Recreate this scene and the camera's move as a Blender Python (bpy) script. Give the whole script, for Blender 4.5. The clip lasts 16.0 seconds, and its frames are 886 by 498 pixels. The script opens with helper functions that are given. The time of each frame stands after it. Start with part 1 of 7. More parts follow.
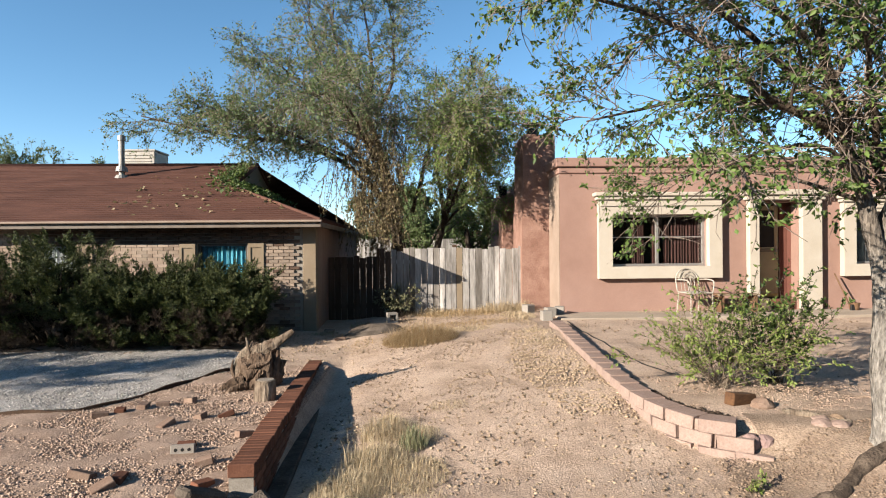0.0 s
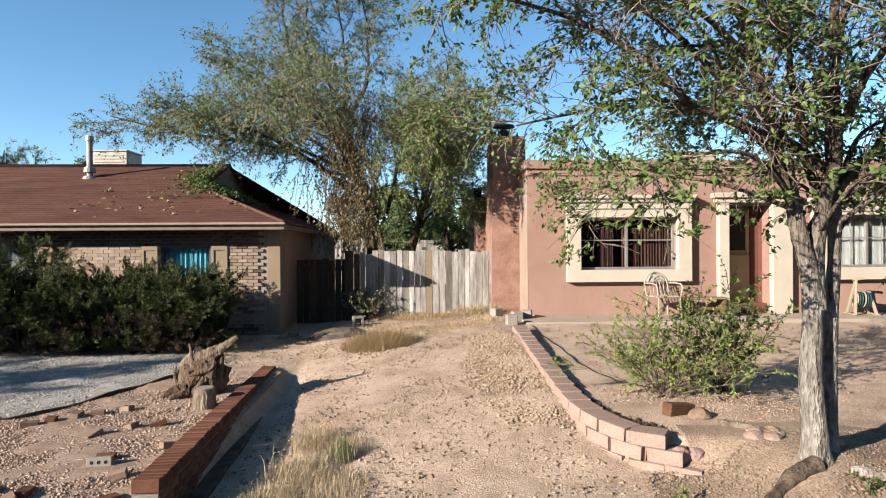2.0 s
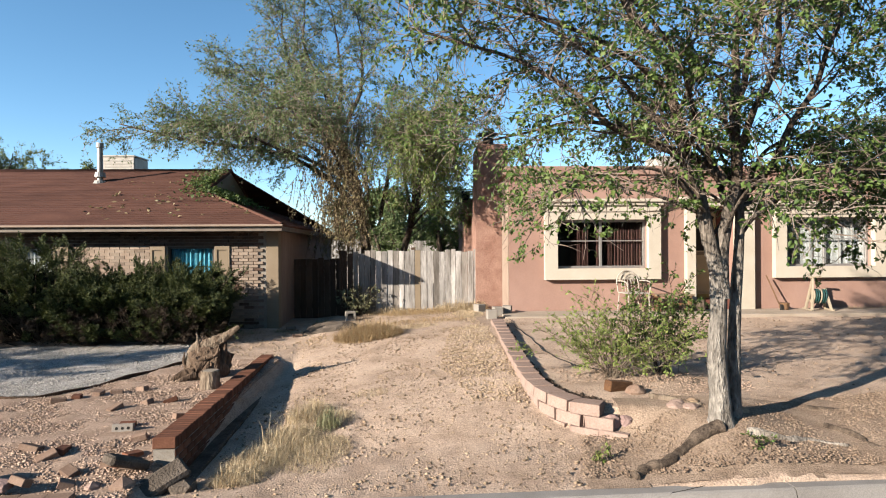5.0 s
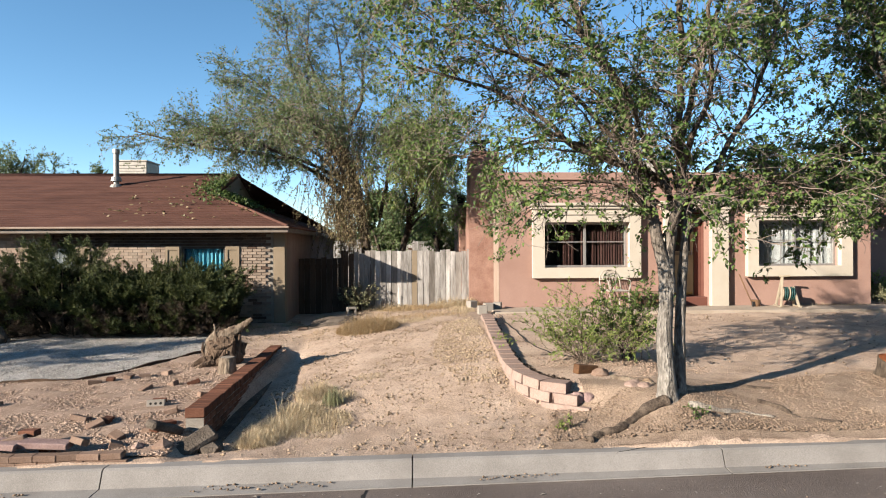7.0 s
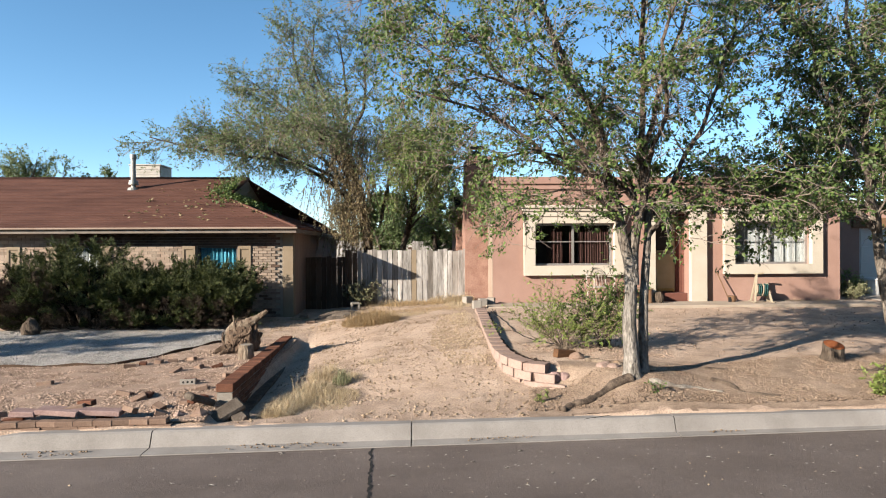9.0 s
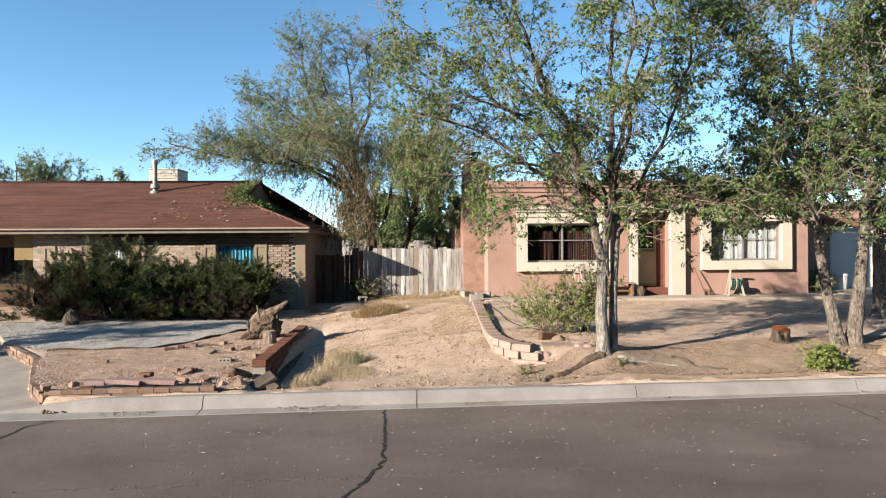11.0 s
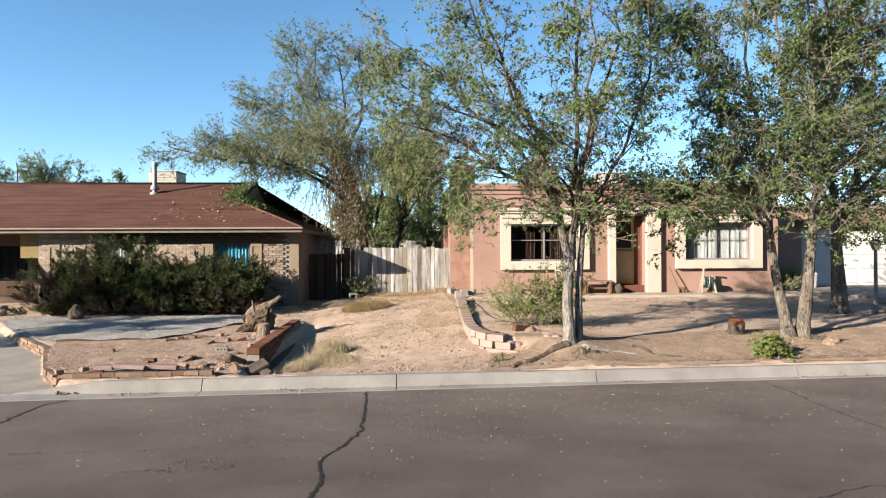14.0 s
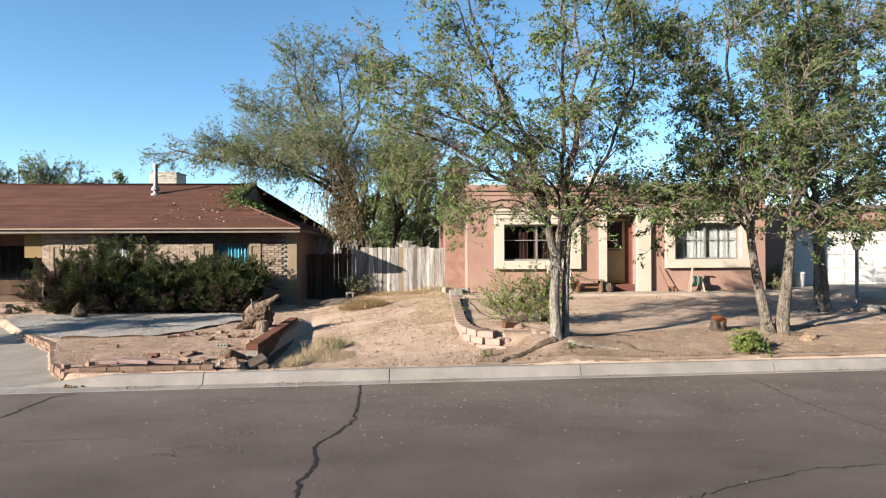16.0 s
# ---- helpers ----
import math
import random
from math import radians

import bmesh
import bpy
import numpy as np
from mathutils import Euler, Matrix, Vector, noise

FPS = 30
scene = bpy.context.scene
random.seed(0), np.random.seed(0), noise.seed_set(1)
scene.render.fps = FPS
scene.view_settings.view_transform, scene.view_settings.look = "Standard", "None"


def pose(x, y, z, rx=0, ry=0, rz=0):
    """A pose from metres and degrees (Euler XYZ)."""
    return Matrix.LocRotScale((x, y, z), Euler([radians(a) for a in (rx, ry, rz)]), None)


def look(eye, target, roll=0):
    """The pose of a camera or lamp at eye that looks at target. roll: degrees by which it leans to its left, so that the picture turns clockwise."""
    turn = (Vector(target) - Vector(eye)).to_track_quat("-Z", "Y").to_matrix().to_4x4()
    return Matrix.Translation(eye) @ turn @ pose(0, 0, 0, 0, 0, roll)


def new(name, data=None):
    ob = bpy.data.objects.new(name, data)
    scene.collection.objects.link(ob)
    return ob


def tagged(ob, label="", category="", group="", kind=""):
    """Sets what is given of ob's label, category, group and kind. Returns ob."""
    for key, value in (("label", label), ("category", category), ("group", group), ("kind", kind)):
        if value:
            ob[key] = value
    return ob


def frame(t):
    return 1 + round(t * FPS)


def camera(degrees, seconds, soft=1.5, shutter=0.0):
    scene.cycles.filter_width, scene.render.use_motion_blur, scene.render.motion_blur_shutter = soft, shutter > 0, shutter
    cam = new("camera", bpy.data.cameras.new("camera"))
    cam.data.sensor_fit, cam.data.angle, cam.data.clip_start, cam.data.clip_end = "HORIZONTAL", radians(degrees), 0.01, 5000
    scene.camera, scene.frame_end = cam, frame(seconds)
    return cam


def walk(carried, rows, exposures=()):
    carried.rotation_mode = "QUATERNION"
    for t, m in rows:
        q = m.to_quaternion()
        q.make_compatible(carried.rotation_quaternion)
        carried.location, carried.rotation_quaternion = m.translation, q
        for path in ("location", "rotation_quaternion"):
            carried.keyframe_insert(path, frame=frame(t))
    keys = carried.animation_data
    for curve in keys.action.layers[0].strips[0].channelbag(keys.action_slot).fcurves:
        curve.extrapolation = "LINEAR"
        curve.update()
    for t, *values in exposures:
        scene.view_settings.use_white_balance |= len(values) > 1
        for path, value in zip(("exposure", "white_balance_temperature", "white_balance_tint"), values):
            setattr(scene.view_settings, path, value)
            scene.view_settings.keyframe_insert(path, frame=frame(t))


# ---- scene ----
cam = camera(73.0, 16.0, 1.1)
PATH = [
    (0, (0.078, -0.019, 2.043), (0.151, 1.98, 2.04), -0.5),
    (0.5, (0.318, -0.004, 2.058), (0.394, 1.995, 2.055), -0.4),
    (1, (0.454, 0.023, 2.078), (0.533, 2.022, 2.074), -0.4),
    (1.5, (0.596, 0.063, 2.09), (0.674, 2.062, 2.085), -0.4),
    (2, (0.701, 0.092, 2.103), (0.783, 2.09, 2.099), -0.4),
    (2.5, (0.754, 0.038, 2.1), (0.836, 2.036, 2.097), -0.3),
    (3, (0.795, -0.072, 2.103), (0.876, 1.926, 2.099), -0.4),
    (3.5, (0.832, -0.243, 2.101), (0.912, 1.755, 2.097), -0.4),
    (4, (0.869, -0.443, 2.094), (0.949, 1.556, 2.091), -0.4),
    (6.3, (1.051, -1.493, 2.085), (1.13, 0.505, 2.084), -0.3),
    (6.5, (1.052, -1.606, 2.09), (1.129, 0.393, 2.089), -0.3),
    (7, (1.066, -1.825, 2.091), (1.144, 0.173, 2.09), -0.3),
    (7.5, (1.072, -2.033, 2.085), (1.151, -0.035, 2.085), -0.3),
    (8, (1.092, -2.255, 2.091), (1.171, -0.257, 2.09), -0.3),
    (8.5, (1.089, -2.546, 2.079), (1.167, -0.548, 2.077), -0.3),
    (9, (1.089, -2.85, 2.066), (1.167, -0.852, 2.066), -0.3),
    (11.3, (1.007, -4.387, 2.015), (1.086, -2.388, 2.013), -0.4),
    (11.5, (0.977, -4.519, 1.986), (1.059, -2.521, 1.989), -0.3),
    (12, (0.959, -4.886, 1.965), (1.042, -2.888, 1.966), -0.3),
    (12.5, (0.95, -5.029, 1.974), (1.034, -3.03, 1.975), -0.3),
    (13, (0.969, -5.038, 1.987), (1.054, -3.039, 1.988), -0.4),
    (13.5, (1.108, -5.024, 1.986), (1.195, -3.026, 1.986), -0.4),
    (14, (1.284, -5.006, 1.976), (1.373, -3.008, 1.978), -0.3),
    (14.5, (1.36, -4.981, 1.991), (1.449, -2.983, 1.991), -0.3),
    (15, (1.363, -5.029, 1.985), (1.453, -3.031, 1.986), -0.3),
    (15.5, (1.383, -5.181, 1.982), (1.474, -3.183, 1.983), -0.3),
    (16, (1.391, -5.405, 1.97), (1.483, -3.407, 1.972), -0.3),
]
walk(cam, [(t, look(eye, target, roll)) for t, eye, target, roll in PATH], [(0, 1.65), (4, 1.72), (7, 1.72), (9, 1.76), (11.5, 1.83), (16, 1.86)])

# ---- world, sun, exposure ----
SUN_AZ = math.atan2(-1.56, -1.0)
SUN_EL = radians(20.2)
world = bpy.data.worlds.new("sky")
scene.world = world
world.use_nodes = True
sky = world.node_tree.nodes.new("ShaderNodeTexSky")
sky.sky_type, sky.sun_disc = "NISHITA", False
sky.sun_elevation, sky.sun_rotation = SUN_EL, SUN_AZ % (2 * math.pi)
sky.air_density, sky.dust_density, sky.ozone_density = 0.88, 0.0, 1.6
sky.altitude = 1600
bg = world.node_tree.nodes["Background"]
bg.inputs[1].default_value = 0.07
clear = world.node_tree.nodes.new("ShaderNodeHueSaturation")
clear.inputs["Hue"].default_value, clear.inputs["Saturation"].default_value = 0.4905, 1.14
world.node_tree.links.new(sky.outputs[0], clear.inputs["Color"])
world.node_tree.links.new(clear.outputs[0], bg.inputs[0])
sun = new("sun", bpy.data.lights.new("sun", "SUN"))
sun.data.energy, sun.data.angle, sun.data.color = 5.0, radians(0.53), (1.0, 0.895, 0.765)
sun.matrix_world = look((math.sin(SUN_AZ) * 40, math.cos(SUN_AZ) * 40, 40 * math.tan(SUN_EL)), (0, 0, 0))

# ---- materials ----
TONE = 0.625  # brings the mixed colours below to their base values


def base(c):
    return (c[0] * TONE, c[1] * TONE, c[2] * TONE, 1)


def node_material(name, rough=0.85, metal=0.0, spec=0.3):
    m = bpy.data.materials.new(name)
    m.use_nodes = True
    p = m.node_tree.nodes["Principled BSDF"]
    p.inputs["Roughness"].default_value, p.inputs["Metallic"].default_value = rough, metal
    p.inputs["Specular IOR Level"].default_value = spec
    return m, m.node_tree.nodes, m.node_tree.links, p


def surface(name, dark, light, scale=6.0, fine=90.0, bump=0.3, rough=0.85, metal=0.0, vary="", third=None, stretch=(1, 1, 1), amount=0.25, depth=0.01, spec=0.3):
    """A weathered surface: a colour ramp over broad noise, grain over fine noise, relief from both."""
    m, n, l, p = node_material(name, rough, metal, spec)
    at = n.new("ShaderNodeTexCoord")
    mp = n.new("ShaderNodeMapping")
    mp.inputs["Scale"].default_value = stretch
    l.new(at.outputs["Object"], mp.inputs["Vector"])
    big, small = n.new("ShaderNodeTexNoise"), n.new("ShaderNodeTexNoise")
    big.inputs["Scale"].default_value, big.inputs["Detail"].default_value, big.inputs["Roughness"].default_value = scale, 6.0, 0.62
    small.inputs["Scale"].default_value, small.inputs["Detail"].default_value = fine, 4.0
    l.new(mp.outputs[0], big.inputs["Vector"]), l.new(mp.outputs[0], small.inputs["Vector"])
    ramp = n.new("ShaderNodeValToRGB")
    e = ramp.color_ramp.elements
    e[0].position, e[0].color, e[1].position, e[1].color = 0.32, base(dark), 0.68, base(light)
    if third:
        x = e.new(0.5)
        x.color = base(third)
    l.new(big.outputs[0], ramp.inputs[0])
    mix = n.new("ShaderNodeMix")
    mix.data_type, mix.blend_type = "RGBA", "OVERLAY"
    mix.inputs["Factor"].default_value = amount * 2
    l.new(ramp.outputs[0], mix.inputs[6]), l.new(small.outputs[0], mix.inputs[7])
    out = mix.outputs[2]
    if vary:
        src = n.new("ShaderNodeObjectInfo") if vary == "object" else n.new("ShaderNodeNewGeometry")
        hsv, rng = n.new("ShaderNodeHueSaturation"), n.new("ShaderNodeMapRange")
        rng.inputs["To Min"].default_value, rng.inputs["To Max"].default_value = 0.72, 1.28
        l.new(src.outputs["Random" if vary == "object" else "Random Per Island"], rng.inputs["Value"])
        l.new(rng.outputs[0], hsv.inputs["Value"]), l.new(out, hsv.inputs["Color"])
        out = hsv.outputs[0]
    l.new(out, p.inputs["Base Color"])
    if bump:
        add, b = n.new("ShaderNodeMath"), n.new("ShaderNodeBump")
        add.operation = "ADD"
        l.new(big.outputs[0], add.inputs[0]), l.new(small.outputs[0], add.inputs[1])
        b.inputs["Strength"].default_value, b.inputs["Distance"].default_value = bump, depth
        l.new(add.outputs[0], b.inputs["Height"]), l.new(b.outputs[0], p.inputs["Normal"])
    return m


def foliage(name, colours, through_light=0.35, rough=0.55):
    """Leaves: a colour of their own for each leaf, some light coming through."""
    m, n, l, p = node_material(name, rough, 0.0, 0.35)
    geo, ramp = n.new("ShaderNodeNewGeometry"), n.new("ShaderNodeValToRGB")
    e = ramp.color_ramp.elements
    e[0].color, e[1].color = base(colours[0]), base(colours[-1])
    for i, c in enumerate(colours[1:-1]):
        x = e.new((i + 1) / (len(colours) - 1))
        x.color = base(c)
    l.new(geo.outputs["Random Per Island"], ramp.inputs[0]), l.new(ramp.outputs[0], p.inputs["Base Color"])
    t, mix = n.new("ShaderNodeBsdfTranslucent"), n.new("ShaderNodeMixShader")
    l.new(ramp.outputs[0], t.inputs[0])
    mix.inputs[0].default_value = through_light
    l.new(p.outputs[0], mix.inputs[1]), l.new(t.outputs[0], mix.inputs[2])
    l.new(mix.outputs[0], n["Material Output"].inputs["Surface"])
    return m


def plain(name, colour, rough=0.6, metal=0.0):
    return surface(name, [c * 0.86 for c in colour], [min(1, c * 1.1) for c in colour], 9, 120, 0.06, rough, metal, amount=0.08, depth=0.003)


def glass(name, tint=(0.02, 0.025, 0.03)):
    m, n, l, p = node_material(name, 0.05, 0.0, 0.5)
    tr, mix, fr, gl = n.new("ShaderNodeBsdfTransparent"), n.new("ShaderNodeMixShader"), n.new("ShaderNodeFresnel"), n.new("ShaderNodeBsdfGlossy")
    gl.inputs["Roughness"].default_value = 0.03
    fr.inputs[0].default_value = 1.5
    tr.inputs[0].default_value = (0.8, 0.83, 0.84, 1)
    l.new(fr.outputs[0], mix.inputs[0]), l.new(tr.outputs[0], mix.inputs[1]), l.new(gl.outputs[0], mix.inputs[2])
    l.new(mix.outputs[0], n["Material Output"].inputs["Surface"])
    return m


PALE_WALK = surface("pale_walk", (0.357, 0.289, 0.224), (0.471, 0.395, 0.319), 1.5, 80, 0.3, 0.95, amount=0.25, depth=0.006, spec=0.1)
DIRT = surface("dirt", (0.36, 0.26, 0.192), (0.575, 0.44, 0.34), 2.1, 60, 0.7, 0.95, third=(0.49, 0.366, 0.278), amount=0.42, depth=0.02, spec=0.1)
VERGE_DIRT = surface("verge_dirt", (0.23, 0.165, 0.12), (0.40, 0.30, 0.225), 3.0, 60, 0.7, 0.95, amount=0.4, depth=0.02, spec=0.1)
VERGE_STONE = surface("verge_stone", (0.176, 0.12, 0.084), (0.344, 0.256, 0.188), 8, 120, 0.2, 0.9, vary="island", spec=0.15)
PINK_GRAVEL = surface("pink_gravel", (0.28, 0.192, 0.14), (0.43, 0.315, 0.24), 3.0, 60, 0.5, 0.95, amount=0.3, depth=0.015, spec=0.1)
WHITE_GRAVEL = surface("white_gravel", (0.345, 0.318, 0.292), (0.51, 0.478, 0.442), 2.2, 70, 0.5, 0.95, amount=0.35, depth=0.015, spec=0.1)
PINK_STONE = surface("pink_stone", (0.31, 0.212, 0.156), (0.53, 0.395, 0.305), 8, 120, 0.2, 0.9, vary="island", spec=0.15)
WHITE_STONE = surface("white_stone", (0.32, 0.297, 0.272), (0.53, 0.50, 0.463), 8, 120, 0.2, 0.9, vary="island", spec=0.15)
TAN_STONE = surface("tan_stone", (0.304, 0.22, 0.144), (0.486, 0.372, 0.258), 8, 120, 0.2, 0.9, vary="island", spec=0.15)
CLOD = surface("clod", (0.152, 0.099, 0.065), (0.365, 0.266, 0.182), 8, 120, 0.2, 0.95, vary="island", spec=0.1)
ASPHALT = surface("asphalt", (0.128, 0.102, 0.089), (0.206, 0.168, 0.148), 0.9, 200, 0.8, 0.9, amount=0.9, depth=0.008, spec=0.15, stretch=(0.6, 1, 1))


def dust_and_falloff(m):
    """Pale dust over the asphalt beside the gutter, thinning out in a ragged way towards the crown of the street; the
    darker tone there also holds brightness falloff towards the camera.
    """
    n, l = m.node_tree.nodes, m.node_tree.links
    p = n["Principled BSDF"]
    old = p.inputs["Base Color"].links[0].from_socket
    at, sep, ns, add, rng, mix = n.new("ShaderNodeTexCoord"), n.new("ShaderNodeSeparateXYZ"), n.new("ShaderNodeTexNoise"), n.new("ShaderNodeMath"), n.new("ShaderNodeMapRange"), n.new("ShaderNodeMix")
    mp = n.new("ShaderNodeMapping")
    mp.inputs["Scale"].default_value = (0.25, 1.6, 1)
    l.new(at.outputs["Object"], sep.inputs[0]), l.new(at.outputs["Object"], mp.inputs[0]), l.new(mp.outputs[0], ns.inputs["Vector"])
    ns.inputs["Scale"].default_value, ns.inputs["Detail"].default_value = 1.3, 6.0
    add.operation, add.inputs[2].default_value = "MULTIPLY_ADD", 0.0
    add.inputs[1].default_value = 1.6
    l.new(ns.outputs[0], add.inputs[0]), l.new(sep.outputs[1], add.inputs[2])
    rng.inputs["From Min"].default_value, rng.inputs["From Max"].default_value = 0.2, 3.6
    l.new(add.outputs[0], rng.inputs["Value"])
    mix.data_type, mix.blend_type = "RGBA", "MULTIPLY"
    mix.inputs[7].default_value = (0.66, 0.655, 0.67, 1)
    inv = n.new("ShaderNodeMath")
    inv.operation, inv.inputs[0].default_value = "SUBTRACT", 1.0
    l.new(rng.outputs[0], inv.inputs[1]), l.new(inv.outputs[0], mix.inputs["Factor"])
    l.new(old, mix.inputs[6]), l.new(mix.outputs[2], p.inputs["Base Color"])


dust_and_falloff(ASPHALT)
KERB = surface("kerb_concrete", (0.225, 0.207, 0.19), (0.325, 0.304, 0.284), 1.6, 110, 0.25, 0.9, amount=0.22, depth=0.004, spec=0.2)
CRACK = plain("crack", (0.012, 0.011, 0.011), 0.95)
CONCRETE = surface("concrete", (0.245, 0.217, 0.186), (0.36, 0.326, 0.285), 1.6, 110, 0.25, 0.9, amount=0.22, depth=0.004, spec=0.2)
PALE_STUCCO = surface("pale_stucco", (0.307, 0.228, 0.177), (0.377, 0.291, 0.234), 2.5, 90, 0.4, 0.92, amount=0.2, depth=0.006, spec=0.1)
CHIMNEY_STUCCO = surface("red_stucco", (0.27, 0.148, 0.112), (0.40, 0.245, 0.19), 3.5, 60, 0.8, 0.95, amount=0.3, depth=0.015, spec=0.1)
STUCCO = surface("pink_stucco", (0.335, 0.205, 0.163), (0.40, 0.254, 0.206), 1.1, 130, 0.5, 0.92, amount=0.16, depth=0.006, spec=0.15)
CREAM = surface("cream_stucco", (0.505, 0.445, 0.36), (0.58, 0.52, 0.435), 1.5, 120, 0.35, 0.9, amount=0.12, depth=0.004, spec=0.15)
SHINGLE = surface("brown_shingle", (0.095, 0.045, 0.034), (0.16, 0.077, 0.057), 0.8, 55, 0.6, 0.95, amount=0.35, depth=0.01, stretch=(1, 3, 3), spec=0.1)
BRICK = surface("brick", (0.241, 0.173, 0.131), (0.346, 0.282, 0.225), 2.5, 70, 0.35, 0.92, vary="object", amount=0.2, spec=0.1)
RED_BRICK = surface("red_brick", (0.13, 0.055, 0.034), (0.205, 0.095, 0.061), 4, 80, 0.35, 0.92, vary="object", amount=0.2, spec=0.1)
BUFF_BRICK = surface("buff_brick", (0.202, 0.13, 0.095), (0.295, 0.208, 0.158), 4, 80, 0.35, 0.92, vary="object", amount=0.2, spec=0.1)
MORTAR = surface("mortar", (0.263, 0.232, 0.194), (0.351, 0.314, 0.27), 6, 120, 0.3, 0.95, spec=0.1)
PINK_BLOCK = surface("pink_block", (0.295, 0.205, 0.168), (0.38, 0.28, 0.235), 3, 50, 0.5, 0.95, amount=0.16, depth=0.01, spec=0.1)
MAUVE_STONE = surface("mauve_stone", (0.25, 0.165, 0.15), (0.37, 0.26, 0.235), 5, 60, 0.6, 0.95, amount=0.2, depth=0.012, spec=0.1)
WHITE_BOARD = surface("white_board", (0.15, 0.132, 0.115), (0.56, 0.53, 0.50), 7, 60, 0.4, 0.9, vary="object", stretch=(1, 1, 0.12), amount=0.25, spec=0.15)
GREY_BOARD = surface("grey_board", (0.13, 0.112, 0.096), (0.36, 0.325, 0.29), 7, 60, 0.4, 0.9, vary="object", stretch=(1, 1, 0.12), amount=0.25, spec=0.15)
DARK_BOARD = surface("dark_board", (0.057, 0.035, 0.022), (0.108, 0.068, 0.046), 6, 60, 0.4, 0.9, vary="object", stretch=(1, 1, 0.15), spec=0.15)
SIDE_PAINT = surface("side_paint", (0.25, 0.175, 0.135), (0.34, 0.25, 0.2), 3, 60, 0.3, 0.9, stretch=(1, 1, 0.2), amount=0.2)
TAN_PAINT = surface("tan_paint", (0.232, 0.175, 0.113), (0.28, 0.217, 0.148), 2, 90, 0.15, 0.75, amount=0.12)
SHADED_DARK_BRICK = surface("shaded_and_dark_brick", (0.07, 0.045, 0.035), (0.168, 0.112, 0.084), 3, 70, 0.35, 0.92, vary="object", amount=0.2, spec=0.1)
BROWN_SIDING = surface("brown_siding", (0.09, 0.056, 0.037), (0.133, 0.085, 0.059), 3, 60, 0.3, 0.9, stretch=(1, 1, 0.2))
ROOT_BARK = surface("root_bark", (0.045, 0.033, 0.025), (0.19, 0.145, 0.11), 12, 60, 1.0, 0.95, amount=0.4, depth=0.015, spec=0.1)
TRIM = surface("weathered_trim", (0.148, 0.116, 0.092), (0.213, 0.176, 0.143), 4, 90, 0.15, 0.7, amount=0.15)
YELLOW = surface("ochre_paint", (0.219, 0.152, 0.061), (0.28, 0.201, 0.085), 3, 90, 0.2, 0.85, amount=0.1)
BARK_PALE = surface("pale_bark", (0.17, 0.14, 0.111), (0.425, 0.383, 0.327), 11, 55, 0.7, 0.95, stretch=(1, 1, 0.4), third=(0.34, 0.297, 0.251), amount=0.4, depth=0.04, spec=0.1)
BARK = surface("grey_bark", (0.057, 0.042, 0.031), (0.157, 0.123, 0.094), 9, 40, 1.0, 0.95, stretch=(1, 1, 0.25), amount=0.4, depth=0.04, spec=0.1)
def two_tone_bark(name):
    """Bark that is weathered pale grey on the old lower trunk and brown on the younger wood above."""
    m = surface(name, (0.085, 0.074, 0.063), (0.40, 0.365, 0.32), 15, 50, 1.0, 0.95, stretch=(1, 1, 0.3), third=(0.265, 0.24, 0.21), amount=0.45, depth=0.05, spec=0.1)
    n, l = m.node_tree.nodes, m.node_tree.links
    p = n["Principled BSDF"]
    pale = p.inputs["Base Color"].links[0].from_socket
    at, sep, add, rng, mix, ns = n.new("ShaderNodeTexCoord"), n.new("ShaderNodeSeparateXYZ"), n.new("ShaderNodeMath"), n.new("ShaderNodeMapRange"), n.new("ShaderNodeMix"), n.new("ShaderNodeTexNoise")
    ns.inputs["Scale"].default_value = 3.5
    l.new(at.outputs["Object"], sep.inputs[0]), l.new(at.outputs["Object"], ns.inputs["Vector"])
    add.operation = "ADD"
    l.new(sep.outputs[2], add.inputs[0]), l.new(ns.outputs[0], add.inputs[1])
    rng.inputs["From Min"].default_value, rng.inputs["From Max"].default_value = 1.75, 2.75
    l.new(add.outputs[0], rng.inputs["Value"])
    mix.data_type, mix.blend_type = "RGBA", "MULTIPLY"
    mix.inputs[7].default_value = (0.50, 0.42, 0.36, 1)
    l.new(rng.outputs[0], mix.inputs["Factor"]), l.new(pale, mix.inputs[6]), l.new(mix.outputs[2], p.inputs["Base Color"])
    return m


BARK_ELM = two_tone_bark("two_tone_bark")
BARK_GREY = surface("mottled_grey_bark", (0.075, 0.061, 0.05), (0.27, 0.232, 0.19), 10, 40, 1.0, 0.95, stretch=(1, 1, 0.35), third=(0.19, 0.16, 0.13), amount=0.4, depth=0.04, spec=0.1)
BARK_TWIG = surface("branch_bark", (0.07, 0.052, 0.04), (0.19, 0.15, 0.12), 9, 40, 0.8, 0.95, stretch=(1, 1, 0.25), amount=0.4, depth=0.03, spec=0.1)
TWIG = surface("twig_bark", (0.2, 0.157, 0.127), (0.36, 0.29, 0.24), 5, 40, 0.0, 0.95, amount=0.2, spec=0.1)
DEAD_WOOD = surface("dead_wood", (0.095, 0.062, 0.043), (0.35, 0.285, 0.215), 7, 45, 0.9, 0.95, stretch=(1, 1, 0.3), amount=0.35, depth=0.03, spec=0.1)
DARK_ROOT = surface("dark_dead_wood", (0.05, 0.032, 0.022), (0.22, 0.155, 0.11), 9, 45, 1.0, 0.95, stretch=(1, 1, 0.3), amount=0.35, depth=0.03, spec=0.1)
FRESH_CUT = surface("fresh_cut", (0.374, 0.102, 0.034), (0.51, 0.178, 0.064), 12, 90, 0.4, 0.9)
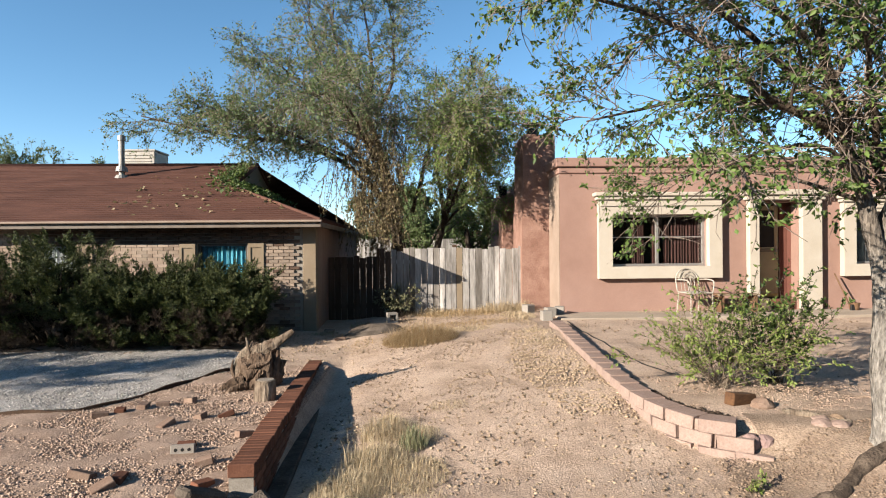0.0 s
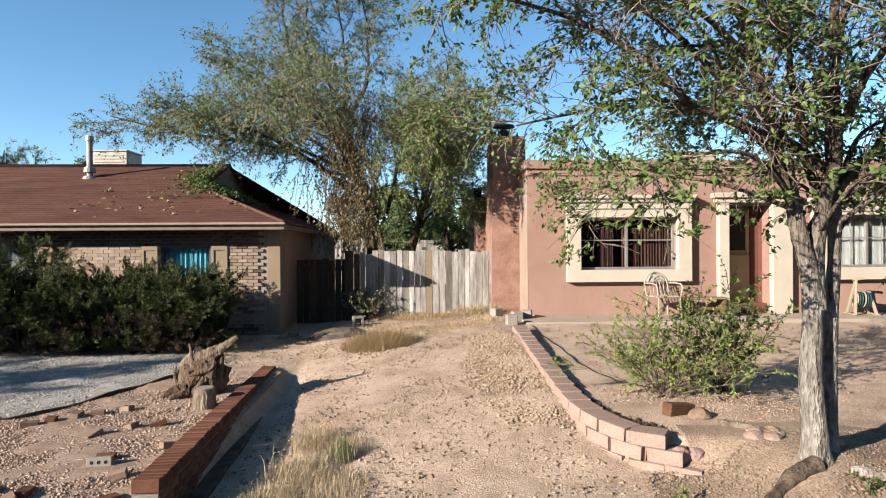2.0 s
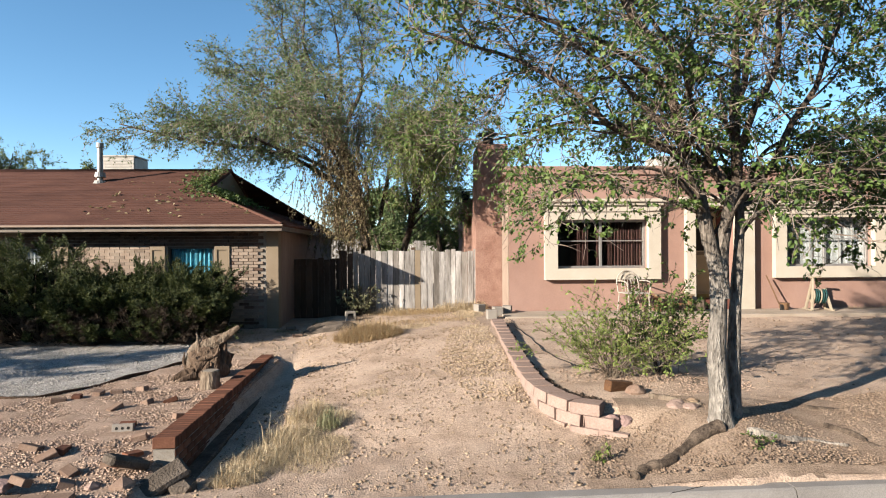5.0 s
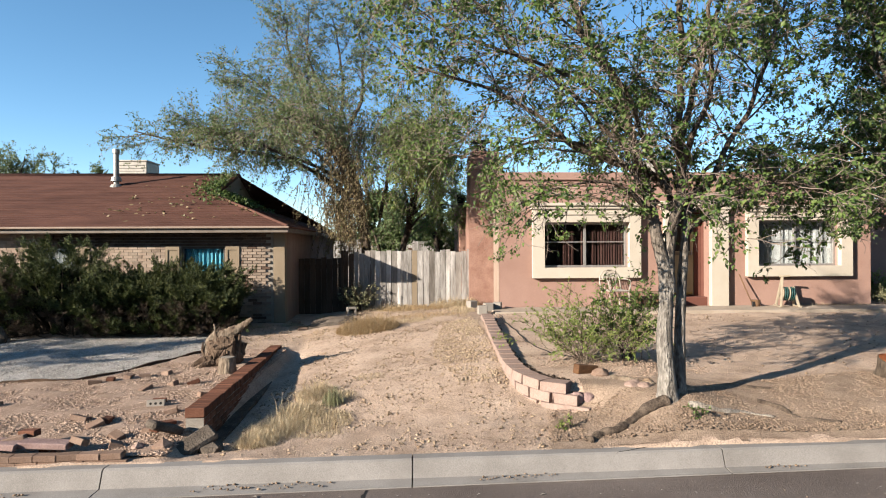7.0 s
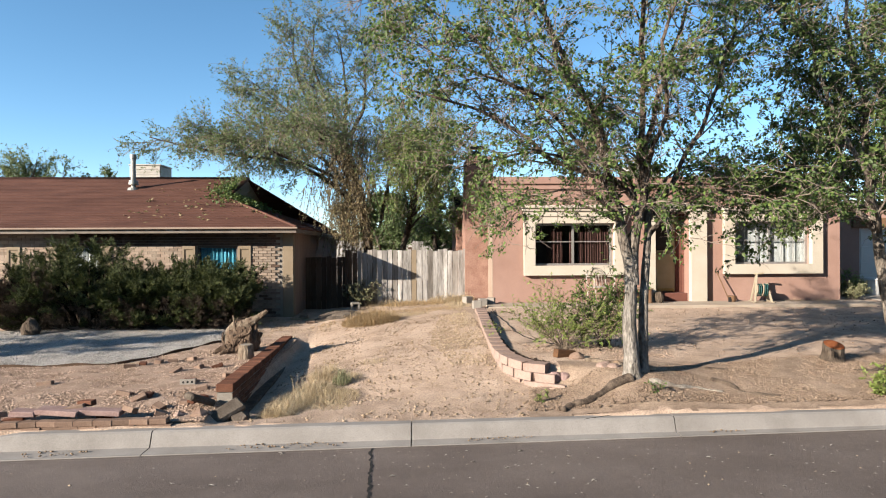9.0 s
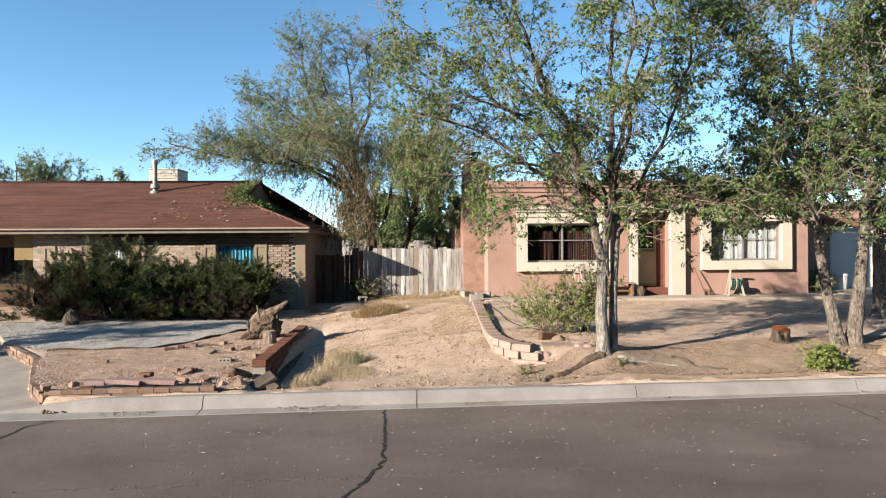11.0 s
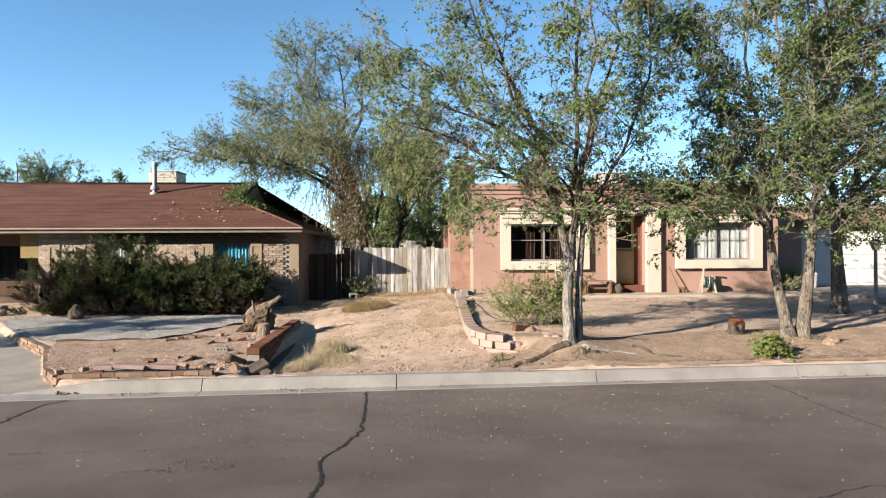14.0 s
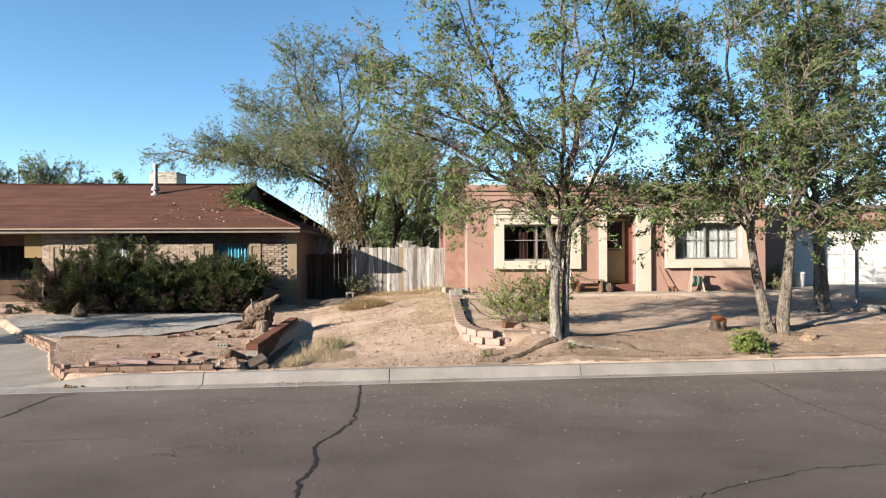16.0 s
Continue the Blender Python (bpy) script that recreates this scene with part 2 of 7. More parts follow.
GALV = surface("galvanised", (0.289, 0.274, 0.251), (0.426, 0.403, 0.365), 5, 60, 0.1, 0.5, 0.5)
COOLER_PAINT = surface("cooler_paint", (0.425, 0.391, 0.34), (0.561, 0.518, 0.459), 4, 60, 0.1, 0.6)
WHITE_PAINT = surface("white_paint", (0.63, 0.612, 0.576), (0.72, 0.702, 0.666), 2, 80, 0.05, 0.6, amount=0.08)
ALU = plain("aluminium", (0.44, 0.42, 0.40), 0.45, 0.6)
BRONZE = plain("bronze_frame", (0.10, 0.085, 0.07), 0.5, 0.3)
GLASS = glass("window_glass")
# dark colour that stands in for the unlit insides behind the glass
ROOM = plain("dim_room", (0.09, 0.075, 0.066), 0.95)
RED_CLOTH = surface("red_curtain", (0.07, 0.03, 0.024), (0.12, 0.052, 0.043), 20, 60, 0.3, 0.9, stretch=(1, 1, 0.1))
BLUE_CLOTH = surface("blue_curtain", (0.07, 0.34, 0.48), (0.18, 0.55, 0.68), 16, 60, 0.3, 0.9, stretch=(1, 1, 0.1))
WHITE_CLOTH = surface("white_curtain", (0.62, 0.62, 0.61), (0.78, 0.78, 0.76), 20, 60, 0.2, 0.9, stretch=(1, 1, 0.1))
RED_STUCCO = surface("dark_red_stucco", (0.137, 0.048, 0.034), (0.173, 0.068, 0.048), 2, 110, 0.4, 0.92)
SCREEN_PAINT = surface("screen_paint", (0.45, 0.351, 0.189), (0.522, 0.414, 0.243), 3, 90, 0.1, 0.6, amount=0.1)
IRON = plain("black_iron", (0.03, 0.028, 0.027), 0.6, 0.4)
TEAL = plain("teal_hose", (0.012, 0.065, 0.062), 0.5)
TAN_PLASTIC = plain("tan_plastic", (0.36, 0.30, 0.22), 0.6)
BLACK_RUBBER = plain("black_rubber", (0.018, 0.017, 0.016), 0.8)
OLD_WOOD = surface("old_wood", (0.122, 0.065, 0.034), (0.228, 0.129, 0.068), 6, 60, 0.5, 0.9, stretch=(0.3, 1, 1))
ELM = foliage("elm_leaf", [(0.062, 0.112, 0.028), (0.105, 0.18, 0.042), (0.165, 0.255, 0.058), (0.24, 0.31, 0.085)], 0.42)
# darker copy of the elm leaf, with the right-hand elms' shade in its colour
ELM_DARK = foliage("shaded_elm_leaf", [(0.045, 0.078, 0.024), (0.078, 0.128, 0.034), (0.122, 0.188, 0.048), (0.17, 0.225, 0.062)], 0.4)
ELM_DUSTY = foliage("dusty_elm_leaf", [(0.10, 0.155, 0.058), (0.145, 0.21, 0.076), (0.185, 0.245, 0.09), (0.265, 0.255, 0.125)], 0.4)
ELM_YELLOW = foliage("yellow_elm_leaf", [(0.12, 0.18, 0.042), (0.17, 0.25, 0.058), (0.23, 0.295, 0.075), (0.29, 0.28, 0.115)], 0.4)
PALE_LEAF = foliage("pale_far_leaf", [(0.13, 0.18, 0.07), (0.18, 0.23, 0.09), (0.22, 0.26, 0.11)], 0.35)
DRY_SEED = foliage("dry_seed", [(0.265, 0.195, 0.101), (0.328, 0.25, 0.133), (0.203, 0.187, 0.078)], 0.3)
SHRUB_LEAF = foliage("shrub_leaf", [(0.226, 0.31, 0.07), (0.31, 0.407, 0.1), (0.392, 0.436, 0.14)], 0.45)
JUNIPER = foliage("juniper_leaf", [(0.012, 0.021, 0.006), (0.034, 0.052, 0.012), (0.085, 0.112, 0.024), (0.165, 0.17, 0.046)], 0.1, 0.7)
JUNIPER_DEAD = foliage("dead_juniper", [(0.045, 0.03, 0.019), (0.095, 0.064, 0.04), (0.026, 0.018, 0.012)], 0.05, 0.9)
STRAW = foliage("straw", [(0.47, 0.34, 0.19), (0.60, 0.47, 0.29), (0.70, 0.58, 0.40)], 0.15, 0.8)
PALE_BIT = foliage("pale_litter", [(0.42, 0.38, 0.32), (0.55, 0.51, 0.45), (0.30, 0.25, 0.2)], 0.1, 0.8)
RUST_GRASS = foliage("rust_grass", [(0.38, 0.235, 0.11), (0.50, 0.345, 0.175), (0.60, 0.46, 0.27)], 0.2, 0.8)
WEED = foliage("grey_weed", [(0.211, 0.218, 0.109), (0.281, 0.281, 0.148), (0.328, 0.32, 0.187)], 0.2, 0.7)
FAR_LEAF = foliage("far_leaf", [(0.084, 0.127, 0.042), (0.127, 0.18, 0.058), (0.158, 0.211, 0.078)], 0.3)

# ---- builders ----
def link_part(name, data, material, parent=None, label="", at=None):
    ob = new(name, data)
    if material and not data.materials:
        data.materials.append(material)
    if parent:
        ob.parent = parent
    if at is not None:
        ob.matrix_basis = at
    if label:
        ob["label"] = label
    return ob


def part(name, bm, material, parent=None, label="", smooth=False, at=None):
    """Links a bmesh as one mesh object under a thing or a part."""
    me = bpy.data.meshes.new(name)
    bmesh.ops.recalc_face_normals(bm, faces=bm.faces[:])
    bm.to_mesh(me)
    bm.free()
    if smooth:
        me.polygons.foreach_set("use_smooth", [True] * len(me.polygons))
    return link_part(name, me, material, parent, label, at)


def thing(name, label, category, at=(0, 0, 0), turn=0.0, group="", kind=""):
    ob = new(name)
    ob.empty_display_size = 0.2
    ob.matrix_basis = pose(*at, 0, 0, turn)
    return tagged(ob, label, category, group, kind)


def box(x0, x1, y0, y1, z0, z1, bevel=0.0, bm=None, m=None):
    bm = bm or bmesh.new()
    made = bmesh.ops.create_cube(bm, size=1.0)["verts"]
    for v in made:
        v.co = Vector((x0 + (v.co.x + 0.5) * (x1 - x0), y0 + (v.co.y + 0.5) * (y1 - y0), z0 + (v.co.z + 0.5) * (z1 - z0)))
        if m is not None:
            v.co = m @ v.co
    if bevel:
        edges = list({e for v in made for e in v.link_edges})
        bmesh.ops.bevel(bm, geom=edges, offset=bevel, segments=1, affect="EDGES")
    return bm


def rod(p, q, r0, r1=None, sides=8, bm=None):
    bm = bm or bmesh.new()
    p, q = Vector(p), Vector(q)
    made = bmesh.ops.create_cone(bm, cap_ends=True, segments=sides, radius1=r0, radius2=r0 if r1 is None else r1, depth=(q - p).length)["verts"]
    m = Matrix.Translation((p + q) / 2) @ (q - p).to_track_quat("Z", "Y").to_matrix().to_4x4()
    for v in made:
        v.co = m @ v.co
    return bm


def raw(name, verts, faces, material, parent=None, label="", smooth=False):
    me = bpy.data.meshes.new(name)
    me.from_pydata([tuple(v) for v in verts], [], faces)
    if smooth:
        me.polygons.foreach_set("use_smooth", [True] * len(me.polygons))
    me.update()
    return link_part(name, me, material, parent, label)


def tubes(name, lines, material, parent=None, label=""):
    """One mesh of tapering tubes: lines of (points, radii, sides)."""
    V, F = [], []
    for pts, radii, k in lines:
        n, base = len(pts), len(V)
        for i in range(n):
            a = Vector(pts[min(i + 1, n - 1)]) - Vector(pts[max(i - 1, 0)])
            a = a.normalized() if a.length > 1e-6 else Vector((0, 0, 1))
            u = a.cross(Vector((0.31, 0.95, 0.1))).normalized()
            w = a.cross(u)
            for j in range(k):
                s = 2 * math.pi * j / k
                V.append(Vector(pts[i]) + (u * math.cos(s) + w * math.sin(s)) * radii[i])
        for i in range(n - 1):
            for j in range(k):
                c, d = base + i * k + j, base + i * k + (j + 1) % k
                F.append((c, d, d + k, c + k))
        F.append(tuple(base + (n - 1) * k + j for j in range(k)))
    return raw(name, V, F, material, parent, label, True)


def leaf_mesh(name, P, D, N, L, W, material, parent=None, label="", fold=0.25):
    """Folded leaves at P, growing along D, facing N; L long and W wide."""
    P, D, N = np.asarray(P, float), np.asarray(D, float), np.asarray(N, float)
    L, W = np.asarray(L, float)[:, None], np.asarray(W, float)[:, None]
    D /= np.linalg.norm(D, axis=1)[:, None] + 1e-9
    S = np.cross(D, N)
    S /= np.linalg.norm(S, axis=1)[:, None] + 1e-9
    U = np.cross(S, D)
    n = len(P)
    V = np.empty((n, 4, 3))
    V[:, 0], V[:, 2] = P, P + D * L - U * L * 0.12
    V[:, 1], V[:, 3] = P + D * L * 0.45 + S * W * 0.5 + U * W * fold, P + D * L * 0.45 - S * W * 0.5 + U * W * fold
    i = np.arange(n)[:, None] * 4
    F = np.concatenate([i + [0, 1, 2], i + [0, 2, 3]], 1).reshape(-1, 3)
    return fast_mesh(name, V.reshape(-1, 3), F, material, parent, label)


def fast_mesh(name, V, F, material, parent=None, label=""):
    me = bpy.data.meshes.new(name)
    me.vertices.add(len(V))
    me.vertices.foreach_set("co", np.asarray(V, np.float32).ravel())
    k = F.shape[1]
    me.loops.add(F.size)
    me.loops.foreach_set("vertex_index", F.astype(np.int32).ravel())
    me.polygons.add(len(F))
    me.polygons.foreach_set("loop_start", np.arange(0, F.size, k, dtype=np.int32))
    me.polygons.foreach_set("loop_total", np.full(len(F), k, np.int32))
    me.update(calc_edges=True)
    me.validate()
    return link_part(name, me, material, parent, label)


def blades(name, P, heads, lengths, widths, bend, material, parent=None, label=""):
    """Grass blades, each of two bent segments and a tip."""
    P, A = np.asarray(P, float), np.asarray(heads, float)
    n = len(P)
    L, W, B = np.asarray(lengths)[:, None], np.asarray(widths)[:, None], np.asarray(bend)[:, None]
    out = np.stack([np.cos(A), np.sin(A), np.zeros(n)], 1)
    side = np.stack([-np.sin(A), np.cos(A), np.zeros(n)], 1)
    up = np.array([[0, 0, 1.0]])
    V = np.empty((n, 5, 3))
    mid, tip = P + up * L * 0.55 + out * L * B * 0.25, P + up * L * (1 - 0.45 * B) + out * L * B
    V[:, 0], V[:, 1], V[:, 2], V[:, 3], V[:, 4] = P - side * W / 2, P + side * W / 2, mid + side * W * 0.38, mid - side * W * 0.38, tip
    i = np.arange(n)[:, None] * 5
    F = np.concatenate([i + [0, 1, 2], i + [0, 2, 3], i + [3, 2, 4]], 1).reshape(-1, 3)
    return fast_mesh(name, V.reshape(-1, 3), F, material, parent, label)


def stones(name, P, sizes, material, seed=0, parent=None, label=""):
    """Small angular stones: squashed, jittered octahedra."""
    r = np.random.default_rng(seed)
    n = len(P)
    O = np.array([[1, 0, 0], [0, 1, 0], [-1, 0, 0], [0, -1, 0], [0, 0, 1], [0, 0, -1]], float)
    T = np.array([[0, 1, 4], [1, 2, 4], [2, 3, 4], [3, 0, 4], [1, 0, 5], [2, 1, 5], [3, 2, 5], [0, 3, 5]])
    V = O[None] * (0.65 + 0.7 * r.random((n, 6, 1))) + r.normal(0, 0.16, (n, 6, 3))
    a = r.random(n) * 6.28
    c, s = np.cos(a)[:, None], np.sin(a)[:, None]
    x, y = V[:, :, 0] * (0.7 + 0.6 * r.random((n, 1))), V[:, :, 1]
    V = np.stack([x * c - y * s, x * s + y * c, V[:, :, 2] * 0.62], 2) * np.asarray(sizes)[:, None, None] * 0.5
    V += np.asarray(P)[:, None]
    F = (np.arange(n)[:, None, None] * 6 + T[None]).reshape(-1, 3)
    return fast_mesh(name, V.reshape(-1, 3), F, material, parent, label)


def inside(poly, x, y):
    """Which of the places lie inside the polygon."""
    x, y = np.asarray(x, float), np.asarray(y, float)
    hit = np.zeros(x.shape, bool)
    for (x0, y0), (x1, y1) in zip(poly, poly[1:] + poly[:1]):
        if y0 != y1:
            hit ^= ((y0 > y) != (y1 > y)) & (x < (x1 - x0) * (y - y0) / (y1 - y0) + x0)
    return hit


def strew(poly, count, seed):
    """Random places inside a polygon."""
    r = np.random.default_rng(seed)
    a = np.array(poly)
    lo, hi = a.min(0), a.max(0)
    p = lo + r.random((int(count * 3.2), 2)) * (hi - lo)
    return p[inside(poly, p[:, 0], p[:, 1])][:count]


# ---- the lie of the land ----
def smooth(t):
    t = np.clip(t, 0, 1)
    return t * t * (3 - 2 * t)


def kerb_back(x):
    return 3.75 + 0.04 * x


def land(x, y):
    """Height of the ground."""
    x, y = np.asarray(x, float), np.asarray(y, float)
    left = np.interp(y, [3.7, 5, 7, 9, 12, 15, 40], [0.18, 0.24, 0.27, 0.31, 0.40, 0.45, 0.6])
    low = np.interp(y, [3.75, 4.3, 5, 7, 8.5, 9.3, 10, 12, 15, 40], [0.16, 0.08, 0.04, 0.06, 0.13, 0.28, 0.38, 0.50, 0.48, 0.6])
    high = np.interp(y, [3.75, 4.9, 5.2, 5.7, 6.3, 8, 9.5, 12, 15, 40], [0.16, 0.22, 0.28, 0.37, 0.47, 0.575, 0.69, 0.68, 0.62, 0.6])
    near = np.interp(y, [3.8, 4.25, 4.6, 5.5, 7, 8.5, 10.5, 12.3, 40], [0.17, 0.33, 0.45, 0.50, 0.53, 0.60, 0.66, 0.68, 0.7])
    flat = np.interp(y, [3.9, 4.4, 5.0, 5.6, 7, 8.5, 10.5, 12.3, 40], [0.17, 0.26, 0.36, 0.405, 0.45, 0.52, 0.61, 0.68, 0.7])
    right = near + (flat - near) * smooth((x - 3.9) / 1.0)
    drive = low + (high - low) * np.clip((x + 1.1) / 3.2, 0, 1) ** 0.75
    wl = np.interp(y, [4, 8.8, 9.6, 40], [0.12, 0.12, 0.9, 0.9])
    z = left + (drive - left) * smooth((x + 1.25) / wl + 0.5)
    xb = np.interp(y, [3.9, 4.6, 4.8, 4.98, 5.2, 5.7, 10, 40], [3.3, 3.25, 3.2, 2.98, 2.47, 2.3, 2.38, 2.5])
    wr = np.interp(y, [4.6, 4.95, 5.12, 9.8, 11, 40], [1.2, 0.8, 0.14, 0.14, 0.8, 0.8])
    z = z + (right - z) * smooth((x - xb) / wr + 0.5)
    return np.where(y < kerb_back(x) - 0.06, -0.16, z)


def on(x, y, up=0.0):
    return (x, y, float(land(x, y)) + up)


def sheet(name, xs, ys, height, material, keep=None, rough=0.0, parent=None, freq=1.7):
    """A sheet of ground over a grid."""
    X, Y = np.meshgrid(xs, ys)
    Z = height(X, Y)
    if rough:
        Z = Z + rough * np.array([[noise.noise((a * freq, b * freq, 0.3)) + 0.5 * noise.noise((a * freq * 3.7, b * freq * 3.7, 4.1)) for a, b in zip(ra, rb)] for ra, rb in zip(X, Y)])
    n, m = X.shape
    idx = np.arange(n * m).reshape(n, m)
    F = np.stack([idx[:-1, :-1], idx[:-1, 1:], idx[1:, 1:], idx[1:, :-1]], -1).reshape(-1, 4)
    V = np.stack([X, Y, Z], -1).reshape(-1, 3)
    if keep is not None:
        c = V[F].mean(1)
        F = F[keep(c[:, 0], c[:, 1])]
        used = np.unique(F)
        new_id = np.zeros(len(V), int)
        new_id[used] = np.arange(len(used))
        V, F = V[used], new_id[F]
    ob = fast_mesh(name, V, F, material, parent)
    ob.data.polygons.foreach_set("use_smooth", [True] * len(F))
    return ob

# ---- ground, road, kerb ----
DRIVE_L = [(-3.62, 3.2), (-3.72, 3.68), (-4.32, 4.3), (-5.34, 6.0), (-6.66, 7.3), (-8.6, 9.5), (-15, 9.9), (-15, 2.4)]
PLANTER = [(-3.7, 3.68), (-1.28, 3.78), (-1.28, 8.9), (-2.3, 8.9), (-2.75, 8.5), (-3.1, 7.6), (-3.6, 6.75), (-5.45, 6.55), (-5.2, 5.9), (-4.3, 4.3)]
WHITE_BED = [(-5.5, 6.58), (-3.6, 6.8), (-3.15, 7.7), (-2.75, 8.6), (-2.5, 9.6), (-3.2, 10.2), (-8.6, 10.2), (-8.5, 9.5), (-6.6, 7.25)]


def apron(x, y):
    return 0.02 + 0.028 * np.clip(np.asarray(y, float) - 3.3, 0, 20)


def ground_height(x, y):
    z = land(x, y)
    z = np.where(inside(DRIVE_L, x, y), np.minimum(z, apron(x, y) - 0.08), z)
    return np.where(np.asarray(y, float) < -6.6, 0.1, z)


xs = np.concatenate([[-900, -300, -120, -60, -35, -22], np.arange(-15, -1.3, 0.13), np.arange(-1.3, 2.5, 0.055), np.arange(2.5, 17, 0.13), [17.5, 20, 25, 35, 60, 120, 300, 900]])
ys = np.concatenate([[-900, -300, -120, -60, -30, -15, -8, -6.9, -6.7, -6.4, 0, 2.6], np.arange(2.9, 3.6, 0.11), np.arange(3.6, 9, 0.06), np.arange(9, 15, 0.11), [15.5, 16.5, 18, 21, 25, 32, 45, 70, 120, 300, 900]])
tagged(sheet("ground", xs, ys, ground_height, DIRT, rough=0.02), "dry pale tan dirt ground of the two yards", "ground", kind="structure")


def road_edge(x):
    return 3.38 + 0.054 * x


rx = np.concatenate([[-400, -100, -40], np.arange(-20, 22, 1.0), [40, 100, 400]])
ry = np.linspace(0, 1, 24)
RX, RT = np.meshgrid(rx, ry)
RY = -6.3 + 0.054 * np.clip(RX, -60, 60) + RT * (9.68)
RZ = 0.05 * np.sin(np.pi * RT) + 0.003
idx = np.arange(RX.size).reshape(RX.shape)
RF = np.stack([idx[:-1, :-1], idx[:-1, 1:], idx[1:, 1:], idx[1:, :-1]], -1).reshape(-1, 4)
road = tagged(fast_mesh("road", np.stack([RX, RY, RZ], -1).reshape(-1, 3), RF, ASPHALT), "dark grey worn asphalt street with cracks", "road", kind="structure")


def road_z(x, y):
    t = (y + 6.3 - 0.054 * x) / 9.68
    return 0.05 * math.sin(math.pi * min(max(t, 0), 1)) + 0.003


def crack(way, width, seed):
    """A dark jagged crack in the asphalt along a few places."""
    r = random.Random(seed)
    pts = []
    for (x0, y0), (x1, y1) in zip(way, way[1:]):
        n = max(2, int(math.hypot(x1 - x0, y1 - y0) / 0.05))
        for i in range(n):
            pts.append((x0 + (x1 - x0) * i / n + r.gauss(0, 0.013), y0 + (y1 - y0) * i / n + r.gauss(0, 0.013)))
    V, F = [], []
    for i, (x, y) in enumerate(pts):
        a, b = pts[max(i - 1, 0)], pts[min(i + 1, len(pts) - 1)]
        d = Vector((b[1] - a[1], a[0] - b[0])).normalized() * width * r.uniform(0.3, 1.0) * 0.5
        for s in (-1, 1):
            V.append((x + d.x * s, y + d.y * s, road_z(x, y) + 0.004))
        if i:
            k = 2 * i
            F.append((k - 2, k - 1, k + 1, k))
    return raw("crack", V, F, CRACK, road, "jagged dark crack")


def kerb_segment(x0, x1, drop0=1.0, drop1=1.0):
    """A length of kerb and gutter; drop: how much of its height is left at each end."""
    V, F = [], []
    for x, k in ((x0, drop0), (x1, drop1)):
        b, e = kerb_back(x), road_edge(x)
        prof = [(b, -0.2), (b, 0.02 + 0.15 * k), (b - 0.13, 0.02 + 0.155 * k), (b - 0.155, 0.02 + 0.14 * k), (b - 0.21, 0.022), (e - 0.02, 0.012), (e - 0.02, -0.2)]
        V += [(x, y, z) for y, z in prof]
    for i in range(6):
        F.append((i, i + 1, i + 8, i + 7))
    F += [tuple(range(7)), tuple(range(13, 6, -1))]
    me = raw("kerb_segment", V, F, KERB)
    return me


kerb = tagged(new("kerb"), "pale concrete kerb and gutter with joints", "kerb", kind="structure")
cuts = [-3.05, -1.72, 0.99, 3.93, 7.07, 10.2, 13.3, 16.4, 19.5, 22.6, 60.0]
for a, b in zip(cuts, cuts[1:]):
    kerb_segment(a + 0.006, b - 0.006).parent = kerb
kerb_segment(-4.25, -3.044, 0.12, 1.0).parent = kerb
kerb_segment(-12.0, -4.256, 0.12, 0.12).parent = kerb
kerb_segment(-60.0, -12.006, 0.12, 1.0).parent = kerb

dx = np.arange(-15, -3.8, 0.1)
dy = np.arange(2.4, 10.1, 0.1)
tagged(sheet("pavement", dx, dy, lambda x, y: apron(x, y) + 0.012, CONCRETE, lambda x, y: inside(DRIVE_L, x, y) & (y > kerb_back(x) - 0.03)), "pale worn concrete driveway beside the brick planter", "driveway", kind="structure")
px, py = np.arange(-5.6, -1.2, 0.06), np.arange(3.6, 9.0, 0.06)
tagged(sheet("gravel_bed", px, py, lambda x, y: land(x, y) + 0.02, PINK_GRAVEL, lambda x, y: inside(PLANTER, x, y), 0.02, freq=2.6), "reddish tan gravel bed inside the brick planter", "gravel", kind="structure")
wx, wy = np.arange(-8.7, -2.4, 0.07), np.arange(6.5, 10.3, 0.07)
tagged(sheet("white_gravel_bed", wx, wy, lambda x, y: land(x, y) + 0.022, WHITE_GRAVEL, lambda x, y: inside(WHITE_BED, x, y), 0.015, freq=2.0), "white gravel bed before the juniper hedge", "gravel", kind="structure")
tagged(part("walkway", box(2.7, 12.4, 11.15, 12.22, 0.55, 0.70, 0.01), PALE_WALK), "pale concrete walk along the stucco house", "walkway", kind="structure")
tagged(part("garage_driveway", box(13.0, 24.0, 7.9, 14.4, 0.5, 0.70, 0.01), CONCRETE), "pale concrete drive before the garage", "driveway", kind="structure")


VERGE = [(2.3, 3.85), (12.0, 4.24), (12.0, 6.1), (7.0, 5.9), (4.9, 5.4), (3.6, 5.35), (2.95, 5.25), (2.9, 4.9), (2.5, 4.55)]
vx, vy = np.arange(2.25, 12.1, 0.07), np.arange(3.84, 6.2, 0.06)
tagged(sheet("verge_bed", vx, vy, lambda x, y: land(x, y) + 0.006 + 0.028 * smooth((y - kerb_back(x)) / 0.35), VERGE_DIRT, lambda x, y: inside(VERGE, x, y) & (y > kerb_back(x) - 0.02), 0.012, freq=2.6), "brown gravelly dirt of the verge under the elms", "ground", kind="structure")


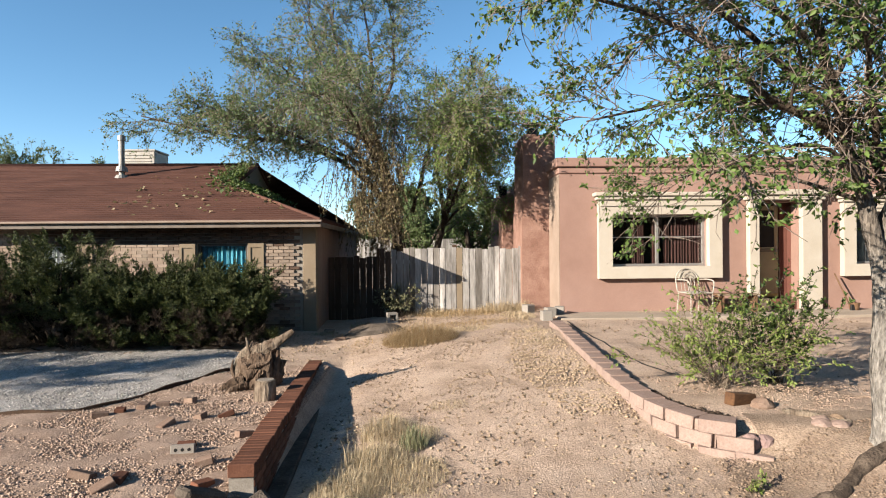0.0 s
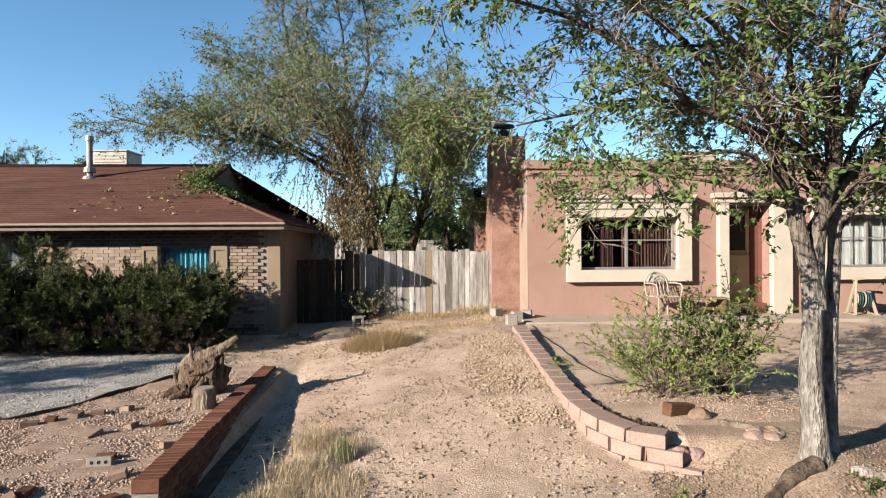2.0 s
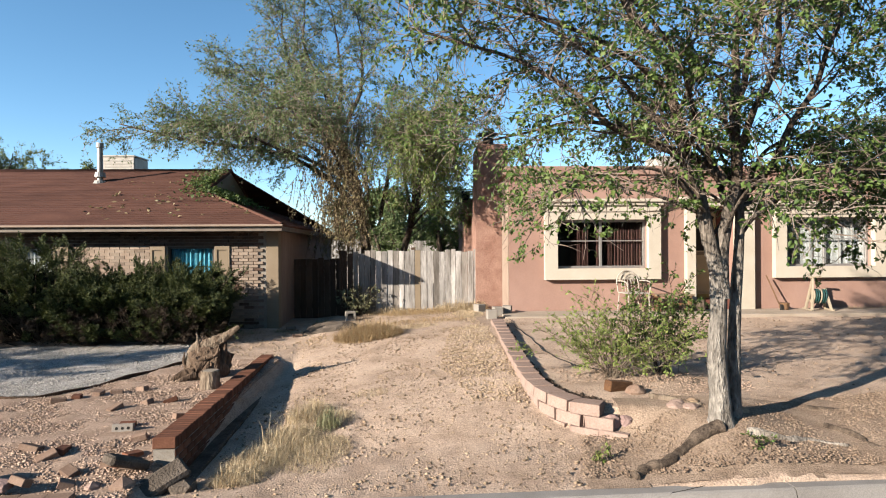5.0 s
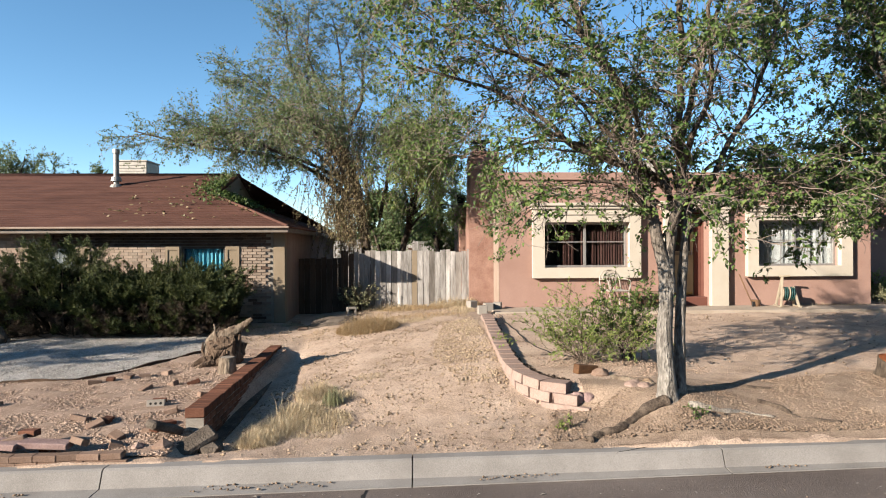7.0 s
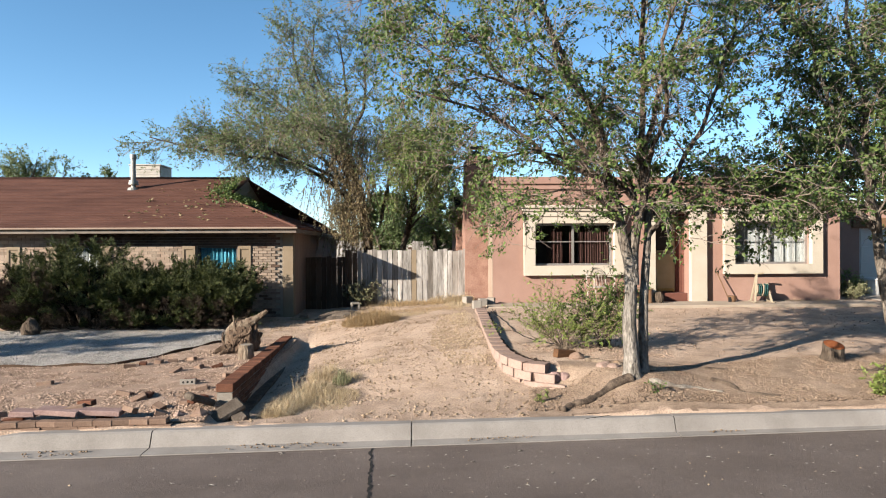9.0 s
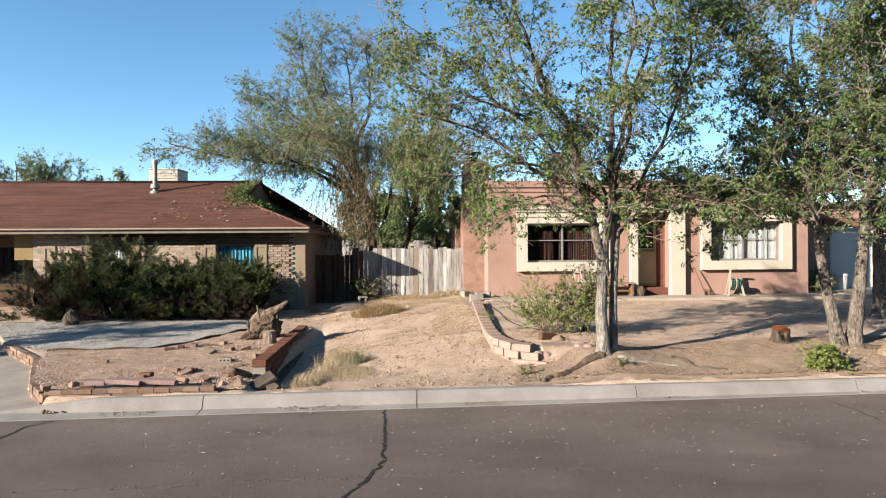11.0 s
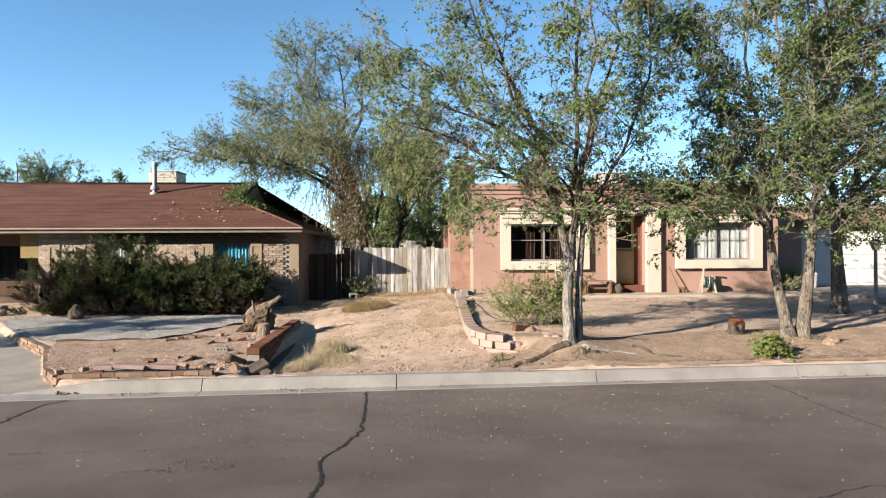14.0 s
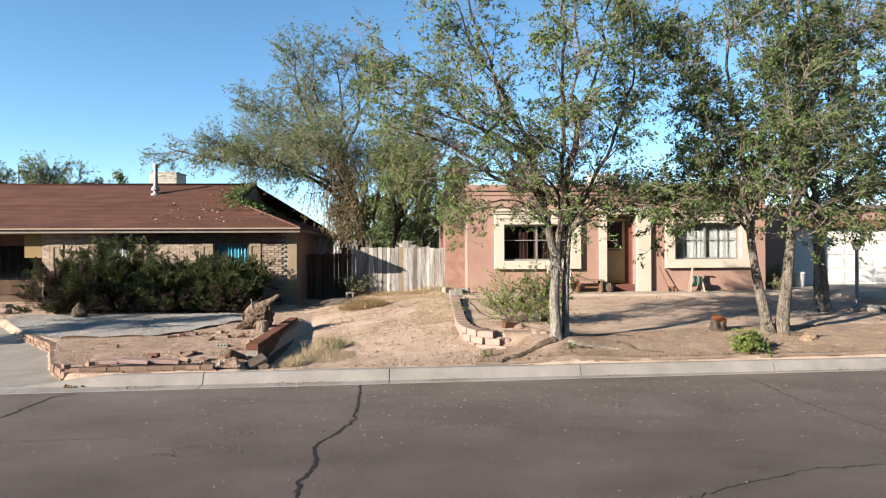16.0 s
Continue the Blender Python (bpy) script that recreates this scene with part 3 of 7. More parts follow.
# ---- the stucco house ----
def wall_with_holes(x0, x1, z0, z1, y0, y1, holes):
    """A wall in the plane of x and z with openings right through it."""
    bm = bmesh.new()
    X = sorted({x0, x1, *[h[0] for h in holes], *[h[1] for h in holes]})
    Z = sorted({z0, z1, *[h[2] for h in holes], *[h[3] for h in holes]})
    solid = {}
    for i, (a, b) in enumerate(zip(X, X[1:])):
        for j, (c, d) in enumerate(zip(Z, Z[1:])):
            solid[i, j] = not any(h[0] < (a + b) / 2 < h[1] and h[2] < (c + d) / 2 < h[3] for h in holes)

    def quad(*co):
        bm.faces.new([bm.verts.new(c) for c in co])
    for (i, j), s in solid.items():
        if not s:
            continue
        a, b, c, d = X[i], X[i + 1], Z[j], Z[j + 1]
        quad((a, y0, c), (b, y0, c), (b, y0, d), (a, y0, d))
        quad((a, y1, c), (a, y1, d), (b, y1, d), (b, y1, c))
        if not solid.get((i - 1, j)):
            quad((a, y0, c), (a, y0, d), (a, y1, d), (a, y1, c))
        if not solid.get((i + 1, j)):
            quad((b, y0, c), (b, y1, c), (b, y1, d), (b, y0, d))
        if not solid.get((i, j - 1)):
            quad((a, y0, c), (a, y1, c), (b, y1, c), (b, y0, c))
        if not solid.get((i, j + 1)):
            quad((a, y0, d), (b, y0, d), (b, y1, d), (a, y1, d))
    bmesh.ops.remove_doubles(bm, verts=bm.verts[:], dist=0.0005)
    return bm


def ring(x0, x1, z0, z1, ox0, ox1, oz0, oz1, y0, y1, bevel=0.012):
    """A flat frame with a hole, as one mesh."""
    bm = wall_with_holes(x0, x1, z0, z1, y0, y1, [(ox0, ox1, oz0, oz1)])
    return bm


FY = 12.25
stucco_house = thing("stucco_house", "flat-roofed pink stucco house with cream window surrounds and parapet", "house")
W1, W2, DR = (4.0, 6.02, 1.63, 2.70), (9.13, 11.15, 1.64, 2.73), (7.08, 7.98, 0.6, 2.95)
part("front_wall", wall_with_holes(2.95, 11.97, 0.4, 3.62, FY, FY + 0.25, [W1, W2, DR]), STUCCO, stucco_house)
part("side_wall", box(2.95, 3.2, FY + 0.25, 22, 0.4, 3.62), STUCCO, stucco_house)
part("side_wall", box(11.72, 11.97, FY + 0.25, 22, 0.4, 3.62), STUCCO, stucco_house)
part("back_wall", box(3.2, 11.72, 21.75, 22, 0.4, 3.62), STUCCO, stucco_house)
# paler strip puts the strong sun on the side wall into its colour
part("sunlit_strip", box(2.925, 2.948, FY + 0.02, 13.2, 0.66, 3.55, 0.004), PALE_STUCCO, stucco_house, "paler stucco strip standing in for sun on the side wall")
part("flat_roof", box(3.2, 11.72, FY + 0.25, 21.75, 3.38, 3.5), CONCRETE, stucco_house)
for n_, (e, z0, z1) in enumerate([(0.035, 3.56, 3.69), (0.09, 3.692, 3.88)]):
    bm = box(2.95 - e, 11.97 + e, FY - e, FY + 0.24, z0, z1, 0.015)
    box(2.95 - e, 3.2, FY + 0.242, 22 + e, z0, z1, 0.015, bm)
    box(11.72, 11.97 + e, FY + 0.242, 22 + e, z0, z1, 0.015, bm)
    part("parapet_band", bm, STUCCO, stucco_house)


def cream_window(outer, hole, curtain, cloth, bars, cornice):
    win = new("window")
    win.parent = stucco_house
    x0, x1, z0, z1 = outer
    a, b, c, d = hole
    part("surround", ring(x0, x1, z0, z1, a, b, c, d, FY - 0.14, FY - 0.003), CREAM, win, "cream stucco surround")
    if cornice:
        bm = box(x0 - 0.05, x1 + 0.05, FY - 0.19, FY - 0.004, z1 + 0.003, z1 + 0.07, 0.012)
        box(x0 - 0.1, x1 + 0.1, FY - 0.24, FY - 0.004, z1 + 0.072, z1 + 0.15, 0.015, bm)
        part("cornice", bm, CREAM, win)
        part("fascia", box(x0 + 0.02, x1 - 0.02, FY - 0.17, FY - 0.142, z1 - 0.13, z1 - 0.05, 0.006), CREAM, win)
    part("frame", ring(a, b, c, d, a + 0.05, b - 0.05, c + 0.05, d - 0.05, FY + 0.08, FY + 0.14), ALU, win, "aluminium frame")
    m = (a + b) / 2
    part("mullion", box(m - 0.025, m + 0.025, FY + 0.075, FY + 0.135, c + 0.05, d - 0.05), ALU, win)
    zc = (c + d) / 2 + 0.07
    for u, v in ((a + 0.05, m - 0.025), (m + 0.025, b - 0.05)):
        part("glazing_bar", box(u, v, FY + 0.09, FY + 0.115, zc - 0.012, zc + 0.012), ALU, win)
        if bars:
            for k in (1, 2):
                w = u + (v - u) * k / 3
                part("glazing_bar", box(w - 0.008, w + 0.008, FY + 0.095, FY + 0.11, c + 0.05, d - 0.05), ALU, win)
        g = part("pane", box(u, v, FY + 0.117, FY + 0.123, c + 0.05, d - 0.05), GLASS, win, "dark glass pane")
        g.visible_shadow = False
    V, F = [], []
    for i, (u, v) in enumerate(curtain):
        k0, n = len(V), 40
        for j in range(n + 1):
            x = u + (v - u) * j / n
            y = FY + 0.19 + (0.007 if bars else 0.03) * math.sin(j * 1.7 + i) + (0.003 if bars else 0.012) * math.sin(j * 4.1)
            V += [(x, y, c), (x, y, d)]
            if j:
                q = k0 + 2 * j
                F.append((q - 2, q, q + 1, q - 1))
    part_ob = raw("curtain", V, F, cloth, win, "gathered curtain")
    sol = part_ob.modifiers.new("thick", "SOLIDIFY")
    sol.thickness = 0.004
    part("reveal_room", wall_with_holes(a - 0.3, b + 0.3, c - 0.3, d + 0.3, FY + 0.9, FY + 1.0, []), ROOM, win, "dark panel standing in for the unlit room")


cream_window((3.72, 6.29, 1.385, 3.0), W1, [(4.35, 4.75), (4.95, 5.3), (5.35, 6.02)], RED_CLOTH, False, True)
cream_window((8.87, 11.43, 1.39, 2.93), W2, [(9.15, 11.13)], WHITE_CLOTH, True, True)

porch = new("entrance")
porch.parent = stucco_house
part("pilaster", box(6.86, 7.08, FY - 0.14, FY - 0.003, 0.66, 2.98, 0.012), CREAM, porch, "cream stucco pilaster")
part("pilaster", box(7.98, 8.41, FY - 0.14, FY - 0.003, 0.66, 2.98, 0.012), CREAM, porch, "cream stucco pilaster")
bm = box(6.8, 8.47, FY - 0.16, FY - 0.003, 2.983, 3.08, 0.012)
box(6.74, 8.53, FY - 0.22, FY - 0.003, 3.082, 3.19, 0.015, bm)
part("cornice", bm, CREAM, porch)
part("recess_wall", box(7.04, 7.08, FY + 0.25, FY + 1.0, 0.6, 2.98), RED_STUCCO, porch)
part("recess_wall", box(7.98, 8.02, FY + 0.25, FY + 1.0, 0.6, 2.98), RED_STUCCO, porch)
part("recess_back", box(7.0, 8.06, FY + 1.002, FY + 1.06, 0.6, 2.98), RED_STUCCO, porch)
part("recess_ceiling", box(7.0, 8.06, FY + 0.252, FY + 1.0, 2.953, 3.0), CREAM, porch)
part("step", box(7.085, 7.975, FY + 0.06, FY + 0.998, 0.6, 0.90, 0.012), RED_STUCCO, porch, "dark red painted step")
DY = FY + 0.42
door = part("screen_door", ring(7.1, 7.80, 0.92, 2.9, 7.18, 7.72, 2.0, 2.80, DY, DY + 0.04), SCREEN_PAINT, porch, "ochre painted screen door")
part("lower_panel", box(7.2, 7.70, DY - 0.012, DY - 0.001, 1.06, 1.86, 0.006), SCREEN_PAINT, door)
part("mid_rail", box(7.12, 7.78, DY - 0.02, DY - 0.001, 1.90, 1.97, 0.005), TAN_PAINT, door)
part("kick_plate", box(7.13, 7.77, DY - 0.016, DY - 0.001, 0.93, 1.0, 0.004), surface("brass", (0.38, 0.274, 0.091), (0.471, 0.35, 0.137), 5, 50, 0.05, 0.45, 0.6), door, "brass kick plate")
part("screen", box(7.18, 7.72, DY + 0.015, DY + 0.022, 2.0, 2.80), plain("dark_mesh", (0.035, 0.03, 0.025), 0.9), door, "dark insect screen")
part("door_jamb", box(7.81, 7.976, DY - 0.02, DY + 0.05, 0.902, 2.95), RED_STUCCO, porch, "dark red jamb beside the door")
part("handle", rod((7.74, DY - 0.03, 1.9), (7.74, DY - 0.03, 2.03), 0.012), ALU, door)

# chimney on the side of the stucco house
bm = bmesh.new()
prof = [(2.37, 13.25), (3.08, 13.25), (3.08, 14.45), (2.37, 14.45)]
for z, e in ((0.4, 0.06), (2.6, 0.05), (3.3, 0.02), (4.5, 0.0), (4.56, -0.02)):
    for x, y in prof:
        bm.verts.new((x - (e if x < 2.5 else 0), y + (0 if y > 14 else -e * 0.4), z))
bm.verts.ensure_lookup_table()
for r_ in range(4):
    for k in range(4):
        bm.faces.new([bm.verts[r_ * 4 + k], bm.verts[r_ * 4 + (k + 1) % 4], bm.verts[r_ * 4 + 4 + (k + 1) % 4], bm.verts[r_ * 4 + 4 + k]])
bm.faces.new([bm.verts[16 + k] for k in range(4)])
chimney = part("chimney", bm, CHIMNEY_STUCCO, stucco_house, "pink stucco chimney")
part("flue", rod((2.68, 13.8, 4.5), (2.68, 13.8, 4.78), 0.15, 0.13, 12), IRON, chimney, "dark metal flue")
bm = rod((2.68, 13.8, 4.86), (2.68, 13.8, 4.9), 0.26, 0.24, 14)
for a in range(4):
    rod((2.68 + 0.12 * math.cos(a * 1.57), 13.8 + 0.12 * math.sin(a * 1.57), 4.76), (2.68 + 0.14 * math.cos(a * 1.57), 13.8 + 0.14 * math.sin(a * 1.57), 4.87), 0.012, None, 5, bm)
part("flue_cap", bm, IRON, chimney)
part("rear_bay", box(2.25, 2.95, 16.0, 18.5, 0.4, 3.45, 0.02), CHIMNEY_STUCCO, stucco_house)
part("vent_hood", rod((2.3, 16.1, 3.4), (2.3, 16.1, 3.7), 0.09, 0.13, 8), IRON, stucco_house)

# garage wing
garage = new("garage_wing")
garage.parent = stucco_house
part("garage_wall", wall_with_holes(11.98, 22, 0.4, 3.3, 14.45, 14.7, [(14.15, 19.2, 0.4, 2.62)]), STUCCO, garage)
part("beam", box(13.9, 19.5, 14.36, 14.447, 2.64, 2.92, 0.01), OLD_WOOD, garage, "brown timber beam")
gd = part("garage_door", box(14.16, 19.19, 14.56, 14.6, 0.70, 2.615), WHITE_PAINT, garage, "white panelled garage door")
for r_ in range(4):
    for c_ in range(5):
        x, z = 14.2 + c_ * 0.998, 0.73 + r_ * 0.472
        part("door_panel", box(x + 0.06, x + 0.94, 14.545, 14.559, z + 0.06, z + 0.41, 0.01), WHITE_PAINT, gd)
part("garage_roof", box(11.98, 22.2, 14.3, 21, 3.302, 3.42), CONCRETE, garage)

# ---- the brick house with the shingle roof ----
brick_house = thing("brick_house", "low brick house with a brown shingle roof and gablet", "house")
BY = 12.1
EY, EZ, EX = 11.62, 2.60, -1.9
RYY, SL = 16.0, 0.383
RZ_ = EZ + (RYY - EY) * SL
GX = -4.25
gy = EY + (EX - GX)
gz = EZ + (EX - GX) * SL
BACK = 2 * RYY - EY
wins = [(-4.39, -3.40, 1.05, 2.17), (-7.62, -6.74, 1.05, 2.19)]
part("front_wall", wall_with_holes(-9.2, -2.3, 0.2, 2.5, BY, BY + 0.2, wins), MORTAR, brick_house, "tan mortar behind the brick facing")
part("side_wall", box(-2.3, -2.06, BY + 0.202, 20.0, 0.2, 2.5), SIDE_PAINT, brick_house, "weathered tan side wall")
part("side_wall", box(-9.2, -9.0, BY + 0.2, 13.8, 0.2, 2.5), YELLOW, brick_house, "ochre porch return wall")
part("porch_wall", wall_with_holes(-16, -9.2, 0.2, 2.5, 13.6, 13.8, [(-11.6, -10.3, 1.1, 2.2)]), BROWN_SIDING, brick_house, "brown wall of the shaded porch")
part("porch_wall", box(-9.7, -9.22, BY + 0.02, BY + 0.18, 1.8, 2.49), YELLOW, brick_house, "ochre end panel of the porch")
part("back_wall", box(-16, -2.06, 19.8, 20.0, 0.2, 2.5), TAN_PAINT, brick_house)
part("corner_post", box(-2.29, -2.03, BY - 0.03, BY + 0.2, 0.2, 2.5, 0.008), TAN_PAINT, brick_house, "weathered tan corner board")
part("porch_board", box(-11.6, -10.3, 13.56, 13.597, 0.66, 1.08), DARK_BOARD, brick_house, "dark board below the porch window")
part("porch_post", box(-10.4, -10.28, EY + 0.12, EY + 0.24, 0.4, 2.5, 0.008), TRIM, brick_house, "weathered porch post")
part("soffit", box(-20, EX + 0.02, EY + 0.06, 20.4, 2.5, 2.53), TAN_PAINT, brick_house)
bm = box(-20, EX + 0.05, EY - 0.02, EY + 0.058, 2.47, 2.57, 0.006)
part("fascia", bm, TRIM, brick_house, "weathered fascia board")
part("gutter", box(-20, EX + 0.08, EY - 0.09, EY - 0.022, 2.565, 2.61, 0.01), PALE_STUCCO, brick_house)
part("fascia", box(EX - 0.03, EX + 0.05, EY + 0.06, 20.4, 2.47, 2.57, 0.006), TRIM, brick_house)
for w0, w1, z0, z1 in [(-4.39, -3.40, 1.05, 2.17), (-7.62, -6.74, 1.05, 2.19), (-11.6, -10.3, 1.1, 2.2)]:
    yy = BY if w0 > -9 else 13.6
    win = new("window")
    win.parent = brick_house
    part("frame", ring(w0, w1, z0, z1, w0 + 0.05, w1 - 0.05, z0 + 0.05, z1 - 0.05, yy + 0.06, yy + 0.12), BRONZE, win, "dark window frame")
    if w0 < -9:
        for k in range(1, 5):
            part("window_bar", rod((w0 + k * 0.26, yy - 0.02, z0), (w0 + k * 0.26, yy - 0.02, z1), 0.01, None, 6), IRON, win)
    g = part("pane", box(w0 + 0.05, w1 - 0.05, yy + 0.09, yy + 0.096, z0 + 0.05, z1 - 0.05), GLASS, win)
    g.visible_shadow = False
    V, F = [], []
    for j in range(49):
        x = w0 + (w1 - w0) * j / 48
        y = yy + 0.17 + 0.02 * math.sin(j * 1.35) + 0.008 * math.sin(j * 3.3)
        V += [(x, y, z0), (x, y, z1)]
        if j:
            F.append((2 * j - 2, 2 * j, 2 * j + 1, 2 * j - 1))
    # the porch window's sheet takes the dark room colour for its unlit inside
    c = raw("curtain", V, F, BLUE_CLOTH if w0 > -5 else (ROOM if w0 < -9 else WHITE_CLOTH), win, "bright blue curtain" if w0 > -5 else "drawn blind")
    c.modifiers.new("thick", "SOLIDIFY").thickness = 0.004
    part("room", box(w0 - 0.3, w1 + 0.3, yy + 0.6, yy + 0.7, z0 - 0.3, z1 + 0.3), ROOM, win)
for x in (-3.37, -4.72, -6.72, -7.95, -8.9):
    sh = part("shutter", ring(x, x + 0.31, 1.05, 2.17, x + 0.05, x + 0.26, 1.13, 2.09, BY - 0.06, BY - 0.012), TAN_PAINT, brick_house, "tan panelled shutter")
    part("shutter_panel", box(x + 0.05, x + 0.26, BY - 0.04, BY - 0.013, 1.13, 2.09), TAN_PAINT, sh)

# roof: stepped shingle courses on each slope
def courses(name, quads, rows, lift, label=""):
    """Overlapping courses on a sloping four-sided face; quads are (eave left, eave right, top right, top left)."""
    V, F = [], []
    for a, b, c, d in quads:
        a, b, c, d = map(Vector, (a, b, c, d))
        nrm = (b - a).cross(d - a).normalized()
        if nrm.z < 0:
            nrm = -nrm
        n = max(2, int((b - a).length / 0.5))
        levels = [(0.0, -0.03)]
        for i in range(rows):
            levels += [(i / rows, lift), ((i + 1) / rows, 0.002)]
        for t, h in levels:
            p, q = a.lerp(d, t), b.lerp(c, t)
            V += [p.lerp(q, j / n) + nrm * (h + 0.004 * noise.noise((j * 0.37, t * 30, 1.0))) for j in range(n + 1)]
        for i in range(len(levels) - 1):
            for j in range(n):
                k = i * (n + 1) + j
                F.append((k, k + 1, k + n + 2, k + n + 1))
    return raw(name, V, F, SHINGLE, brick_house, label)


courses("roof_slope", [((-20, EY - 0.06, EZ), (EX + 0.06, EY - 0.06, EZ), (GX, gy, gz), (-20, gy, gz))], 18, 0.014, "brown shingle front slope")
courses("roof_slope", [((-20, gy, gz), (GX + 0.05, gy, gz), (GX + 0.05, RYY, RZ_), (-20, RYY, RZ_))], 14, 0.014, "brown shingle front slope")
courses("roof_hip", [((EX + 0.06, EY - 0.06, EZ), (EX + 0.06, BACK, EZ), (GX, 2 * RYY - gy, gz), (GX, gy, gz))], 18, 0.014, "brown shingle hip")
courses("roof_back", [((EX, BACK, EZ), (-20, BACK, EZ), (-20, RYY, RZ_), (GX, RYY, RZ_))], 20, 0.014)
raw("gablet", [(GX, gy, gz), (GX, 2 * RYY - gy, gz), (GX, RYY, RZ_)], [(0, 1, 2)], TAN_PAINT, brick_house, "small tan gable end")
tubes("ridge_cap", [([(-20, RYY, RZ_ + 0.0), (GX + 0.05, RYY, RZ_ + 0.0)], [0.06, 0.06], 6), ([(EX + 0.05, EY - 0.05, EZ), (GX, gy, gz)], [0.045, 0.045], 6), ([(GX, gy, gz), (GX + 0.03, RYY, RZ_)], [0.04, 0.04], 6), ([(GX, 2 * RYY - gy, gz), (GX + 0.03, RYY, RZ_)], [0.04, 0.04], 6)], SHINGLE, brick_house)

# ---- trees ----
def spread(r, d, angle):
    """A direction that leans away from d by the angle."""
    d = Vector(d).normalized()
    side = d.orthogonal().normalized()
    side.rotate(Matrix.Rotation(r.uniform(0, 6.283), 3, d))
    return (d * math.cos(angle) + side * math.sin(angle)).normalized()


def limb_line(r, start, d, length, n, wander, lift):
    pts, p, d = [Vector(start)], Vector(start), Vector(d).normalized()
    for _ in range(n):
        d = (d + Vector((r.gauss(0, wander), r.gauss(0, wander), r.gauss(0, wander) + lift))).normalized()
        p = p + d * (length / n)
        pts.append(p.copy())
    return pts


def smooth_line(pts, n=5):
    """A curve through a few places."""
    P = [Vector(p) for p in pts]
    P = [P[0] * 2 - P[1]] + P + [P[-1] * 2 - P[-2]]
    out = []
    for i in range(1, len(P) - 2):
        a, b, c, d = P[i - 1:i + 3]
        for k in range(n):
            t = k / n
            out.append(0.5 * (2 * b + (c - a) * t + (2 * a - 5 * b + 4 * c - d) * t * t + (3 * b - a - 3 * c + d) * t ** 3))
    out.append(P[-2])
    return out


def twig_mesh(name, lines, r0, r1, material, parent=None, label="", sides=3):
    """Fine twigs of equal point counts as one mesh of thin tapering tubes."""
    L = np.array([[tuple(p) for p in ln] for ln in lines], float)
    n, m = L.shape[:2]
    T = np.empty_like(L)
    T[:, 1:-1], T[:, 0], T[:, -1] = L[:, 2:] - L[:, :-2], L[:, 1] - L[:, 0], L[:, -1] - L[:, -2]
    T /= np.linalg.norm(T, axis=2, keepdims=True) + 1e-9
    U = np.cross(T, [0.31, 0.95, 0.1])
    U /= np.linalg.norm(U, axis=2, keepdims=True) + 1e-9
    W = np.cross(T, U)
    R = np.linspace(r0, r1, m)[None, :, None]
    V = np.stack([L + (U * math.cos(a) + W * math.sin(a)) * R for a in [math.tau * k / sides for k in range(sides)]], 2)
    base = (np.arange(n)[:, None] * m + np.arange(m - 1)[None]).reshape(-1) * sides
    F = np.concatenate([np.stack([base + k, base + (k + 1) % sides, base + sides + (k + 1) % sides, base + sides + k], 1) for k in range(sides)])
    return fast_mesh(name, V.reshape(-1, 3), F, material, parent, label)


def leaf_tufts(name, P, D, per, size, seed, material, parent, droop=0.2):
    """A tuft of leaves fanning out at each place along its twig's direction."""
    r = np.random.default_rng(seed)
    P, D = np.asarray(P, float), np.asarray(D, float)
    D /= np.linalg.norm(D, axis=1, keepdims=True) + 1e-9
    P, D = np.repeat(P, per, 0), np.repeat(D, per, 0)
    keep = r.random(len(P)) < np.repeat(r.uniform(0.35, 1.0, len(P) // per), per)
    P, D = P[keep], D[keep]
    n = len(P)
    P = P - D * (r.random((n, 1)) * size * 1.6) + r.normal(0, size * 0.4, (n, 3))
    V = D * r.uniform(0.1, 1.1, (n, 1)) + r.normal(0, 0.62, (n, 3)) - [[0, 0, droop]]
    N = r.normal(0, 0.6, (n, 3)) + [[-0.25, -0.3, 0.55]]
    L = size * r.uniform(0.5, 1.25, n)
    return leaf_mesh(name, P, V, N, L, L * r.uniform(0.48, 0.72, n), material, parent)


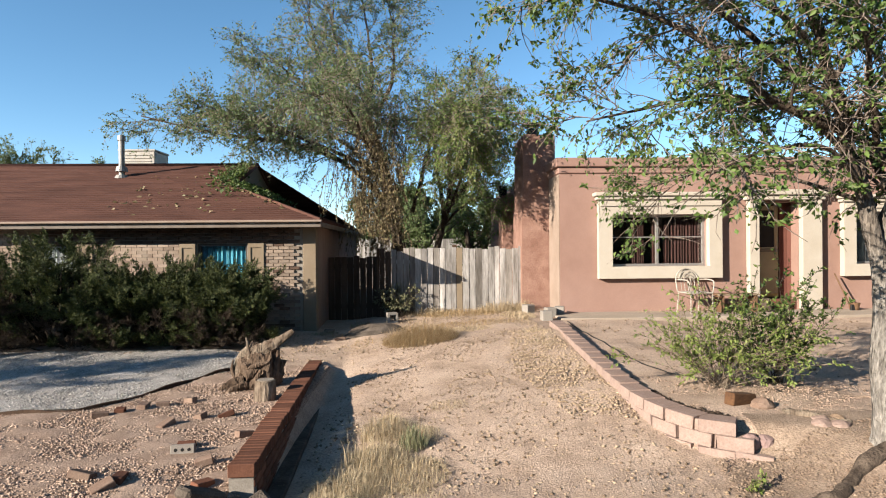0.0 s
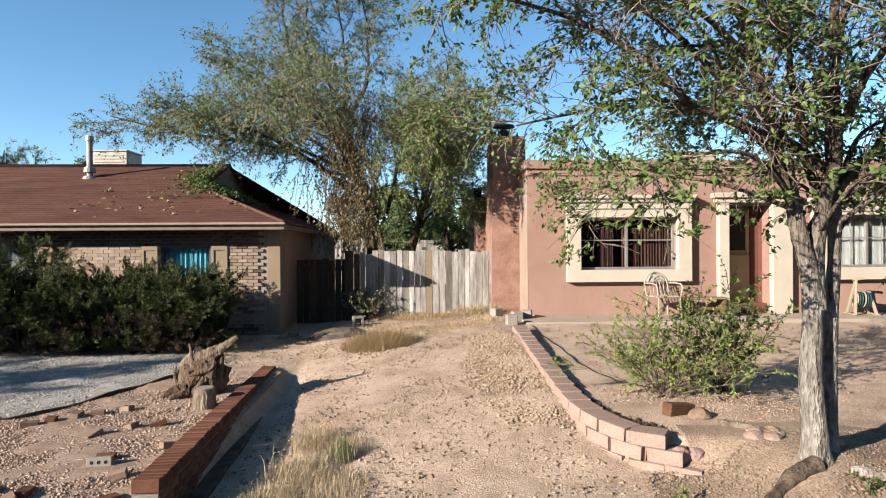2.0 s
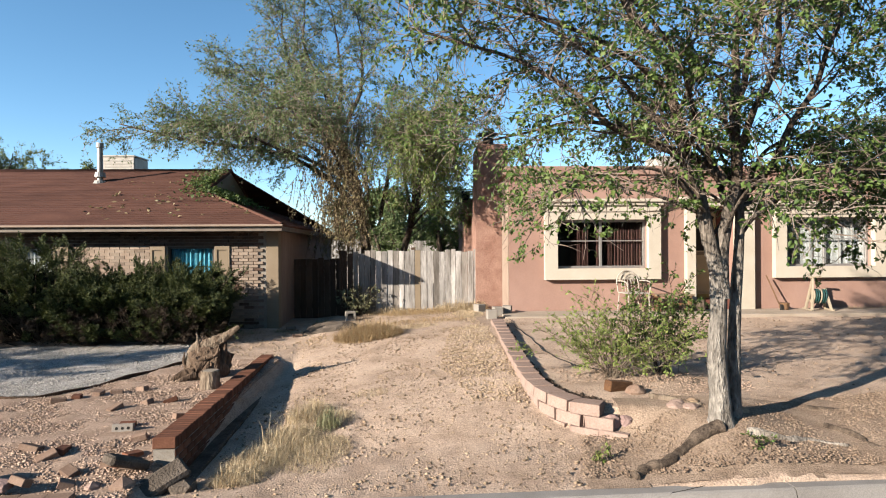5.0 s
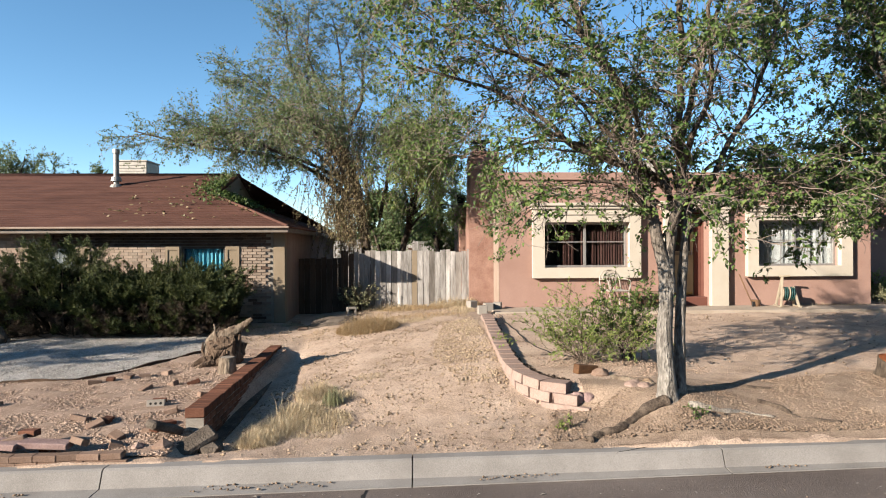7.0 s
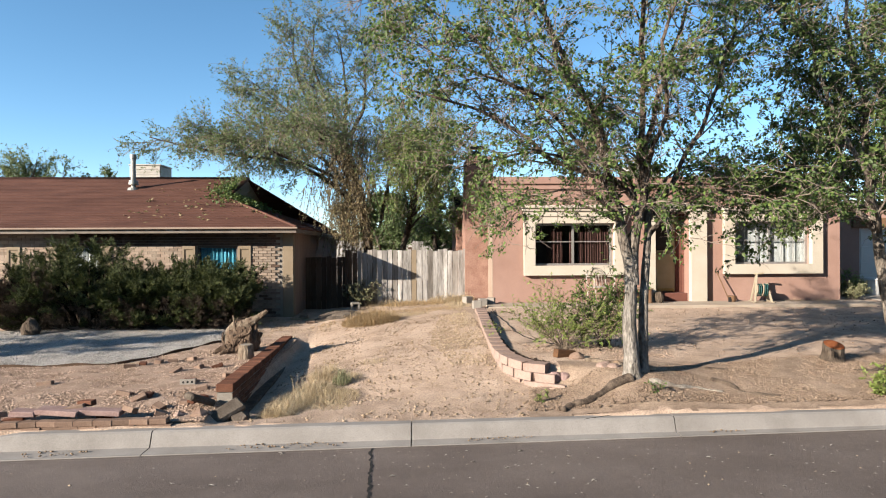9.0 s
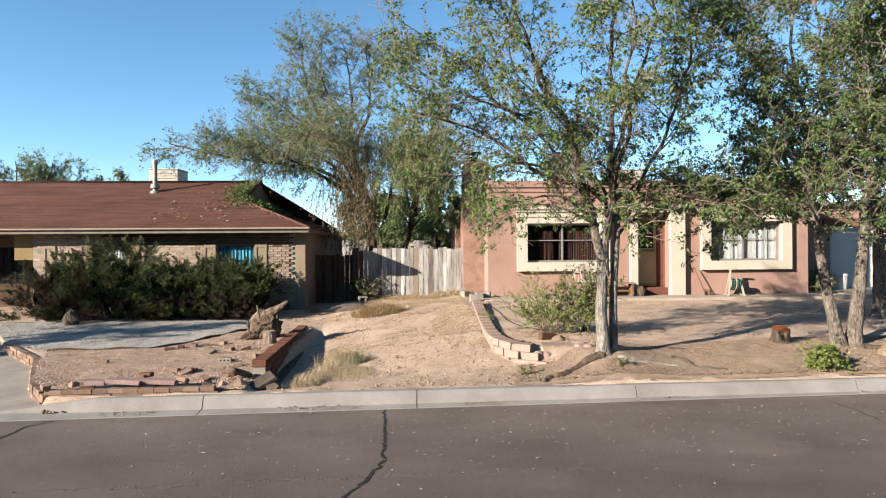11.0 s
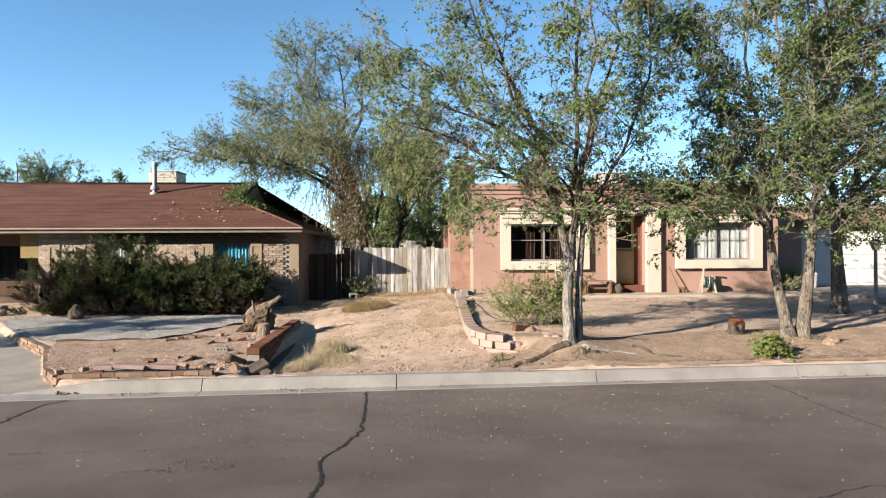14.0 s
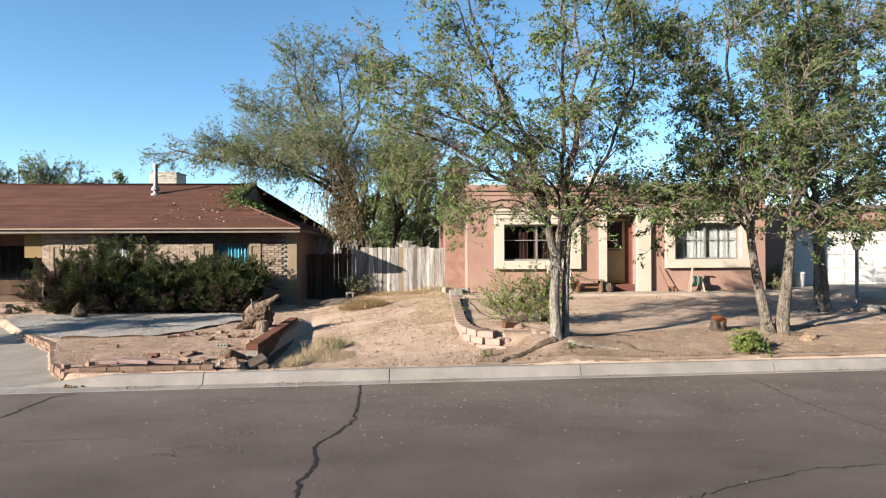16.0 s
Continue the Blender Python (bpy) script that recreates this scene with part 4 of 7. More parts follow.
def tree(name, label, base, trunks, seed, bark, leaf, leaf_size, boughs=9, twigs=8, reach=1.5, per=6, droop=0.06, rise=0.15, start=0.42, bark2=None, low=0.0, gap=0.0, shoots=2, patch=1.1, clump=1.0):
    """trunks: lines of places (relative to the base) with a thick and a thin radius. Boughs grow from them, twigs from the
    boughs, shoots from the twigs, and a tuft of leaves at each joint and tip; gap thins the crown out in patches."""
    r = random.Random(seed)
    top = thing(name, label, "tree", base)
    stems, lines, fine, hair, P, D = [], [], [], [], [], []

    def leafy(line, share):
        for t in share:
            if r.random() * clump > 1:
                continue
            i = min(int(t * (len(line) - 1)), len(line) - 2)
            p = line[i].lerp(line[i + 1], t * (len(line) - 1) - i)
            if noise.noise((p.x * patch + seed, p.y * patch, p.z * patch)) + 0.35 * r.uniform(-1, 1) > gap - 0.45:
                P.append(tuple(p)), D.append(tuple(line[i + 1] - line[i]))

    for pts, r0, r1 in trunks:
        line = smooth_line(pts)
        n = len(line)
        line = [p + Vector((noise.noise((p.z * 1.9, seed + r0 * 70, 0.0)), noise.noise((p.z * 1.9, seed + r0 * 70, 9.0)), 0)) * 0.13 * min(1.0, max(0.0, (p.z - 1.9) / 0.8)) * min(1.0, i / 3) for i, p in enumerate(line)]
        radii = [r0 + (r1 - r0) * (i / (n - 1)) ** 0.8 for i in range(n)]
        radii = [q * (1 + 0.12 * noise.noise((i * 0.7, seed, r0 * 50))) for i, q in enumerate(radii)]
        if pts[0][2] < 0.1:
            radii = [q * (1 + 0.45 * max(0.0, 1 - line[i].z / 0.28) ** 2) for i, q in enumerate(radii)]
        stems.append((line, radii, 12))
        long = sum((q - p).length for p, q in zip(line, line[1:]))
        count = max(2, round(boughs * min(1.25, long / 4.2)))
        leafage = twigs if r0 > 0.028 else round(twigs * 0.5)
        for b in range(count):
            t = start + (1 - start) * (b + r.random()) / count
            i = min(int(t * (n - 1)), n - 2)
            if line[i].z < low:
                continue
            away = spread(r, line[i + 1] - line[i], r.uniform(0.5, 1.15))
            away.z = away.z * 0.65 + rise * r.uniform(-0.2, 1.6)
            length = reach * r.uniform(0.45, 1.15) * (1.25 - 0.65 * t)
            q = min(radii[i] * 0.45, 0.02)
            bl = limb_line(r, line[i], away, length, 8, 0.15, 0.02 - droop * 0.2)
            lines.append((bl, [q * (1 - 0.82 * k / 8) for k in range(9)], 5))
            leafy(bl, (0.6, 0.7, 0.8, 0.9, 1.0))
            for w in range(leafage):
                u = 0.15 + 0.85 * (w + r.random()) / leafage
                k = min(int(u * 8), 7)
                dd = spread(r, bl[k + 1] - bl[k], r.uniform(0.5, 1.0))
                dd.z = dd.z * 0.8 - droop * 0.5 * r.random()
                tl = limb_line(r, bl[k], dd, reach * r.uniform(0.25, 0.6) * (1.15 - 0.45 * u), 5, 0.2, -droop * 0.35)
                fine.append(tl)
                leafy(tl, (0.25, 0.4, 0.55, 0.7, 0.85, 1.0))
                for _ in range(shoots):
                    j = r.randint(1, 4)
                    sl = limb_line(r, tl[j], spread(r, tl[j + 1] - tl[j], r.uniform(0.5, 1.1)), reach * r.uniform(0.1, 0.3), 3, 0.22, -droop * 0.5)
                    hair.append(sl)
                    leafy(sl, (0.35, 0.7, 1.0))
    tubes("trunk", stems, bark, top)
    tagged(tubes("branchwork", lines, bark2 or bark, top), kind="stuff")
    tagged(twig_mesh("twig_growth", fine, 0.0065, 0.0025, TWIG, top, "thin pale grey twigs"), kind="stuff")
    tagged(twig_mesh("shoot_growth", hair, 0.0038, 0.0016, TWIG, top), kind="stuff")
    leaf_tufts("crown", P, D, per, leaf_size, seed, leaf, top, 0.15 + droop)
    return top


front_elm = tree("elm_tree", "young elm with a pale whitewashed double trunk", on(3.80, 4.62, -0.05), [
    ([(-0.045, -0.03, 0), (-0.055, -0.03, 0.3), (-0.075, -0.02, 0.7), (-0.05, -0.01, 1.1), (-0.06, 0.0, 1.45), (-0.13, 0.01, 1.75), (-0.19, 0.03, 2.1), (-0.28, 0.05, 2.5), (-0.41, 0.05, 2.95), (-0.58, 0.08, 3.5), (-0.76, 0.1, 3.85), (-0.95, 0.12, 4.4), (-1.2, 0.15, 4.95), (-1.44, 0.2, 5.6), (-1.75, 0.2, 6.8)], 0.105, 0.012),
    ([(0.135, 0.085, 0.0), (0.14, 0.08, 0.4), (0.14, 0.075, 0.8), (0.165, 0.075, 1.3), (0.2, 0.085, 1.7), (0.215, 0.1, 2.05), (0.18, 0.13, 2.4), (0.26, 0.16, 3.1), (0.42, 0.2, 3.7), (0.58, 0.2, 4.2), (0.84, 0.25, 5.0), (1.0, 0.3, 6.0), (1.1, 0.3, 7.4)], 0.072, 0.012),
    ([(-0.02, -0.01, 1.2), (0.0, 0.02, 1.65), (0.06, 0.0, 2.05), (0.1, -0.05, 2.4), (0.08, -0.1, 3.0), (0.1, -0.15, 3.8), (0.03, -0.25, 4.8), (0.12, -0.25, 6.0), (0.0, -0.2, 7.4)], 0.075, 0.012),
    ([(0.0, 0.0, 2.3), (-0.2, -0.02, 2.5), (-0.45, -0.1, 2.56), (-0.8, -0.2, 2.66), (-1.15, -0.28, 2.78), (-1.4, -0.3, 3.0), (-1.9, -0.3, 3.3), (-2.4, -0.3, 3.45), (-3.0, -0.3, 3.6)], 0.05, 0.01),
    ([(-0.25, 0.05, 2.3), (-0.5, 0.3, 2.75), (-1.1, 0.5, 2.95), (-1.7, 0.6, 2.85), (-2.2, 0.6, 2.75)], 0.03, 0.008),
    ([(-0.35, 0.05, 2.7), (-0.9, 0.25, 3.3), (-1.6, 0.4, 4.0), (-2.1, 0.5, 4.5), (-2.6, 0.5, 4.9), (-3.1, 0.5, 5.2)], 0.03, 0.008),
    ([(-0.5, 0.08, 3.2), (-1.2, -0.2, 3.5), (-2.0, -0.3, 3.8), (-2.8, -0.3, 4.2)], 0.029, 0.008),
    ([(0.2, 0.1, 2.1), (0.6, 0.0, 2.7), (1.0, -0.1, 3.5), (1.3, 0.0, 4.6), (1.4, 0.1, 6.0)], 0.04, 0.01),
    ([(0.2, 0.1, 2.0), (0.45, 0.25, 2.5), (0.9, 0.4, 2.75), (1.5, 0.5, 2.8)], 0.03, 0.008),
    ([(0.1, -0.05, 2.5), (0.2, -0.5, 3.2), (0.1, -0.9, 4.2), (0.0, -1.2, 5.4)], 0.035, 0.01),
    ([(0.05, 0.05, 2.1), (0.1, 0.6, 2.7), (0.0, 1.2, 3.0), (-0.1, 1.8, 3.3)], 0.035, 0.01),
    ([(-0.7, 0.1, 3.7), (-1.3, -0.1, 4.7), (-1.7, -0.1, 5.6), (-2.0, -0.1, 6.6)], 0.029, 0.008),
    ([(-0.1, 0.0, 2.4), (-0.5, -0.5, 3.0), (-1.1, -0.8, 3.6), (-1.6, -0.9, 4.3)], 0.03, 0.008),
    ([(-0.15, 0.0, 2.0), (-0.7, -0.3, 2.35), (-1.3, -0.5, 2.3), (-1.8, -0.6, 2.1)], 0.022, 0.006),
    ([(0.2, 0.1, 1.85), (0.6, -0.2, 2.25), (1.1, -0.4, 2.35), (1.6, -0.5, 2.2)], 0.022, 0.006),
    ([(0.2, 0.1, 1.95), (0.6, 0.5, 2.35), (1.1, 0.9, 2.5), (1.6, 1.2, 2.4)], 0.022, 0.006),
    ([(-0.1, 0.0, 1.95), (-0.5, 0.6, 2.25), (-1.0, 1.0, 2.35), (-1.5, 1.3, 2.2)], 0.022, 0.006),
    ([(0.0, 0.0, 1.8), (-0.05, -0.4, 2.1), (-0.1, -0.8, 2.2), (-0.1, -1.1, 2.1)], 0.02, 0.006),
], 5, BARK_ELM, ELM, 0.052, boughs=14, twigs=10, reach=1.2, per=8, droop=0.12, start=0.3, bark2=BARK_TWIG, low=1.75, gap=0.1, shoots=3, clump=2.4)

v_elm = tree("elm_tree", "elm with two trunks leaning apart in a V", on(8.0, 5.35, -0.05), [
    ([(-0.1, 0, 0), (-0.2, 0.0, 0.5), (-0.3, 0.02, 1.0), (-0.42, 0.05, 1.9), (-0.5, 0.1, 3.2), (-0.55, 0.1, 4.0), (-0.75, 0.1, 5.0), (-1.1, 0.0, 8.0)], 0.12, 0.012),
    ([(0.12, 0, 0), (0.18, 0.0, 0.5), (0.24, 0.0, 1.0), (0.3, 0.0, 1.6), (0.45, 0.05, 2.8), (0.6, 0.05, 3.8), (0.7, 0.0, 4.8), (0.62, 0.0, 6.0), (0.9, 0.0, 8.0)], 0.135, 0.02),
    ([(0.62, 0.05, 4.0), (0.95, 0.0, 4.9), (1.3, 0.0, 5.6), (1.7, 0.0, 6.8)], 0.06, 0.012),
    ([(-0.45, 0.05, 2.2), (-0.9, -0.1, 3.1), (-1.3, 0.0, 4.2), (-1.7, 0.1, 6.0)], 0.05, 0.01),
    ([(-0.42, 0.05, 1.9), (-0.9, 0.2, 2.6), (-1.3, 0.3, 2.9), (-1.8, 0.3, 2.9)], 0.04, 0.008),
    ([(0.4, 0.0, 2.4), (0.9, 0.1, 3.4), (1.4, 0.2, 4.8), (1.8, 0.2, 6.8)], 0.05, 0.01),
    ([(0.34, 0.0, 1.9), (0.9, -0.1, 2.4), (1.4, -0.1, 2.5), (1.9, 0.0, 2.3)], 0.04, 0.008),
    ([(0.3, 0.0, 2.0), (0.2, -0.3, 3.0), (0.0, -0.5, 4.4), (-0.2, -0.5, 6.6)], 0.045, 0.01),
    ([(-0.6, 0.1, 4.2), (-1.2, 0.2, 4.8), (-1.9, 0.2, 5.3), (-2.3, 0.2, 6.2)], 0.04, 0.01),
    ([(-0.45, 0.05, 2.1), (-0.9, 0.5, 2.5), (-1.5, 0.8, 2.5), (-2.0, 0.9, 2.3)], 0.025, 0.006),
    ([(-0.4, 0.05, 1.9), (-0.8, -0.4, 2.3), (-1.3, -0.6, 2.4), (-1.8, -0.7, 2.3)], 0.025, 0.006),
    ([(0.35, 0.0, 2.0), (0.3, -0.5, 2.4), (0.2, -0.9, 2.4), (0.1, -1.2, 2.2)], 0.022, 0.006),
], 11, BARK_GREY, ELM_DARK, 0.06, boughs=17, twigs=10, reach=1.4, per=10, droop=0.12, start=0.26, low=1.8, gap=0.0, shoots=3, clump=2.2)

tree("elm_tree", "thick-trunked elm in the shade by the drive", on(10.9, 8.2, -0.05), [
    ([(0, 0, 0), (-0.02, 0.0, 0.6), (-0.05, 0.02, 1.4), (-0.1, 0.0, 2.2), (-0.3, 0.1, 3.8), (-0.5, 0.1, 6.0), (-0.4, 0.1, 9.6)], 0.20, 0.015),
    ([(-0.05, 0, 1.6), (0.3, 0.0, 2.8), (0.8, 0.1, 4.4), (1.0, 0.1, 6.4), (1.2, 0.1, 9.2)], 0.11, 0.012),
    ([(0.3, 0, 2.6), (1.2, 0.0, 3.6), (2.1, 0.1, 5.0), (2.6, 0.1, 7.4)], 0.07, 0.012),
    ([(0.1, 0, 2.2), (0.9, -0.2, 2.8), (1.7, -0.3, 3.0), (2.4, -0.3, 2.8)], 0.05, 0.01),
    ([(-0.1, 0, 2.2), (-0.9, -0.2, 3.6), (-1.5, -0.3, 5.2), (-1.7, -0.3, 7.4)], 0.07, 0.012),
    ([(-0.1, 0, 2.0), (-0.8, 0.1, 2.7), (-1.5, 0.2, 3.0), (-2.2, 0.2, 3.0)], 0.05, 0.01),
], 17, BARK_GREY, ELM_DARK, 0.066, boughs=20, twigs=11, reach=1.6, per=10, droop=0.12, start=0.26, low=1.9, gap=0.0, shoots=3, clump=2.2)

back_elm = tree("elm_tree", "large dusty elm behind the weathered fence", on(-0.35, 16.6, -0.05), [
    ([(-0.1, 0, 0), (-0.2, 0.0, 1.4), (-0.35, 0.1, 2.6), (-0.6, 0.1, 4.0), (-1.0, 0.1, 5.4), (-0.9, 0.0, 6.8), (-1.2, 0.0, 8.7)], 0.20, 0.015),
    ([(-0.4, 0.1, 2.6), (-1.3, -0.1, 3.6), (-2.6, -0.6, 4.3), (-4.2, -0.9, 4.5), (-5.4, -1.0, 4.7), (-6.7, -1.1, 5.0)], 0.09, 0.015),
    ([(-0.7, 0.1, 4.0), (-1.6, 0.0, 5.2), (-2.2, 0.0, 6.4), (-2.5, 0.0, 7.6), (-2.6, 0.0, 8.6)], 0.08, 0.015),
    ([(-0.5, 0.1, 3.4), (-1.8, 0.4, 4.6), (-3.2, 0.6, 5.4), (-4.5, 0.6, 5.9)], 0.07, 0.015),
    ([(-0.9, 0.1, 4.6), (-2.2, -0.4, 5.6), (-3.2, -0.6, 6.4), (-3.9, -0.6, 6.9)], 0.06, 0.012),
    ([(-0.6, 0.0, 3.6), (-2.2, -0.8, 4.3), (-3.8, -1.4, 4.8), (-5.0, -1.6, 5.2)], 0.06, 0.012),
    ([(-0.8, 0.1, 5.2), (-0.3, 0.0, 6.4), (-0.3, 0.0, 7.6), (-0.5, 0.0, 8.6)], 0.07, 0.012),
    ([(-1.0, 0.1, 5.6), (-1.7, -0.4, 6.8), (-1.9, -0.5, 7.8), (-1.8, -0.5, 8.8)], 0.06, 0.012),
    ([(-0.5, 0.0, 3.2), (-0.7, -1.0, 4.2), (-0.9, -2.0, 5.0), (-1.0, -2.8, 5.6)], 0.07, 0.012),
    ([(-0.7, 0.0, 4.4), (-1.9, -1.0, 5.2), (-2.9, -1.8, 5.8)], 0.05, 0.012),
    ([(-0.4, 0.0, 2.8), (-1.7, -1.2, 3.9), (-3.0, -2.0, 4.5), (-4.0, -2.4, 4.7)], 0.06, 0.01),
    ([(-0.4, 0.0, 2.8), (-0.9, -2.0, 4.2), (-1.3, -3.8, 4.8), (-1.6, -5.0, 4.5)], 0.06, 0.01),
    ([(0.2, 0.1, 2.6), (0.7, -2.0, 4.1), (1.2, -3.6, 4.6), (1.5, -4.6, 4.3)], 0.06, 0.01),
], 23, BARK, ELM_DUSTY, 0.062, boughs=16, twigs=10, reach=1.75, per=6, droop=0.12, start=0.3, bark2=BARK_TWIG, gap=-0.3, low=2.9, patch=0.8, clump=1.6)

tree("elm_tree", "yellow-green elm between the fence and the chimney", on(0.25, 16.9, -0.05), [
    ([(0.0, 0.0, 0), (0.25, 0.0, 1.4), (0.55, 0.0, 2.6), (0.9, 0.0, 4.0), (1.2, 0.0, 5.4), (1.3, 0.0, 7.0)], 0.13, 0.015),
    ([(0.5, 0.0, 2.4), (0.3, 0.0, 3.8), (0.2, -0.1, 5.2), (0.3, -0.1, 6.6)], 0.07, 0.012),
    ([(0.55, 0.0, 2.6), (1.2, -0.3, 3.4), (1.9, -0.6, 4.3), (2.4, -0.7, 5.4)], 0.06, 0.012),
    ([(0.4, 0.0, 2.0), (0.5, -0.8, 2.9), (0.8, -1.6, 3.7), (1.0, -2.2, 4.4)], 0.05, 0.012),
    ([(0.5, 0.0, 2.2), (1.0, -0.6, 2.7), (1.5, -1.0, 2.9), (1.8, -1.2, 2.8)], 0.04, 0.01),
    ([(0.5, 0.0, 2.2), (0.5, -2.0, 3.6), (0.5, -4.0, 4.3), (0.5, -5.3, 3.9)], 0.05, 0.01),
    ([(0.5, 0.0, 2.2), (0.8, -2.0, 3.5), (0.9, -3.6, 3.9), (0.9, -4.4, 3.5)], 0.05, 0.01),
], 29, BARK, ELM_YELLOW, 0.062, boughs=17, twigs=10, reach=1.5, per=6, droop=0.2, start=0.3, bark2=BARK_TWIG, gap=-0.3, low=1.6, patch=0.8, clump=1.6)

# a tree beyond the driveway, whose shade falls on the white gravel
tree("elm_tree", "small spreading elm beside the far driveway", (-11.3, 4.9, 0.1), [
    ([(0, 0, 0), (0.1, 0.0, 0.9), (0.2, 0.1, 1.6), (0.1, 0.1, 2.6), (0.0, 0.0, 3.8)], 0.13, 0.015),
    ([(0.1, 0, 1.2), (0.7, 0.3, 1.8), (1.3, 0.5, 2.4), (1.8, 0.6, 3.0)], 0.06, 0.012),
    ([(0.1, 0, 1.2), (-0.2, -0.5, 1.9), (-0.3, -0.9, 2.5), (-0.2, -1.2, 3.2)], 0.06, 0.012),
    ([(0.1, 0, 1.3), (0.2, 0.7, 2.0), (0.4, 1.3, 2.6), (0.5, 1.8, 3.2)], 0.06, 0.012),
], 41, BARK, ELM, 0.08, boughs=10, twigs=7, reach=1.1, per=6, droop=0.15, start=0.4)

RUBBLE = surface("old_mortar", (0.08, 0.064, 0.05), (0.17, 0.139, 0.113), 5, 60, 0.8, 0.95, amount=0.3, depth=0.02, spec=0.1)
# ---- planter of the brick house ----
def brick_mesh(name, l, w, h, material, bevel=0.006):
    bm = box(-l / 2, l / 2, -w / 2, w / 2, -h / 2, h / 2, bevel)
    me = bpy.data.meshes.new(name)
    bm.to_mesh(me)
    bm.free()
    me.materials.append(material)
    return me


RB = brick_mesh("red_brick", 0.2, 0.062, 0.10, RED_BRICK)
RS = brick_mesh("red_stretcher", 0.195, 0.09, 0.06, RED_BRICK)
BS = brick_mesh("buff_stretcher", 0.195, 0.095, 0.06, BUFF_BRICK)
rnd = random.Random(3)


def put(name, me, parent, at):
    ob = new(name, me)
    ob.parent = parent
    ob.matrix_basis = at
    return ob


border = thing("planter_wall", "low red brick planter wall with a rowlock cap", "wall", (-1.17 + 1.21, 4.47 - 4.52, 0))
border.matrix_basis = Matrix.Translation((-1.17, 4.47, 0)) @ Matrix.Rotation(radians(3.3), 4, "Z") @ Matrix.Translation((1.21, -4.52, 0))
CAP0, CAP1 = (4.52, 0.45), (9.2, 0.36)


def cap_z(y):
    return CAP0[1] + (CAP1[1] - CAP0[1]) * (y - CAP0[0]) / (CAP1[0] - CAP0[0])


bm = bmesh.new()
for y, z in (CAP0, CAP1):
    for x, zz in ((-1.40, 0.0), (-1.22, 0.0), (-1.22, z - 0.105), (-1.40, z - 0.105)):
        bm.verts.new((x, y, zz))
bm.verts.ensure_lookup_table()
for k in range(4):
    bm.faces.new([bm.verts[k], bm.verts[(k + 1) % 4], bm.verts[4 + (k + 1) % 4], bm.verts[4 + k]])
bm.faces.new(bm.verts[0:4]), bm.faces.new(bm.verts[4:8])
part("mortar_core", bm, MORTAR, border)
n_cap = 66
for i in range(n_cap):
    y = CAP0[0] + (CAP1[0] - CAP0[0]) * (i + 0.5) / n_cap
    put("cap_brick", RB, border, pose(-1.31 + rnd.gauss(0, 0.003), y, cap_z(y) - 0.05 + rnd.gauss(0, 0.002), 0, 0, rnd.gauss(0, 0.8)))
for c in range(4):
    for i in range(22):
        y = 4.62 + i * 0.207 + (0.1 if c % 2 else 0)
        if y < 9.1:
            put("brick", RS, border, pose(-1.252, y, cap_z(y) - 0.14 - c * 0.07, 0, 0, 90))
part("footing", box(-1.205, -1.05, 4.5, 8.2, -0.1, 0.09, 0.015), RUBBLE, border, "old concrete footing strip")

# broken near end of the planter wall
def chunk(name, label, at, size, seed, material, turn=0.0, category="rubble", group="", squash=(1, 1, 1), detail=2):
    bm = bmesh.new()
    bmesh.ops.create_icosphere(bm, subdivisions=detail, radius=size)
    for v in bm.verts:
        p = v.co * (2.2 / size)
        k = 1 + 0.28 * noise.noise(p * 0.55 + Vector((seed * 3.1, 0, 0))) + 0.10 * noise.noise(p * 1.7 + Vector((0, seed, 0)))
        v.co = Vector((v.co.x * squash[0] * k, v.co.y * squash[1] * k, v.co.z * squash[2] * k))
    ob = part(name, bm, material, None)
    ob.matrix_basis = pose(*at, 0, 0, turn)
    return tagged(ob, label, category, group)


tagged(part("concrete_rubble", box(-0.2, 0.18, -0.07, 0.08, -0.04, 0.04, 0.02), RUBBLE, at=pose(-1.46, 4.22, 0.33, 8, 24, 62)), "tilted broken slab of pale mortar by the wall end", "rubble", "broken masonry")
tagged(part("concrete_rubble", box(-0.24, 0.22, -0.1, 0.1, -0.04, 0.05, 0.025), RUBBLE, at=pose(-1.16, 4.14, 0.19, 30, -22, 40)), "dark broken slab of masonry leaning by the kerb", "rubble", "broken masonry")
chunk("concrete_rubble", "rough dark lump of broken masonry by the kerb", on(-1.02, 4.2, 0.02), 0.14, 2, RUBBLE, 30, group="broken masonry", squash=(1, 1.2, 0.7), detail=1)
chunk("concrete_rubble", "rough lump of broken masonry by the wall end", on(-1.4, 4.0, 0.0), 0.1, 5, BUFF_BRICK, 10, group="broken masonry", detail=1)
chunk("concrete_rubble", "rough lump of broken masonry beside the kerb", on(-1.62, 3.98, 0.01), 0.07, 7, PINK_BLOCK, 60, group="broken masonry", detail=1)

